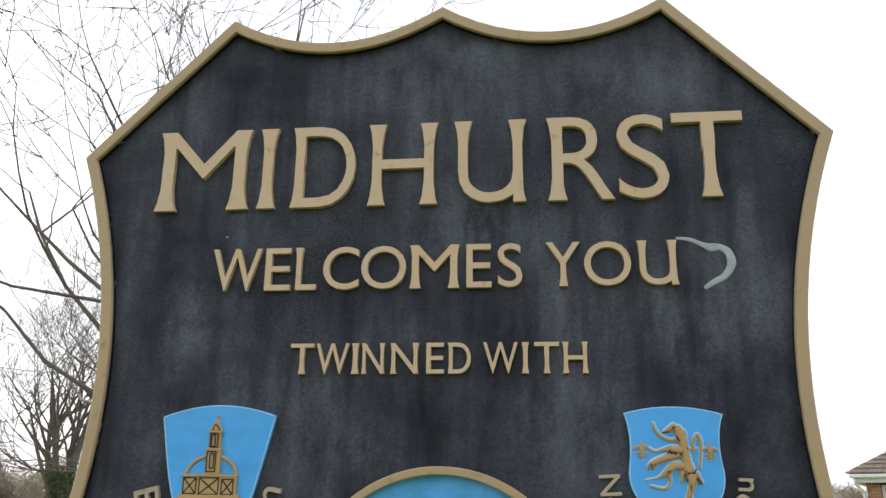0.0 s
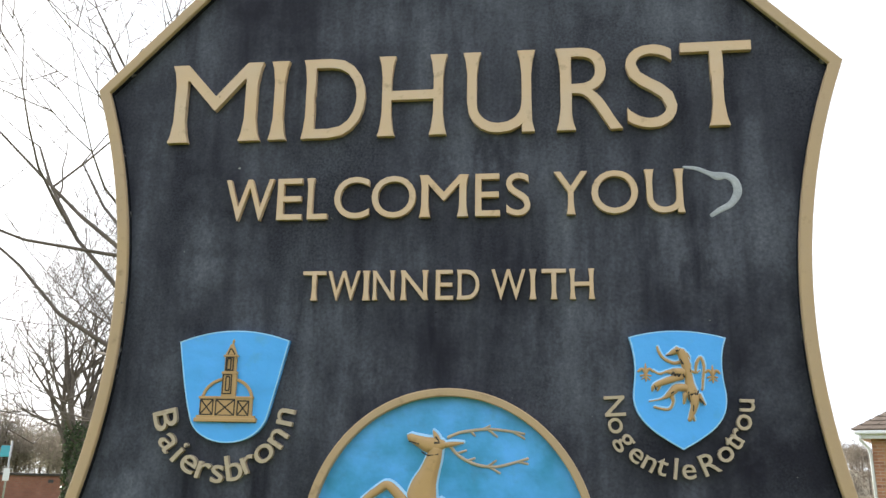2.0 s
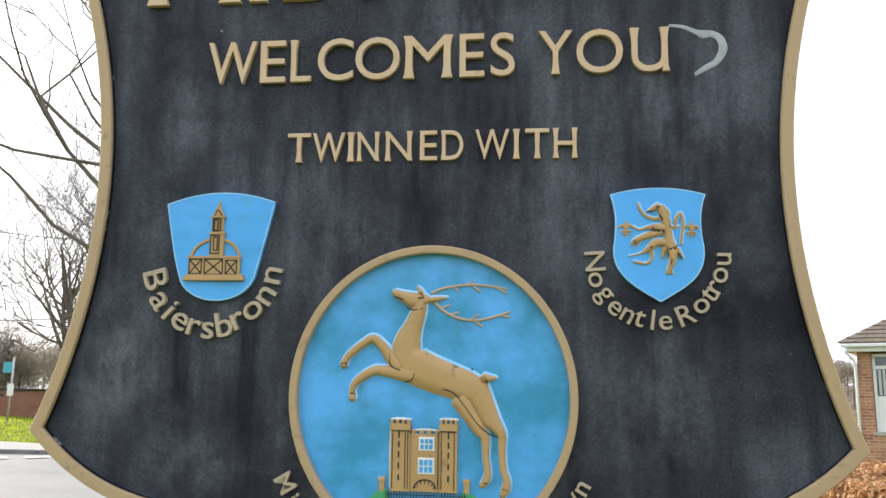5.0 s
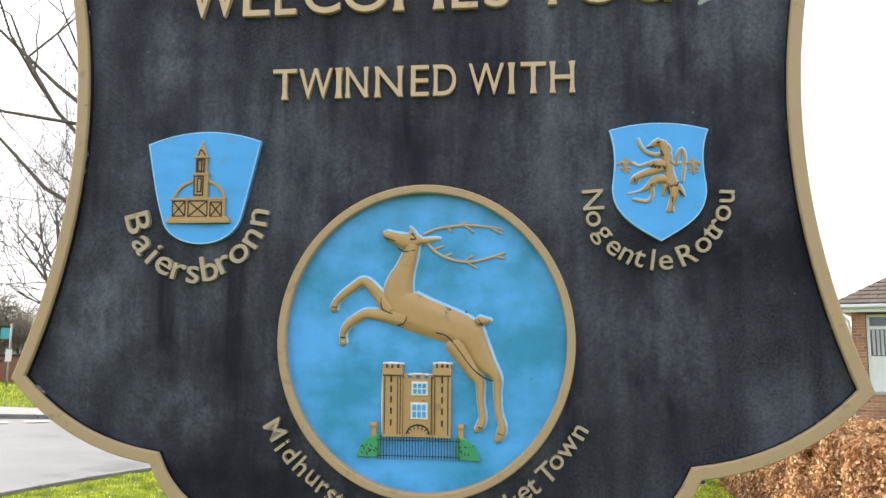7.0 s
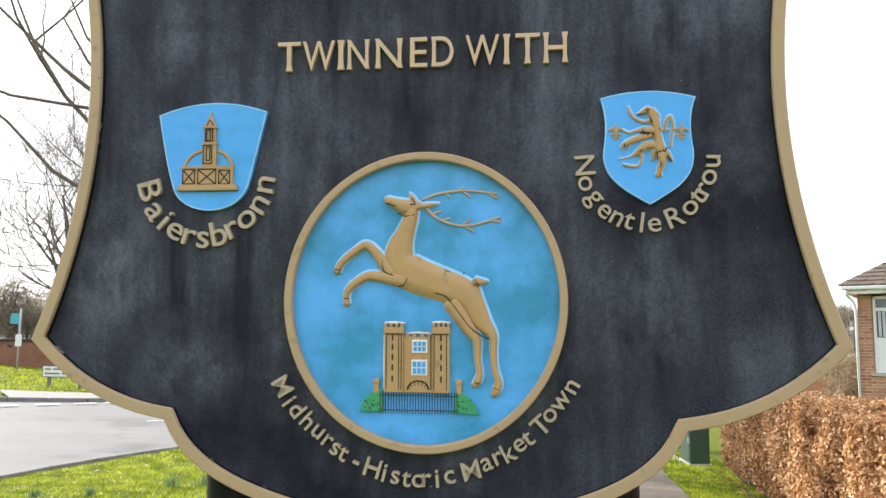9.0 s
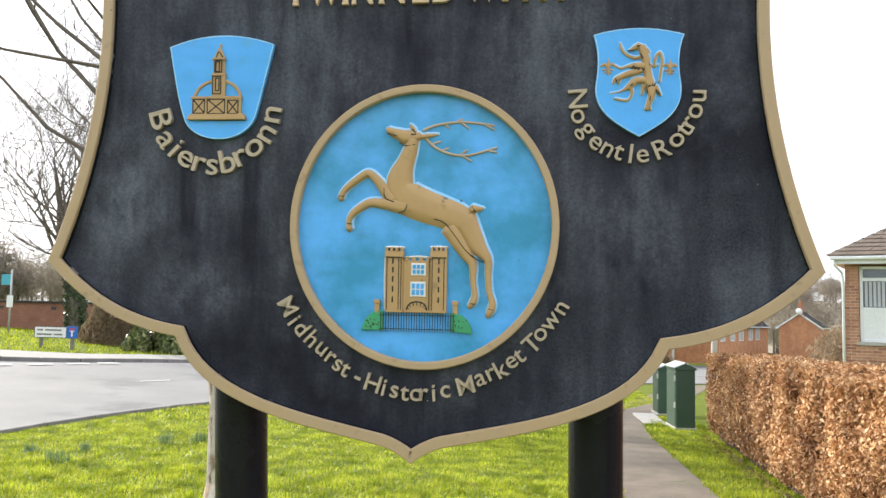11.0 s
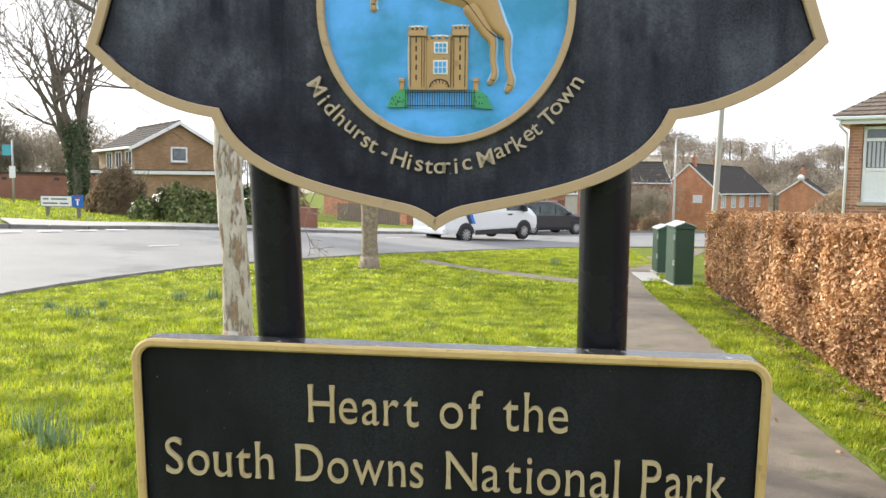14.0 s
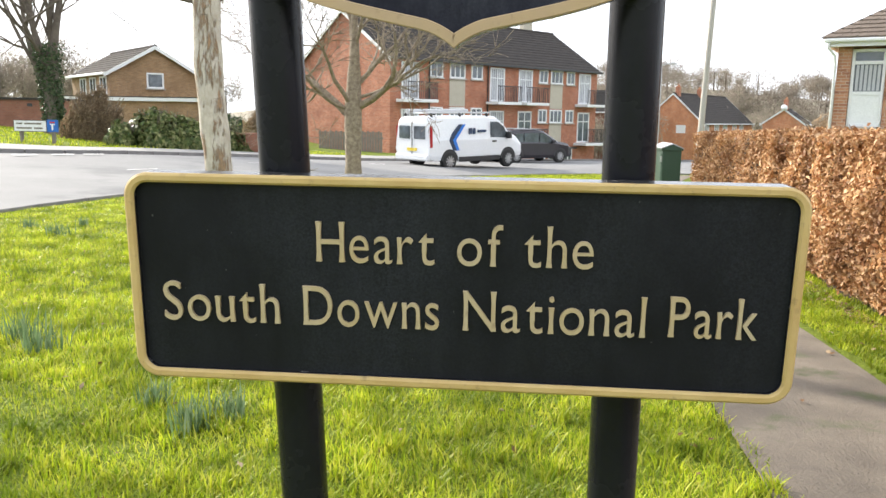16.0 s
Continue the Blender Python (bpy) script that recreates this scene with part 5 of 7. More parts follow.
# ---- beech hedge ----
def build_hedge():
    hedge = thing("hedge", Matrix.Identity(4), "clipped beech hedge full of dry copper leaves beside the path", "hedge")
    rng = np.random.default_rng(6)
    # solid dark filling: inner wood and the shade between leaves as one colour
    core = Shape()
    ys = [-2.5 + 0.5 * i for i in range(31)]
    prof = []
    for y in ys:
        g, f = land(hedge_face(y), y), hedge_face(y)
        w = 0.03 * math.sin(y * 3.1)
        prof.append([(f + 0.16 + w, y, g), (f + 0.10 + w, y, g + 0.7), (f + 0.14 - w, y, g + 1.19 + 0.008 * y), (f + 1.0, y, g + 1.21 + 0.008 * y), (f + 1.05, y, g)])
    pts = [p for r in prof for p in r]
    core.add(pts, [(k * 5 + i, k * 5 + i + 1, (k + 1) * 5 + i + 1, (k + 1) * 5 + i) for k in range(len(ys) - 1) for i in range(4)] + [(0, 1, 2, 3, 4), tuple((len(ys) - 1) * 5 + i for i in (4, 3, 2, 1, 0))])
    part("core", core, M_HEDGE_CORE, hedge, "dark block for the wood and shade inside the hedge")
    cs, ns = [], []
    n = 105000
    y = rng.uniform(-2.5, 12.55, n)
    y = np.where(rng.random(n) < 0.4, rng.uniform(2, 8, n), y)
    kind = rng.random(n)
    for yy, k in zip(y, kind):
        f = hedge_face(yy)
        g = land(f, yy)
        if k < 0.74:
            u = rng.random()
            z = 0.08 + (1.19 + 0.008 * yy) * u
            lump = 0.06 * noise.noise(Vector((yy * 2.2, z * 2.2, 1))) + 0.035 * noise.noise(Vector((yy * 7, z * 7, 4)))
            if noise.noise(Vector((yy * 3.1, z * 3.3, 9))) < -0.42 and rng.random() < 0.7:
                continue
            under = 0.10 * max(0, 0.25 - u) * 4
            cs.append((f + under + lump + rng.normal(0.03, 0.03), yy, g + z))
            ns.append((-1, 0, 0.25))
        elif k < 0.95:
            cs.append((f + rng.uniform(0.0, 1.0), yy, g + 1.27 + 0.008 * yy + 0.03 * noise.noise(Vector((yy * 3, 5, 1))) + rng.normal(0, 0.022)))
            ns.append((-0.1, 0, 1))
        else:
            f, g = hedge_face(12.5), land(hedge_face(12.5), 12.5)
            cs.append((f + rng.uniform(0, 1.0), 12.5 + rng.normal(0.05, 0.04), g + rng.uniform(0.1, 1.36)))
            ns.append((0, 1, 0.2))
    tagged(part("leaves", leaf_cloud("leaves", cs, ns, 0.0225, M_BEECH, 7, 0.75), None, hedge, "curled copper-brown leaves"), kind="stuff")
    stems = Shape()
    r = random.Random(4)
    for i in range(420):
        yy = r.uniform(-1, 12.5)
        f = hedge_face(yy)
        g = land(f, yy)
        z = r.uniform(0.0, 1.1)
        stems.tube([(f + 0.16, yy, g + z), (f + r.uniform(-0.05, 0.08), yy + r.uniform(-0.1, 0.1), g + z + r.uniform(0.1, 0.35))], [0.006, 0.002], 4, cap=False)
    tagged(part("twig_tangle", stems, M_TWIG, hedge, "fine dark twigs"), kind="stuff")


build_hedge()


# ---- street cabinets, poles and signs ----
def street_cabinet(x, y, w, d, h, label):
    c = thing("street_cabinet", pose(x, y, land(x, y) - 0.02, 0, 0, 3), label, "street cabinet", "cabinets by the path")
    part("plinth", Shape().box(-w / 2 - 0.03, w / 2 + 0.03, -d / 2 - 0.03, d / 2 + 0.03, 0, 0.07, soft=0.008), M_SLAB, c, "concrete plinth")
    part("body", Shape().box(-w / 2, w / 2, -d / 2, d / 2, 0.06, h - 0.08, soft=0.012), M_CABINET, c, "dark green steel body")
    lid = Shape().prism([(-w / 2 - 0.025, h - 0.09), (w / 2 + 0.025, h - 0.09), (w / 2 + 0.025, h - 0.06), (0, h + 0.02), (-w / 2 - 0.025, h - 0.06)], -d / 2 - 0.025, d / 2 + 0.025, 0.006)
    part("lid", lid, M_CABINET, c, "green pitched lid")
    part("lid_edge", Shape().prism([(-w / 2 - 0.03, h - 0.055), (0, h + 0.026), (w / 2 + 0.03, h - 0.055), (w / 2 + 0.03, h - 0.04), (0, h + 0.042), (-w / 2 - 0.03, h - 0.04)], -d / 2 - 0.03, d / 2 + 0.03), M_STEEL, c, "pale weathered lid top")
    for z in (0.35 * h, 0.75 * h):
        part("hinge", Shape().box(-w / 2 - 0.025, -w / 2 + 0.005, -d / 2 + 0.02, -d / 2 + 0.06, z, z + 0.1, soft=0.004), M_STEEL, c, "galvanised hinge")
    part("door", Shape().box(-w / 2 - 0.010, -w / 2 + 0.002, -d / 2 + 0.04, d / 2 - 0.04, 0.12, h - 0.14, soft=0.004), M_CABINET, c, "green door facing the path")


street_cabinet(2.88, 13.75, 0.34, 0.75, 1.18, "dark green street cabinet with a pale pitched lid")
street_cabinet(2.98, 16.3, 0.34, 0.6, 1.06, "smaller dark green street cabinet beside the path")
slab = part("slab", Shape().box(2.28, 2.72, 14.3, 15.9, -0.05, 0.03, soft=0.008), M_SLAB)
slab.matrix_world = Matrix.Translation((0, 0, land(2.5, 15)))
tagged(slab, "pale concrete slab in front of the cabinets", "slab", kind="structure")


def pole(name, x, y, h, r0, r1, label, lean=(0, 0), lamp=False):
    z = land(x, y) - 0.1
    p = thing(name, Matrix.Translation((x, y, z)), label, name.replace("_", " "))
    part("shaft", Shape().tube([(lean[0] * t, lean[1] * t, h * t) for t in (0, 0.1, 0.3, 0.6, 1)], [r0, r0, r0 * 0.9, (r0 + r1) / 2, r1], 12), M_CONCRETE if not lamp else M_STEEL, p, smooth=True)
    if lamp:
        part("arm", Shape().tube([(0, 0, h), (0.1, -0.05, h + 0.12), (0.6, -0.1, h + 0.2)], [r1, r1, r1 * 0.8], 8), M_STEEL, p, smooth=True)
        part("lantern", Shape().box(0.5, 1.1, -0.2, 0, h + 0.14, h + 0.26, soft=0.03), M_STEEL, p, "grey lamp head")
    return p


pole("utility_pole", 4.80, 20.0, 9.5, 0.08, 0.06, "weathered pale wooden utility pole", (0.28, 0))
pole("street_lamp", 10.6, 60.0, 8.0, 0.09, 0.05, "thin grey steel street lamp", (0, 0), True)

plate_z = land(-14.8, 22.5)
np_sign = thing("street_nameplate", pose(-15.0, 22.5, plate_z, 0, 0, -3), "white street nameplate with a blue dead-end sign on short posts", "street sign")
part("panel", Shape().box(-0.72, 0.42, -0.015, 0.015, 0.36, 0.72, soft=0.004), M_WHITE, np_sign, "white enamel panel")
part("edge", Shape().band(rect(-0.72, 0.42, 0.36, 0.72, 0.02, 3), 0.018, -0.022, 0.0, 0.003), M_BAR, np_sign, "thin black edge")
for row, (z, spans) in enumerate(((0.585, ((-0.62, -0.42), (-0.34, 0.24))), (0.445, ((-0.62, -0.1), (-0.02, 0.28))))):
    for a, b in spans:
        part("bar", Shape().box(a, b, -0.020, -0.012, z, z + 0.05), M_FENCE, np_sign, "dark illegible lettering")
part("dead_end_panel", Shape().box(0.425, 0.80, -0.016, 0.014, 0.36, 0.74, soft=0.004), M_SIGN_BLUE, np_sign, "blue dead-end panel")
part("symbol", Shape().box(0.585, 0.64, -0.021, -0.015, 0.42, 0.58), M_WHITE, np_sign, "white stem")
part("symbol", Shape().box(0.53, 0.695, -0.021, -0.015, 0.58, 0.61), M_WHITE, np_sign, "white cross bar")
part("symbol", Shape().box(0.53, 0.695, -0.021, -0.015, 0.635, 0.68), M_SIGN_RED, np_sign, "red bar")
for x in (-0.5, 0.6):
    part("leg", Shape().box(x - 0.05, x + 0.05, 0.012, 0.09, -0.2, 0.46, soft=0.006), M_FENCE, np_sign, "short grey post")

bus = thing("bus_stop", Matrix.Translation((-21.9, 30, land(-21.9, 30) - 0.05)), "thin bus stop pole with a turquoise flag", "bus stop")
part("shaft", Shape().tube([(0, 0, 0), (0, 0, 2.7)], [0.04, 0.04], 8), M_STEEL, bus, smooth=True)
part("flag", Shape().box(-0.45, 0.02, -0.02, 0.02, 2.05, 2.5, soft=0.006), worn("turquoise flag", (0.06, 0.35, 0.45), (0.08, 0.4, 0.5), 5, 40, 0.5), bus, "turquoise flag")
part("timetable", Shape().box(-0.14, 0.14, -0.05, -0.02, 1.1, 1.6, soft=0.006), M_WHITE, bus, "white timetable case")


# ---- buildings ----
def window_on(house, m, w, h, bars=1, sill=True, curtain=False, top_light=False):
    """A window in a wall: m carries x along the wall and y out of it; the middle of the sill is the origin."""
    win = part("window", Shape().band(rect(-w / 2, w / 2, 0, h, 0.004, 1), 0.10, -0.05, 0.04, 0.008), M_WHITE, house, "white window frame", at=m)
    part("pane", Shape().box(-w / 2 + 0.05, w / 2 - 0.05, -0.012, 0.012, 0.05, h - 0.05), M_PANE, win, "dark reflecting pane")
    if curtain:
        for k in range(7):
            x = -w / 2 + 0.1 + k * (w - 0.2) / 6
            part("curtain", Shape().box(x - 0.07 * (w - 0.2), x + 0.07 * (w - 0.2), -0.016, -0.0125, 0.10, h - 0.10), M_CURTAIN, win, "pale curtain fold")
    for i in range(bars):
        x = -w / 2 + (i + 1) * w / (bars + 1)
        part("bar", Shape().box(x - 0.035, x + 0.035, -0.04, 0.0, 0.06, h - 0.06), M_WHITE, win)
    if top_light:
        part("bar", Shape().box(-w / 2 + 0.06, w / 2 - 0.06, -0.038, 0.0, h * 0.68, h * 0.68 + 0.06), M_WHITE, win)
    if sill:
        part("sill", Shape().box(-w / 2 - 0.06, w / 2 + 0.06, -0.12, 0.02, -0.07, 0.0, soft=0.008), M_CONCRETE, win, "grey sill")
    return win


def gabled(name, m, length, depth, eave, ridge, wall_material, roof_material, label, verge=0.25, group="", foot=-1.0, gutter=None):
    """A house with its front along x (facing -y), gables at both ends; m stands at the front's left corner on the ground."""
    house = thing(name, m, label, "house", group)
    ends = []
    for x in (0, length):
        ends += [(x, 0, foot), (x, depth, foot), (x, depth, eave), (x, depth / 2, ridge), (x, 0, eave)]
    part("wall", Shape().add(ends, [(0, 1, 2, 3, 4), (9, 8, 7, 6, 5), (0, 4, 9, 5), (1, 6, 7, 2), (0, 5, 6, 1)]), wall_material, house, "brick walls")
    slope = math.hypot(depth / 2, ridge - eave)
    for s in (0, 1):
        roof = Shape()
        over = 0.35
        k = (ridge - eave) / (depth / 2)
        rows = max(6, int(slope / 0.34))
        profile = []
        for i in range(rows + 1):
            yy = -over + (depth / 2 + over) * i / rows
            zz = eave + k * yy + 0.05
            profile += [(yy, zz), (yy, zz + 0.045)] if i < rows else [(yy, zz)]
        pts = [(x, depth - yy if s else yy, zz) for yy, zz in profile for x in (-verge, length + verge)]
        roof.add(pts, [(2 * i, 2 * i + 1, 2 * i + 3, 2 * i + 2) for i in range(len(profile) - 1)])
        part("roof", roof, roof_material, house, "tiled roof slope")
    part("ridge", Shape().tube([(-verge, depth / 2, ridge + 0.05), (length + verge, depth / 2, ridge + 0.05)], [0.11, 0.11], 8), roof_material, house, "ridge tiles")
    for x in (-verge - 0.02, length + verge - 0.02):
        for s in (0, 1):
            y0, y1 = (-0.35, depth / 2) if not s else (depth + 0.35, depth / 2)
            z0 = eave - 0.35 * (ridge - eave) / (depth / 2)
            part("bargeboard", Shape().add([(x, y0, z0 + 0.08), (x, y1, ridge + 0.08), (x, y1, ridge - 0.14), (x, y0, z0 - 0.14), (x + 0.04, y0, z0 + 0.08), (x + 0.04, y1, ridge + 0.08), (x + 0.04, y1, ridge - 0.14), (x + 0.04, y0, z0 - 0.14)],
                                           [(0, 1, 2, 3), (7, 6, 5, 4), (0, 4, 5, 1), (3, 2, 6, 7)]), M_WHITE, house, "white bargeboard")
    for y in (-0.38, depth + 0.30):
        part("gutter", Shape().box(-verge, length + verge, y, y + 0.08, eave - 0.20, eave - 0.06, soft=0.01), gutter or M_WHITE, house, "gutter and fascia")
    return house


def chimney(house, x, y, z, h=1.1, w=0.6, material=None):
    c = part("chimney", Shape().box(x - w / 2, x + w / 2, y - 0.25, y + 0.25, z - 0.6, z + h, soft=0.02), material or M_BRICK_RED, house, "brick chimney stack")
    for k in (-0.13, 0.13):
        part("pot", Shape().tube([(x + k, y, z + h - 0.02), (x + k, y, z + h + 0.3)], [0.1, 0.085], 10), M_BRICK_ORANGE, c, "clay pot")


# left house, gable towards the road
lh = Matrix.Translation((-24.4, 45.0, land(-24, 45))) @ pose(0, 0, 0, 0, 0, 0)
G0 = lh.translation.z
left_house = gabled("house", Matrix.Translation((-24.4, 45.0, G0)) @ pose(0, 0, 0, 0, 0, 133) @ Matrix.Translation((0, -5.5, 0)), 9.0, 5.5, 2.15 - G0, 3.72 - G0, M_BRICK_BROWN, M_TILE, "brown brick house with a shallow gable and white trim")
window_on(left_house, pose(0, 5.5 - 2.75, 1.22 - G0, 0, 0, -90), 1.05, 0.95, 0)
for k, yy in enumerate((1.2, 3.6, 6.0)):
    window_on(left_house, pose(yy, 5.5, 0.75 - G0, 0, 0, 180), 1.5, 1.15, 1)
    part("panel", Shape().box(yy - 0.75, yy + 0.75, 5.50, 5.54, -0.1 - G0, 0.66 - G0), M_WHITE, left_house, "white boarded panel")
annex = thing("garage", Matrix.Translation((-27.5, 43.2, G0)), "flat-roofed brick garage with a white fascia", "garage")
part("wall", Shape().box(0, 9.8, 0, 1.6, -1, 0.42 - G0), M_BRICK_BROWN, annex)
part("fascia", Shape().box(-0.2, 10.0, -0.2, 1.7, 0.40 - G0, 0.62 - G0, soft=0.01), M_WHITE, annex, "white fascia")
part("roof", Shape().box(-0.22, 10.02, -0.22, 1.72, 0.61 - G0, 0.67 - G0, soft=0.01), M_TILE, annex, "dark felt roof")
gz = land(-23, 34)
store = thing("outbuilding", Matrix.Translation((-26.5, 34, gz)), "low dark red brick outbuilding", "outbuilding")
part("wall", Shape().box(0, 4.9, 0, 3, -0.8, 0.30 - gz), M_BRICK_DARK, store)
part("coping", Shape().box(-0.1, 5.0, -0.1, 3.1, 0.28 - gz, 0.38 - gz, soft=0.01), M_TILE, store, "dark coping")
for x in (1.2, 3.9):
    part("vent", Shape().box(x, x + 0.25, -0.02, 0.02, -0.02 - gz, 0.12 - gz), M_BAR, store, "small dark vent")
wz = land(-12, 26)
wall = thing("garden_wall", Matrix.Translation((-12.9, 26.0, wz)) @ pose(0, 0, 0, 0, 0, 14), "low red brick garden wall", "wall")
part("brickwork", Shape().box(0, 5.2, 0, 0.22, -0.4, 0.52), M_BRICK_DARK, wall)
part("coping", Shape().box(-0.03, 5.23, -0.03, 0.25, 0.52, 0.58, soft=0.01), M_BRICK_DARK, wall, "brick coping")
for x0, x1, y0, zz, h in ((-9.0, -6.0, 36.5, 0, 0.9), ):
    fz = land(x0, y0)
    fence = thing("fence", Matrix.Translation((x0 - 1.2, y0 + 3, fz)), "low weathered wooden fence", "fence")
    for i in range(24):
        part("board", Shape().box(i * 0.14, i * 0.14 + 0.12, 0, 0.02, -0.2, h - 0.05 * (i % 2), soft=0.003), M_FENCE, fence)
    part("rail", Shape().box(0, 3.4, 0.02, 0.06, 0.5, 0.58), M_FENCE, fence)

# block of flats
FA, FB = Vector((-7.3, 44.6, 0)), Vector((5.8, 58.7, 0))
FLEN = (FB - FA).length
FYAW = math.degrees(math.atan2(FB.y - FA.y, FB.x - FA.x))
FZ = -4.0
flats = gabled("block_of_flats", pose(FA.x, FA.y, FZ, 0, 0, FYAW), FLEN, 9.2, 3.2 - FZ, 6.1 - FZ, M_BRICK_RED, M_TILE, "three-storey red brick block of flats with balconies", 0.2, foot=-1.5, gutter=M_RAIL)
chimney(flats, 16.6, 4.8, 6.0 - FZ, 1.1, 0.9, M_PANEL)
for level in (2.12, -0.55, -3.22):
    for s, w, bars in ((3.56, 1.04, 1), (6.95, 1.0, 1), (13.3, 0.9, 1), (16.2, 0.9, 1)):
        window_on(flats, pose(s, 0, level - FZ), w, 0.92, bars)
    for s in (5.28, 14.7):
        if level > -3:
            window_on(flats, pose(s, 0, level - FZ), 1.3, 0.92, 2)
for s in (5.28, 14.7):
    part("panel", Shape().box(s - 0.65, s + 0.65, -0.03, 0.01, 0.42 - FZ, 2.04 - FZ), M_PANEL, flats, "pale pebbledash panel")
    part("panel", Shape().box(s - 0.65, s + 0.65, -0.03, 0.01, -2.2 - FZ, -0.63 - FZ), M_PANEL, flats, "pale pebbledash panel")
    part("canopy", Shape().box(s - 1.3, s + 1.3, -1.0, 0.0, -2.32 - FZ, -2.2 - FZ, soft=0.01), M_TILE, flats, "dark entrance canopy")
    door = part("door", Shape().box(s - 0.6, s + 0.6, -0.04, 0.02, -4.3 - FZ, -2.35 - FZ), M_PANE, flats, "dark glazed entrance")
    for k in (-0.6, 0.0, 0.6):
        part("mullion", Shape().box(s + k - 0.04, s + k + 0.04, -0.07, 0.0, -4.3 - FZ, -2.35 - FZ), M_WHITE, door)
for s, wide in ((1.6, 2.3), (8.9, 2.2), (11.6, 2.2), (17.9, 2.2)):
    for level in (0.78, -1.95):
        balcony = part("balcony", Shape().box(s - wide / 2, s + wide / 2, -1.15, 0.0, level - 0.18 - FZ, level - FZ, soft=0.01), M_WHITE, flats, "white concrete balcony slab")
        for x in np.linspace(s - wide / 2 + 0.05, s + wide / 2 - 0.05, 15):
            part("baluster", Shape().box(x - 0.012, x + 0.012, -1.12, -1.09, level - FZ, level + 0.95 - FZ), M_RAIL, balcony)
        for y0 in np.linspace(-1.0, -0.1, 6):
            part("baluster", Shape().box(s + wide / 2 - 0.06, s + wide / 2 - 0.036, y0 - 0.012, y0 + 0.012, level - FZ, level + 0.95 - FZ), M_RAIL, balcony)
        part("handrail", Shape().box(s - wide / 2, s + wide / 2, -1.13, -1.08, level + 0.95 - FZ, level + 1.0 - FZ), M_RAIL, balcony)
        window_on(flats, pose(s - 0.1, 0, level + 0.02 - FZ), 1.35, 2.15, 1, False, curtain=level > 0 or s < 9, top_light=True)
for y0, lv in ((3.0, -0.55), (3.2, 2.0)):
    window_on(flats, pose(0, 3.4 if lv < 0 else 3.4, lv - FZ, 0, 0, -90), 0.75, 1.0, 0)
part("downpipe", Shape().tube([(2.95, -0.08, -4 - FZ), (2.95, -0.08, 3.0 - FZ)], [0.05, 0.05], 6), M_RAIL, flats, "dark downpipe")
part("downpipe", Shape().tube([(7.9, -0.08, -4 - FZ), (7.9, -0.08, 3.0 - FZ)], [0.05, 0.05], 6), M_RAIL, flats, "dark downpipe")

# terraces down the hill
tz = -5.0
t1 = gabled("house", pose(22.9, 100, tz, 0, 0, 58), 20.0, 8.0, -0.6 - tz, 3.0 - tz, M_BRICK_ORANGE, M_TILE, "orange brick terraced house with a dark roof", 0.15)
for s in (1.3, 5.0, 8.3, 12.2, 15.2):
    window_on(t1, pose(s, 0, -2.5 - tz), 1.7, 1.7, 1, False, curtain=True)
chimney(t1, 1.0, 3.8, 2.9 - tz, 1.0)
chimney(t1, 8.6, 3.8, 2.9 - tz, 0.9)
part("panel", Shape().box(-0.05, 0.0, 2.2, 3.4, -1.9 - tz, -0.9 - tz), M_WHITE, t1, "white gable box")
t2 = gabled("house", pose(37.0, 106, tz, 0, 0, 58), 3.6, 5.2, -0.5 - tz, 1.3 - tz, M_BRICK_ORANGE, M_TILE, "orange brick house end beyond the hedge", 0.15)
part("satellite_dish", Shape().tube([(-0.30, 2.6, 1.45 - tz), (-0.40, 2.55, 1.5 - tz), (-0.46, 2.5, 1.52 - tz)], [0.16, 0.42, 0.44], 14), M_WHITE, t2, "white satellite dish", smooth=True)
chimney(t2, 0.6, 2.6, 1.6 - tz, 1.0)
t3 = gabled("house", pose(-6, 92, tz, 0, 0, 6), 22.0, 8.0, 0.6 - tz, 3.0 - tz, M_BRICK_DARK, M_TILE, "dark-roofed houses beyond the flats", 0.15)

# the house at the path's right, of which one corner shows
hz = land(8, 19)
right_house = thing("house", Matrix.Translation((7.80, 19.2, hz + 0.05)) @ pose(0, 0, 0, 0, 0, -27), "brick house with white windows and a brown tiled hipped roof", "house")
M_BRICK_HOUSE = brick_wall_paint("mixed facing brick", (0.25, 0.10, 0.06), (0.54, 0.28, 0.16), (0.56, 0.49, 0.41))
part("wall", Shape().box(0.0, 0.30, 0.0, 8, -0.6, 1.66 - hz).box(1.06, 9, 0.0, 8, -0.6, 1.66 - hz).box(0.30, 1.06, 0.0, 8, -0.6, -0.30 - hz).box(0.30, 1.06, 0.25, 8, -0.30 - hz, 1.66 - hz), M_BRICK_HOUSE, right_house, "mixed orange brick walls")
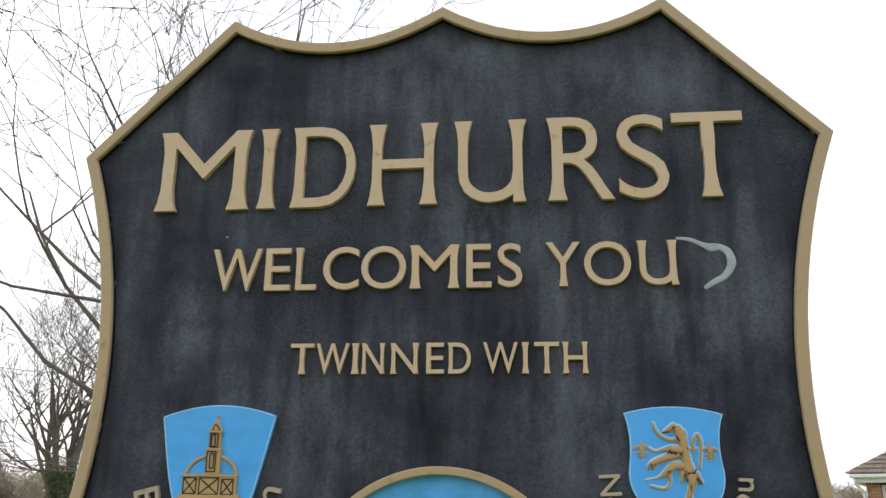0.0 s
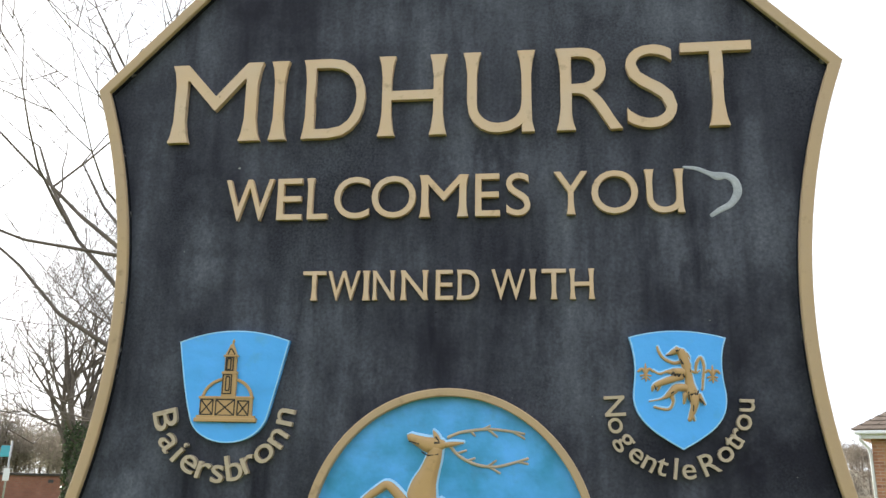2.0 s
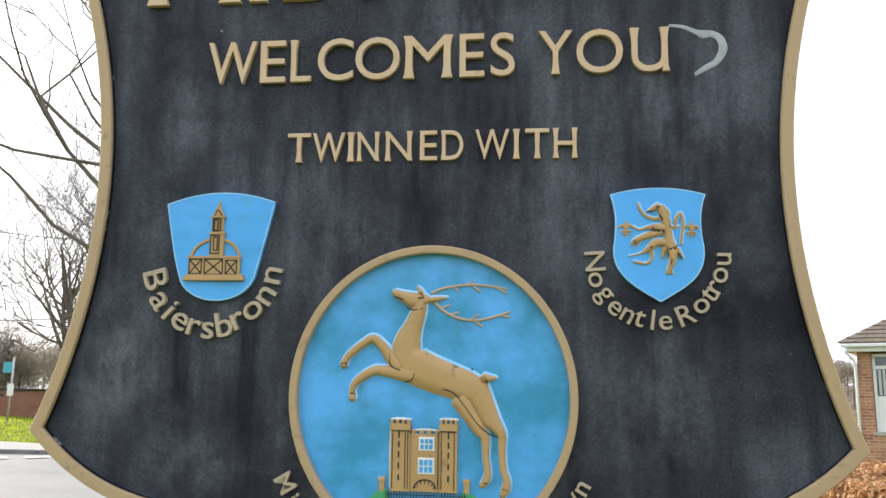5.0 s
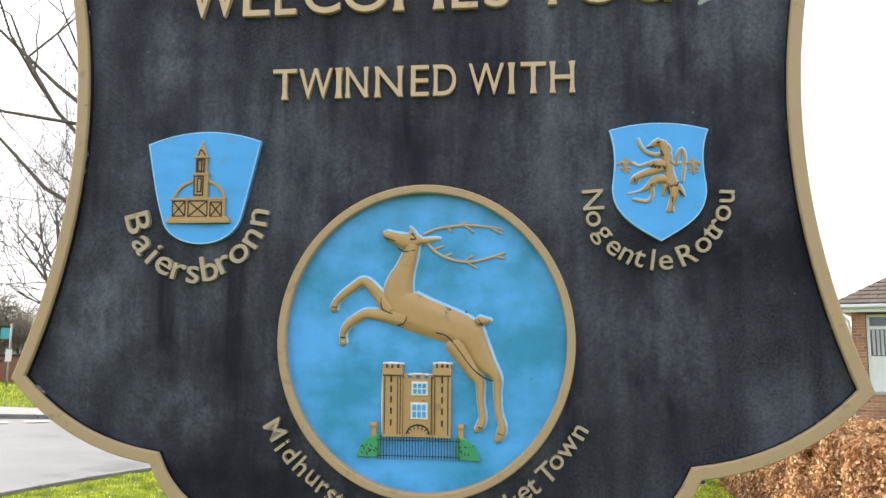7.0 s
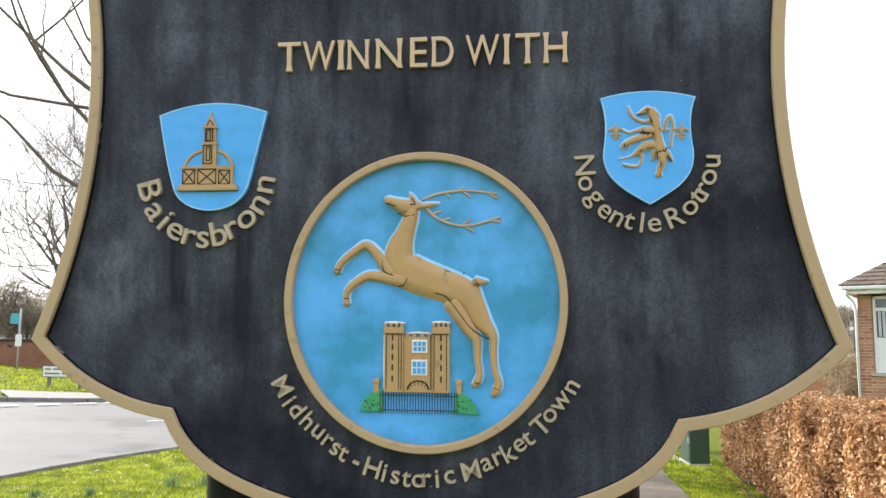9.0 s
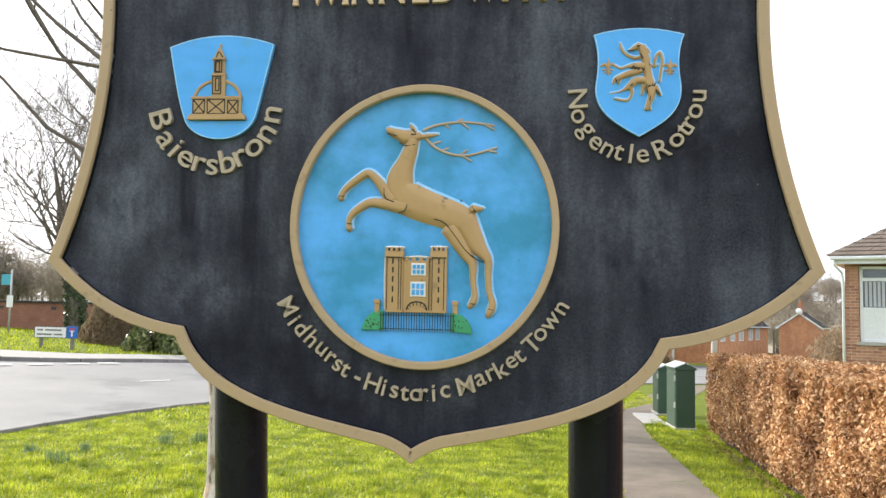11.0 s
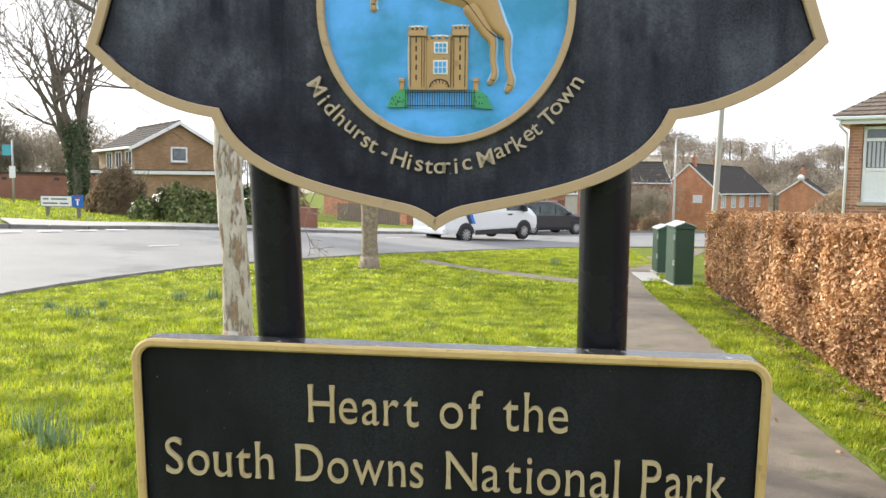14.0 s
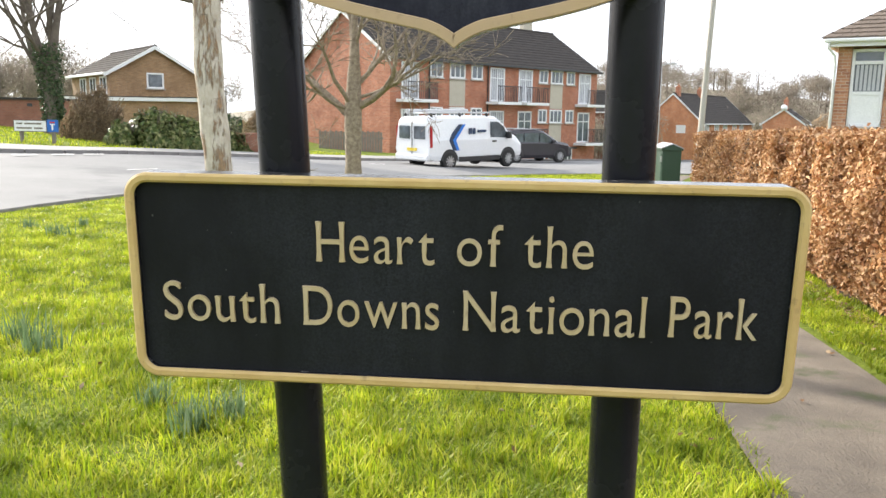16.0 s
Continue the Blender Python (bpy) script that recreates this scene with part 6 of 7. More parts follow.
for x0, w in ((0.31, 0.74), (3.0, 1.4)):
    bay = part("window", Shape().band(rect(x0, x0 + w, -0.28 - hz, 1.56 - hz, 0.004, 1), 0.07, 0.05, 0.15, 0.006), M_WHITE, right_house, "tall white window with a panel below")
    part("panel", Shape().box(x0 + 0.06, x0 + w - 0.06, 0.08, 0.13, -0.22 - hz, 0.50 - hz, soft=0.006), M_WHITE, bay, "white infill panel")
    part("bar", Shape().box(x0 + 0.05, x0 + w - 0.05, 0.06, 0.14, 0.48 - hz, 0.56 - hz), M_WHITE, bay)
    part("bar", Shape().box(x0 + 0.05, x0 + w - 0.05, 0.06, 0.14, 1.20 - hz, 1.28 - hz), M_WHITE, bay)
    part("pane", Shape().box(x0 + 0.06, x0 + w - 0.06, 0.105, 0.12, 0.54 - hz, 1.52 - hz), M_PANE, bay, "dark window glass")
    for k in range(6):
        x = x0 + 0.14 + k * (w - 0.28) / 5
        part("curtain", Shape().box(x - 0.03, x + 0.03, 0.098, 0.104, 0.58 - hz, 1.19 - hz), M_CURTAIN, bay, "pale curtain fold")
    part("sill", Shape().box(x0 - 0.06, x0 + w + 0.06, -0.06, 0.1, -0.36 - hz, -0.285 - hz, soft=0.008), M_CONCRETE, bay, "grey sill")
part("fascia", Shape().box(-0.16, 9.3, -0.30, -0.24, 1.60 - hz, 1.78 - hz, soft=0.008), M_WHITE, right_house, "white fascia")
part("fascia", Shape().box(-0.22, -0.16, -0.30, 8.4, 1.60 - hz, 1.78 - hz, soft=0.008), M_WHITE, right_house, "white fascia")
part("soffit", Shape().box(-0.155, 9.3, -0.235, 8.3, 1.665 - hz, 1.70 - hz), M_WHITE, right_house, "white soffit")
gut = Shape().box(-0.30, 9.3, -0.40, -0.31, 1.70 - hz, 1.79 - hz, soft=0.02)
part("gutter", gut, M_WHITE, right_house, "white gutter")
part("downpipe", Shape().tube([(-0.20, -0.35, 1.70 - hz), (-0.19, -0.34, 1.58 - hz), (-0.06, -0.08, 1.40 - hz), (-0.04, -0.05, 1.2 - hz), (-0.04, -0.05, -0.4)], [0.034] * 5, 8), M_WHITE, right_house, "white swan-neck downpipe", smooth=True)
roof = Shape()
rows = 26
for i in range(rows):
    t0, t1 = i / rows, (i + 1) / rows + 0.008
    for k in range(54):
        a0, a1 = (-0.38 + 4.7 * t0), (-0.38 + 4.7 * t1)
        x0, x1 = -0.32 + 4.7 * t0 + k * (9.8 - 4.7 * t0) / 54, -0.32 + 4.7 * t0 + (k + 0.97) * (9.8 - 4.7 * t0) / 54
        z0, z1 = 1.80 - hz + 2.9 * t0 + 0.03, 1.80 - hz + 2.9 * t1
        roof.add([(x0, a0, z0), (x1, a0, z0 + 0.008 * (k % 2)), (x1 + 0.09, a1, z1), (x0 + 0.09, a1, z1), (x0, a0, z0 - 0.03), (x1, a0, z0 - 0.03)], [(0, 1, 2, 3), (0, 4, 5, 1)])
part("roof", roof, M_TILE_BROWN, right_house, "weathered brown tiles")
side = Shape()
for i in range(rows):
    t0, t1 = i / rows, (i + 1) / rows + 0.008
    x0, x1 = -0.38 + 4.7 * t0, -0.38 + 4.7 * t1
    side.add([(x0, -0.38 + 4.7 * t0, 1.83 - hz + 2.9 * t0), (x0, 9 - 4.7 * t0, 1.83 - hz + 2.9 * t0), (x1, 9 - 4.7 * t1, 1.80 - hz + 2.9 * t1), (x1, -0.38 + 4.7 * t1, 1.80 - hz + 2.9 * t1)], [(0, 1, 2, 3)])
part("roof", side, M_TILE_BROWN, right_house, "weathered brown tiles")


# ---- vehicles ----
def wheel(car, x, y, r, w, rim_material):
    """A wheel whose axle lies along y."""
    def ring(radii):
        s = Shape()
        n = 20
        pts = [(x + rr * math.cos(2 * math.pi * i / n), yy, r + rr * math.sin(2 * math.pi * i / n)) for rr, yy in radii for i in range(n)]
        k = len(radii)
        return s.add(pts, [(j * n + i, j * n + (i + 1) % n, (j + 1) * n + (i + 1) % n, (j + 1) * n + i) for j in range(k - 1) for i in range(n)] + [tuple(range(n))[::-1], tuple((k - 1) * n + i for i in range(n))])
    s = -1 if y < 0 else 1
    wh = part("wheel", ring([(r * 0.66, y - w / 2), (r * 0.93, y - w / 2), (r, y - w / 2 + 0.03), (r, y + w / 2 - 0.03), (r * 0.93, y + w / 2), (r * 0.66, y + w / 2)]), M_TYRE, car, "black rubber tyre")
    yo = y + s * (w / 2 + 0.004)
    part("rim", ring([(r * 0.66, yo - s * 0.03), (r * 0.64, yo), (r * 0.56, yo), (r * 0.54, yo - s * 0.02)]), M_PLASTIC, wh, "dark wheel well")
    for i in range(10):
        a = 2 * math.pi * i / 10
        m = Matrix.Translation((x, yo + s * 0.006, r)) @ Matrix.Rotation(a, 4, "Y")
        part("spoke", Shape().box(0.03, r * 0.62, -0.012, 0.012, -0.022, 0.022, m), rim_material, wh)
    part("hub", ring([(r * 0.2, yo - 0.01), (r * 0.2, yo + s * 0.018), (r * 0.12, yo + s * 0.024)]), rim_material, wh)


def shell(sections, half_width, tuck):
    """A car's body: side outline (x, z of sill, z of roof line), rounded over to the roof."""
    s = Shape()
    pts, n = [], 9
    for x, z0, zb, z1, w in sections:
        top = half_width * w - tuck * max(0, (z1 - zb))
        prof = [(half_width * w * 0.96, z0), (half_width * w, z0 + 0.15), (half_width * w, zb), (top, z1 - 0.10), (top - 0.12, z1)]
        row = prof + [(-a, b) for a, b in prof[::-1]]
        pts += [(x, -a, b) for a, b in row]
    n = 10
    k = len(sections)
    fs = [(j * n + i, j * n + (i + 1) % n, (j + 1) * n + (i + 1) % n, (j + 1) * n + i) for j in range(k - 1) for i in range(n)]
    fs += [tuple(range(n)), tuple((k - 1) * n + i for i in range(n))[::-1]]
    return s.add(pts, fs)


def build_van(x, y, yaw):
    v = thing("van", pose(x, y, land(x, y) + 0.03, 0, -1, yaw), "white panel van with blue stripes and a roof rack", "van")
    secs = [(-2.5, 0.55, 1.0, 1.72, 0.95), (-2.44, 0.42, 1.05, 1.90, 0.99), (-2.2, 0.38, 1.1, 1.96, 1.0), (-1.0, 0.38, 1.1, 1.97, 1.0), (0.6, 0.38, 1.1, 1.97, 1.0), (1.05, 0.38, 1.1, 1.93, 1.0), (1.45, 0.40, 1.1, 1.66, 1.0), (1.75, 0.42, 1.05, 1.34, 0.99), (2.2, 0.42, 0.9, 1.16, 0.96), (2.45, 0.42, 0.8, 0.98, 0.88), (2.52, 0.48, 0.7, 0.80, 0.80)]
    part("body", shell(secs, 0.95, 0.16), M_VAN, v, "white painted body", smooth=False)
    for sd in (-1, 1):
        ys = sd * 0.957
        part("arch", Shape().prism([(-1.52 + 0.42 * math.cos(a), 0.36 + 0.42 * math.sin(a)) for a in np.linspace(0, math.pi, 12)], min(ys, ys * 0.9), max(ys, ys * 0.9)), M_PLASTIC, v, "dark wheel arch")
        part("arch", Shape().prism([(1.58 + 0.42 * math.cos(a), 0.36 + 0.42 * math.sin(a)) for a in np.linspace(0, math.pi, 12)], min(ys, ys * 0.9), max(ys, ys * 0.9)), M_PLASTIC, v, "dark wheel arch")
        part("skirt", Shape().box(-1.05, 1.12, min(ys * 1.006, ys * 0.98), max(ys * 1.006, ys * 0.98), 0.30, 0.48, soft=0.01), M_PLASTIC, v, "grey lower trim")
        yt = sd * 0.915
        part("side_window", Shape().prism([(0.62, 1.16), (1.62, 1.12), (1.32, 1.55), (1.0, 1.74), (0.62, 1.74)], min(yt * 1.035, yt), max(yt * 1.035, yt)), M_PANE, v, "dark cab window")
        part("mirror", Shape().box(1.42, 1.60, min(sd * 0.95, sd * 1.16), max(sd * 0.95, sd * 1.16), 1.10, 1.36, soft=0.03), M_PLASTIC, v, "black door mirror")
        part("door_handle", Shape().box(0.68, 0.92, min(ys, ys * 1.02), max(ys, ys * 1.02), 0.98, 1.04, soft=0.008), M_PLASTIC, v, "black door handle")
        part("rear_lamp", Shape().box(-2.46, -2.34, min(sd * 0.90, sd * 0.955), max(sd * 0.90, sd * 0.955), 0.85, 1.62, soft=0.015), M_LAMP_RED, v, "tall dark red rear lamp")
        for off, mt, w in ((0.0, M_DECAL_NAVY, 0.17), (0.17, M_DECAL_BLUE, 0.15)):
            xs = -1.35 + off
            part("stripe", Shape().prism([(xs, 0.72), (xs + w, 0.72), (xs - 0.18 + w, 1.10), (xs + w, 1.30), (xs + 0.30 + w, 1.66), (xs + 0.30, 1.66), (xs - 0.06, 1.30), (xs - 0.2, 1.10)], min(ys * 1.004, ys * 0.95), max(ys * 1.004, ys * 0.95)), mt, v, "blue vinyl stripe")
        part("emblem", Shape().box(-0.55, -0.40, min(ys * 1.003, ys * 0.97), max(ys * 1.003, ys * 0.97), 1.30, 1.52).box(-0.34, -0.22, min(ys * 1.003, ys * 0.97), max(ys * 1.003, ys * 0.97), 1.30, 1.52), M_DECAL_NAVY, v, "dark plain emblem shapes")
        part("emblem", Shape().box(-0.08, 0.36, min(ys * 1.003, ys * 0.97), max(ys * 1.003, ys * 0.97), 1.36, 1.45), M_DECAL_NAVY, v, "dark plain bar")
        for wx in (-1.52, 1.58):
            wheel(v, wx, sd * 0.86, 0.335, 0.22, M_ALLOY)
    part("rear_door_seam", Shape().box(-2.52, -2.44, -0.012, 0.012, 0.55, 1.75), M_PLASTIC, v, "dark seam between the rear doors")
    for sd in (-1, 1):
        part("rear_window", Shape().box(-2.525, -2.42, min(sd * 0.1, sd * 0.72), max(sd * 0.1, sd * 0.72), 1.15, 1.62, soft=0.02), M_PANE, v, "dark rear window")
    part("number_plate", Shape().box(-2.53, -2.49, -0.26, 0.26, 0.72, 0.83), M_PLATE_Y, v, "yellow rear plate")
    part("bumper", Shape().box(-2.58, -2.38, -0.9, 0.9, 0.38, 0.60, soft=0.04), M_VAN, v, "white rear bumper")
    for yy in (-0.7, 0.7):
        part("rack_rail", Shape().tube([(-2.3, yy, 2.08), (0.8, yy, 2.08)], [0.03, 0.03], 8), M_STEEL, v, "roof rack rail")
    for xx in (-2.2, -0.8, 0.6):
        part("rack_bar", Shape().tube([(xx, -0.78, 2.06), (xx, 0.78, 2.06)], [0.025, 0.025], 8), M_STEEL, v, "roof rack bar")
        for yy in (-0.7, 0.7):
            part("rack_foot", Shape().box(xx - 0.04, xx + 0.04, yy - 0.04, yy + 0.04, 1.92, 2.07), M_PLASTIC, v)
    part("tube", Shape().tube([(-2.4, 0.45, 2.14), (0.7, 0.45, 2.14)], [0.07, 0.07], 10), M_STEEL, v, "pale carrying tube on the rack")


def build_car(x, y, yaw):
    c = thing("car", pose(x, y, land(x, y) + 0.03, 0, 0, yaw), "dark grey parked family car with alloy wheels", "car")
    secs = [(-2.22, 0.5, 0.72, 0.95, 0.86), (-2.12, 0.32, 0.85, 1.12, 0.96), (-1.95, 0.28, 0.95, 1.32, 0.99), (-1.55, 0.28, 0.98, 1.60, 1.0), (-1.1, 0.26, 0.98, 1.66, 1.0), (-0.1, 0.26, 0.97, 1.68, 1.0), (0.45, 0.26, 0.96, 1.58, 1.0), (0.95, 0.26, 0.95, 1.28, 1.0), (1.25, 0.28, 0.93, 1.08, 0.99), (1.9, 0.30, 0.84, 0.98, 0.95), (2.18, 0.34, 0.66, 0.80, 0.85), (2.25, 0.42, 0.56, 0.62, 0.76)]
    part("body", shell(secs, 0.91, 0.30), M_CAR, c, "dark grey painted body")
    for sd in (-1, 1):
        ys = sd * 0.85
        for poly in ([(-1.62, 1.06), (-0.95, 1.04), (-0.95, 1.46), (-1.35, 1.46)], [(-0.88, 1.04), (-0.02, 1.02), (-0.02, 1.50), (-0.88, 1.48)], [(0.06, 1.02), (0.95, 1.02), (0.40, 1.44), (0.06, 1.50)]):
            part("side_window", Shape().prism(poly, min(ys, ys * 1.045), max(ys, ys * 1.045)), M_PANE, c, "dark side window")
        for wx in (-1.35, 1.34):
            part("arch", Shape().prism([(wx + 0.42 * math.cos(a), 0.35 + 0.42 * math.sin(a)) for a in np.linspace(0, math.pi, 12)], min(sd * 0.80, sd * 0.916), max(sd * 0.80, sd * 0.916)), M_PLASTIC, c, "dark wheel arch")
            wheel(c, wx, sd * 0.815, 0.345, 0.22, M_ALLOY)
        part("rear_lamp", Shape().box(-2.14, -1.82, min(sd * 0.6, sd * 0.925), max(sd * 0.6, sd * 0.925), 0.96, 1.10, soft=0.02), M_LAMP_RED, c, "red rear lamp")
        part("roof_rail", Shape().tube([(-1.4, sd * 0.66, 1.68), (0.3, sd * 0.66, 1.68)], [0.02, 0.02], 6), M_STEEL, c, "silver roof rail")
        part("mirror", Shape().box(0.75, 0.92, min(sd * 0.9, sd * 1.08), max(sd * 0.9, sd * 1.08), 1.0, 1.16, soft=0.03), M_CAR, c, "door mirror")
    part("rear_window", Shape().add([(-2.03, -0.62, 1.16), (-2.03, 0.62, 1.16), (-1.66, 0.56, 1.56), (-1.66, -0.56, 1.56)], [(0, 1, 2, 3)]), M_PANE, c, "dark rear window")
    part("bumper", Shape().box(-2.27, -2.05, -0.8, 0.8, 0.36, 0.56, soft=0.04), M_STEEL, c, "pale lower bumper")
    part("number_plate", Shape().box(-2.26, -2.2, -0.26, 0.26, 0.78, 0.89), M_PLATE_Y, c, "yellow rear plate")


build_van(-2.0, 29.2, 48)
build_car(0.65, 39.0, 36)


# ---- shrubs ----
def shrub(x, y, w, d, h, material, size, count, label, name="shrub", seed=1, twiggy=False):
    z = land(x, y)
    s = thing(name, Matrix.Translation((x, y, z - 0.05)), label, "shrub")
    rng = np.random.default_rng(seed)
    u = rng.normal(0, 1, (count, 3))
    u /= np.linalg.norm(u, axis=1)[:, None]
    u[:, 2] = np.abs(u[:, 2]) * 1.0 - 0.12
    rad = np.array([0.78 + 0.30 * noise.noise(Vector(p * 2.2) + Vector((seed, 0, 0))) + 0.12 * noise.noise(Vector(p * 6)) for p in u]) * (1 - 0.35 * rng.random(count) ** 2)
    c = u * rad[:, None] * np.array([w / 2, d / 2, h])
    c[:, 2] = np.maximum(c[:, 2], 0.05)
    stems = Shape()
    r = random.Random(seed)
    for i in range(26 if not twiggy else 90):
        a, q = r.uniform(0, 6.28), r.uniform(0.1, 0.85)
        top = (q * w / 2 * math.cos(a), q * d / 2 * math.sin(a), h * r.uniform(0.5, 0.95 - 0.3 * q))
        stems.tube([(top[0] * 0.15, top[1] * 0.15, 0), (top[0] * 0.6, top[1] * 0.6, top[2] * 0.55), top], [0.03, 0.018, 0.006], 4, cap=False)
    part("framework", stems, M_BARK if twiggy else M_TWIG, s, "dark woody framework")
    tagged(part("leaves", leaf_cloud("leaves", c, u, size * (1.6 if twiggy else 1), material, seed, 0.7, 0.09 if twiggy else 0.5), None, s), kind="stuff")


shrub(-15.6, 27.2, 2.9, 2.0, 2.6, M_SCRUB, 0.11, 4200, "bare brown twiggy shrub on the verge", seed=11, twiggy=True)
shrub(-13.5, 25.0, 1.4, 1.3, 1.15, M_LAUREL, 0.09, 1500, "variegated green shrub at the road's edge", seed=12)
shrub(-12.5, 25.6, 2.8, 1.6, 1.95, M_LAUREL, 0.09, 3800, "rounded dark green laurel bush", seed=13)
shrub(-10.9, 26.6, 3.4, 1.5, 1.65, M_LAUREL, 0.09, 3400, "low dark evergreen spilling over the wall", seed=14)
shrub(-11.7, 25.9, 3.4, 1.6, 1.75, M_LAUREL, 0.08, 4200, "dense dark green laurel along the garden wall", seed=24)
shrub(9.2, 59.5, 4.2, 3.5, 3.2, M_SCRUB, 0.12, 2600, "bare round garden tree before the terrace", seed=15, twiggy=True)
shrub(12.8, 30, 5.5, 4, 3.3, M_SCRUB, 0.12, 3800, "tangle of bare scrub beside the house", seed=16, twiggy=True)
shrub(15.8, 38, 7.0, 5, 4.2, M_SCRUB, 0.14, 4200, "tall bare thicket behind the hedge", seed=17, twiggy=True)


shrub(-12.6, 38, 3.2, 2.0, 2.6, M_SCRUB, 0.11, 2600, "brown winter shrub between house and flats", seed=18, twiggy=True)
shrub(-15.5, 40, 3.4, 2.0, 2.2, M_IVY, 0.11, 2200, "dark evergreen shrub behind the wall", seed=19)


# ---- distance ----
def woodland(name, spots, label, seed, leaf, count):
    """Many bare crowns, far off: fine twigs gathered to soft uneven heads on thin stems."""
    rng = np.random.default_rng(seed)
    cs, ns, stems = [], [], Shape()
    for x, y, z, w, h in spots:
        stems.tube([(x, y, z - 1), (x, y, z + h * 0.7)], [w * 0.035, w * 0.012], 4, cap=False)
        lumps = rng.normal(0, 1, (6, 3)) * np.array([w * 0.22, w * 0.22, h * 0.12]) + np.array([x, y, z + h * 0.62])
        for k in range(count):
            p = lumps[k % 6] + rng.normal(0, 1, 3) * np.array([w * 0.13, w * 0.13, h * 0.13])
            cs.append(p)
            ns.append((rng.normal(), -1, 0.4))
    t = thing(name, Matrix.Identity(4), label, "woodland", kind="stuff")
    part("crowns", leaf_cloud("crowns", cs, ns, leaf, M_WOOD_FAR, seed, 0.9, 0.05), None, t)
    part("stems", stems, M_TWIG, t)


def hill_height(x, y):
    return 15.5 * ease(150, 285, y) * (0.72 + 0.25 * math.sin(x * 0.018 + 0.6) + 0.12 * math.sin(x * 0.05)) * ease(-160, -40, x)


hill = Shape()
xs, ys = [-260 + 13 * i for i in range(44)], [145 + 13 * i for i in range(20)]
hill.add([(x, y, -5.3 + hill_height(x, y) + 0.8 * noise.noise(Vector((x * 0.03, y * 0.03, 0)))) for y in ys for x in xs], [(j * 44 + i, j * 44 + i + 1, (j + 1) * 44 + i + 1, (j + 1) * 44 + i) for j in range(19) for i in range(43)])
tagged(part("hillside", hill, M_WOOD_FLOOR, smooth=True), "green and brown wooded hillside beyond the town", "hill", kind="structure")
rng = np.random.default_rng(31)
woodland("hill_wood", [(x, y, -5.3 + hill_height(x, y), rng.uniform(7, 12), rng.uniform(6, 10)) for x, y in zip(rng.uniform(-60, 200, 260), rng.uniform(175, 300, 260))], "brown leafless woodland along the hilltop", 32, 0.55, 720)
woodland("roadside_wood", [(x, y, land(x, y), rng.uniform(3.5, 6), rng.uniform(3.6, 6.8)) for x, y in zip(rng.uniform(-64, -31, 46), rng.uniform(56, 84, 46))], "brown leafless trees behind the far houses", 33, 0.27, 1500)
woodland("garden_wood", [(x, y, land(x, y), rng.uniform(4, 7), rng.uniform(4.0, 6.0)) for x, y in zip(rng.uniform(-16, 14, 14), rng.uniform(72, 96, 14))] + [(x, y, -5, rng.uniform(5, 8), rng.uniform(5, 8)) for x, y in zip(rng.uniform(14, 70, 40), rng.uniform(118, 150, 40))], "bare garden trees among the roofs", 34, 0.30, 1300)


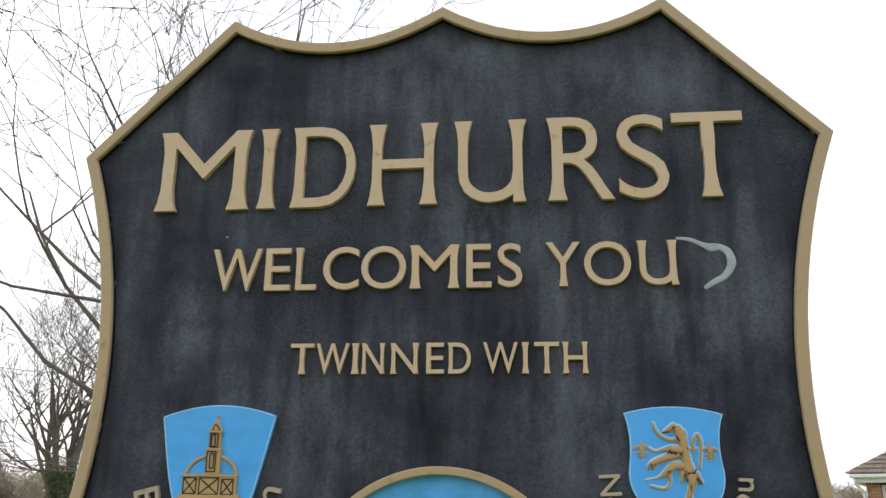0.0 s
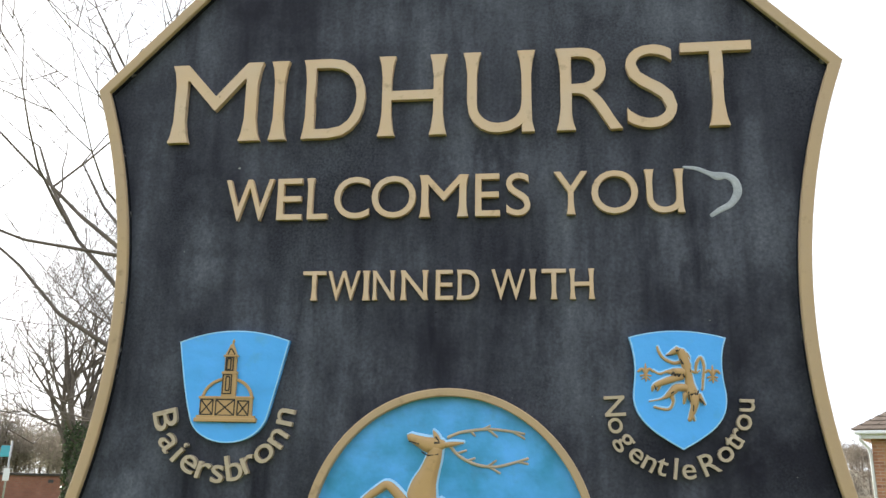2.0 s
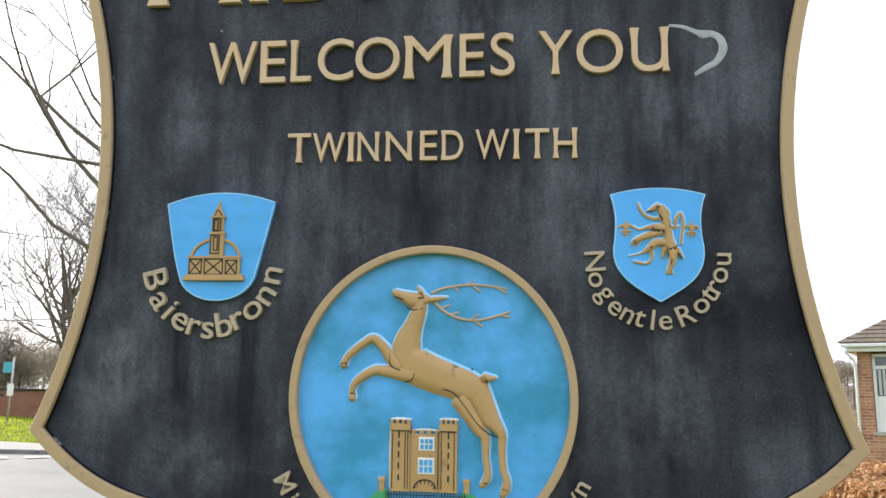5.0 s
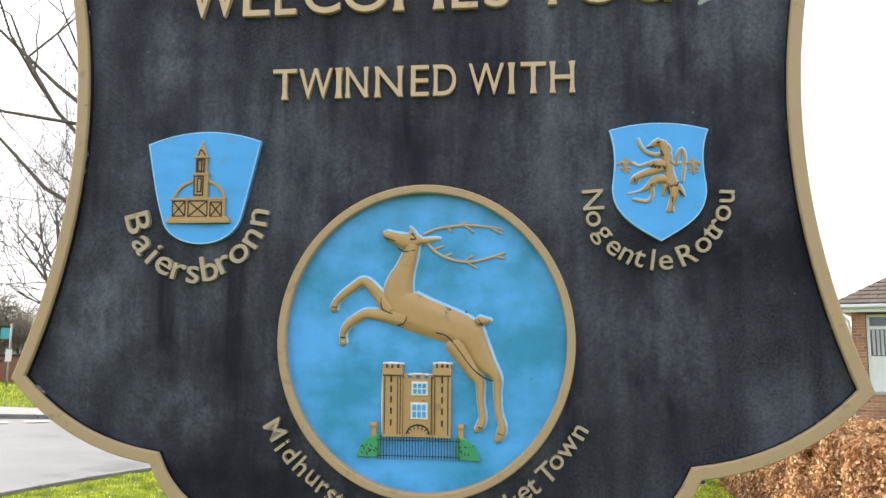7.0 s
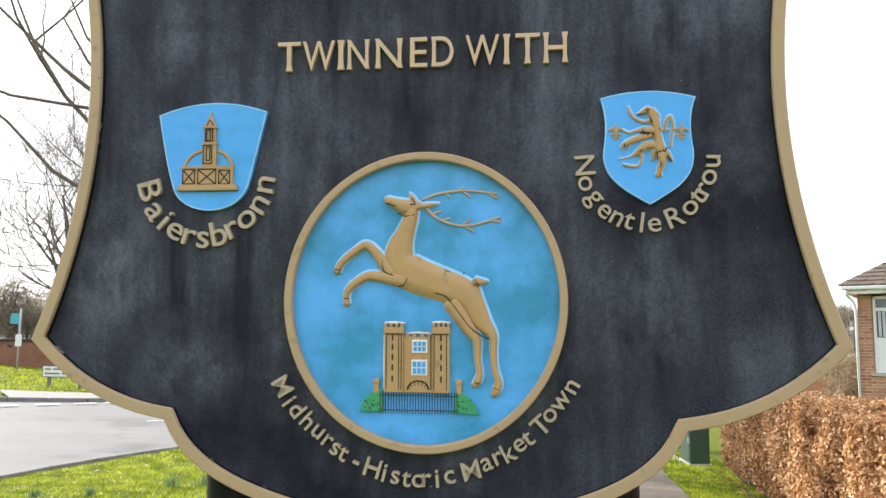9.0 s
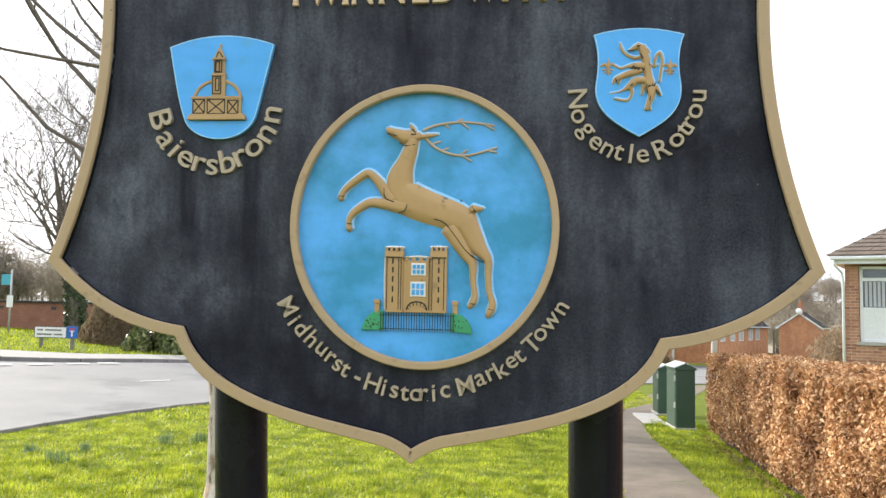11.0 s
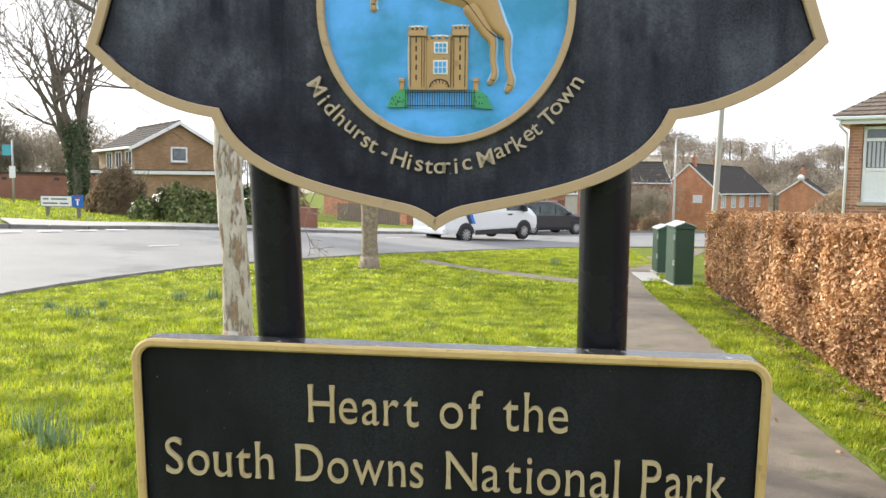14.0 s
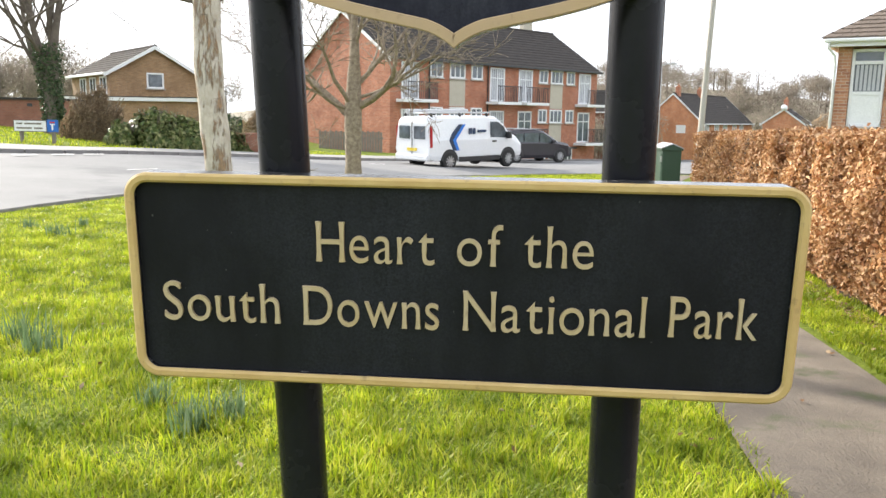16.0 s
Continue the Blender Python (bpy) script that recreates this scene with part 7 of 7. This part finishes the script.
# ---- kerbs and road markings ----
def kerb_line(edge, rise, width, label, group):
    """Kerb stones laid end to end along an edge."""
    path = smooth_path(edge, 16)
    pts = [Vector((p[0], p[1], 0)) for p in path]
    owner = thing("kerb", Matrix.Identity(4), label, "kerb", kind="structure")
    stone = Shape().box(0.005, 0.905, -width / 2, width / 2, -0.15, rise, soft=0.012).mesh("kerbstone", M_KERB)
    pos, k = pts[0].copy(), 0
    count = 0
    while k < len(pts) - 1 and count < 150:
        left = 0.915
        q, j = pos.copy(), k
        while j < len(pts) - 1 and (pts[j + 1] - q).length < left:
            left -= (pts[j + 1] - q).length
            q = pts[j + 1].copy()
            j += 1
        if j >= len(pts) - 1:
            break
        q = q + (pts[j + 1] - q).normalized() * left
        za, zb = land(pos.x, pos.y), land(q.x, q.y)
        d = q - pos
        ob = new("kerbstone", stone)
        ob.parent = owner
        ob.matrix_local = Matrix.Translation((pos.x, pos.y, za)) @ Matrix.Rotation(math.atan2(d.y, d.x), 4, "Z") @ Matrix.Rotation(-math.atan2(zb - za, d.length), 4, "Y")
        pos, k = q, j
        count += 1


kerb_line([(-24, 17.7), (-17, 17.2), (-14, 17.0), (-12.2, 18.0), (-11.3, 18.9), (-9.5, 22.7), (-6.3, 27), (-4.3, 31.5), (-1.1, 39), (3.6, 44), (14, 49.5)], 0.12, 0.13, "dark grey concrete kerb on the far side of the road", "kerb")
kerb_line([(-7.25, 5.4), (-7.25, 8.9), (-6.25, 12.4), (-4.45, 16.1), (-2.45, 20.6), (-0.35, 24.8), (2.75, 27.2), (8, 29.5), (16, 33)], 0.05, 0.12, "low kerb where the green meets the road", "kerb")


def road_mark(x, y, w, d, yaw, label):
    pts = []
    for k in range(5):
        for s in (-0.5, 0.5):
            p = Vector((w * (k / 4 - 0.5), d * s, 0))
            p.rotate(Euler((0, 0, radians(yaw))))
            pts.append((x + p.x, y + p.y, land(x + p.x, y + p.y) + 0.075))
    ob = part("road_marking", Shape().add(pts, [(2 * k, 2 * k + 2, 2 * k + 3, 2 * k + 1) for k in range(4)]), M_LINE)
    tagged(ob, label, "road marking", "white road markings", kind="structure")


for k in range(6):
    road_mark(-14.6 - 1.1 * k, 16.1 - 0.12 * k, 0.7, 0.22, 6, "worn white give-way dash")
    road_mark(-14.4 - 1.1 * k, 15.6 - 0.12 * k, 0.7, 0.22, 6, "worn white give-way dash")
for x, y, yaw in ((-8.2, 15.7, 62), (-7.0, 20.2, 60), (-4.6, 25.3, 58), (-10.5, 11.0, 80)):
    road_mark(x, y, 0.8, 0.10, yaw, "worn white centre-line dash")
for x, y in ((-12.35, 16.2), (-11.75, 16.9), (-11.2, 17.6), (-10.75, 18.25)):
    road_mark(x, y, 0.55, 0.20, 50, "worn white give-way dash")
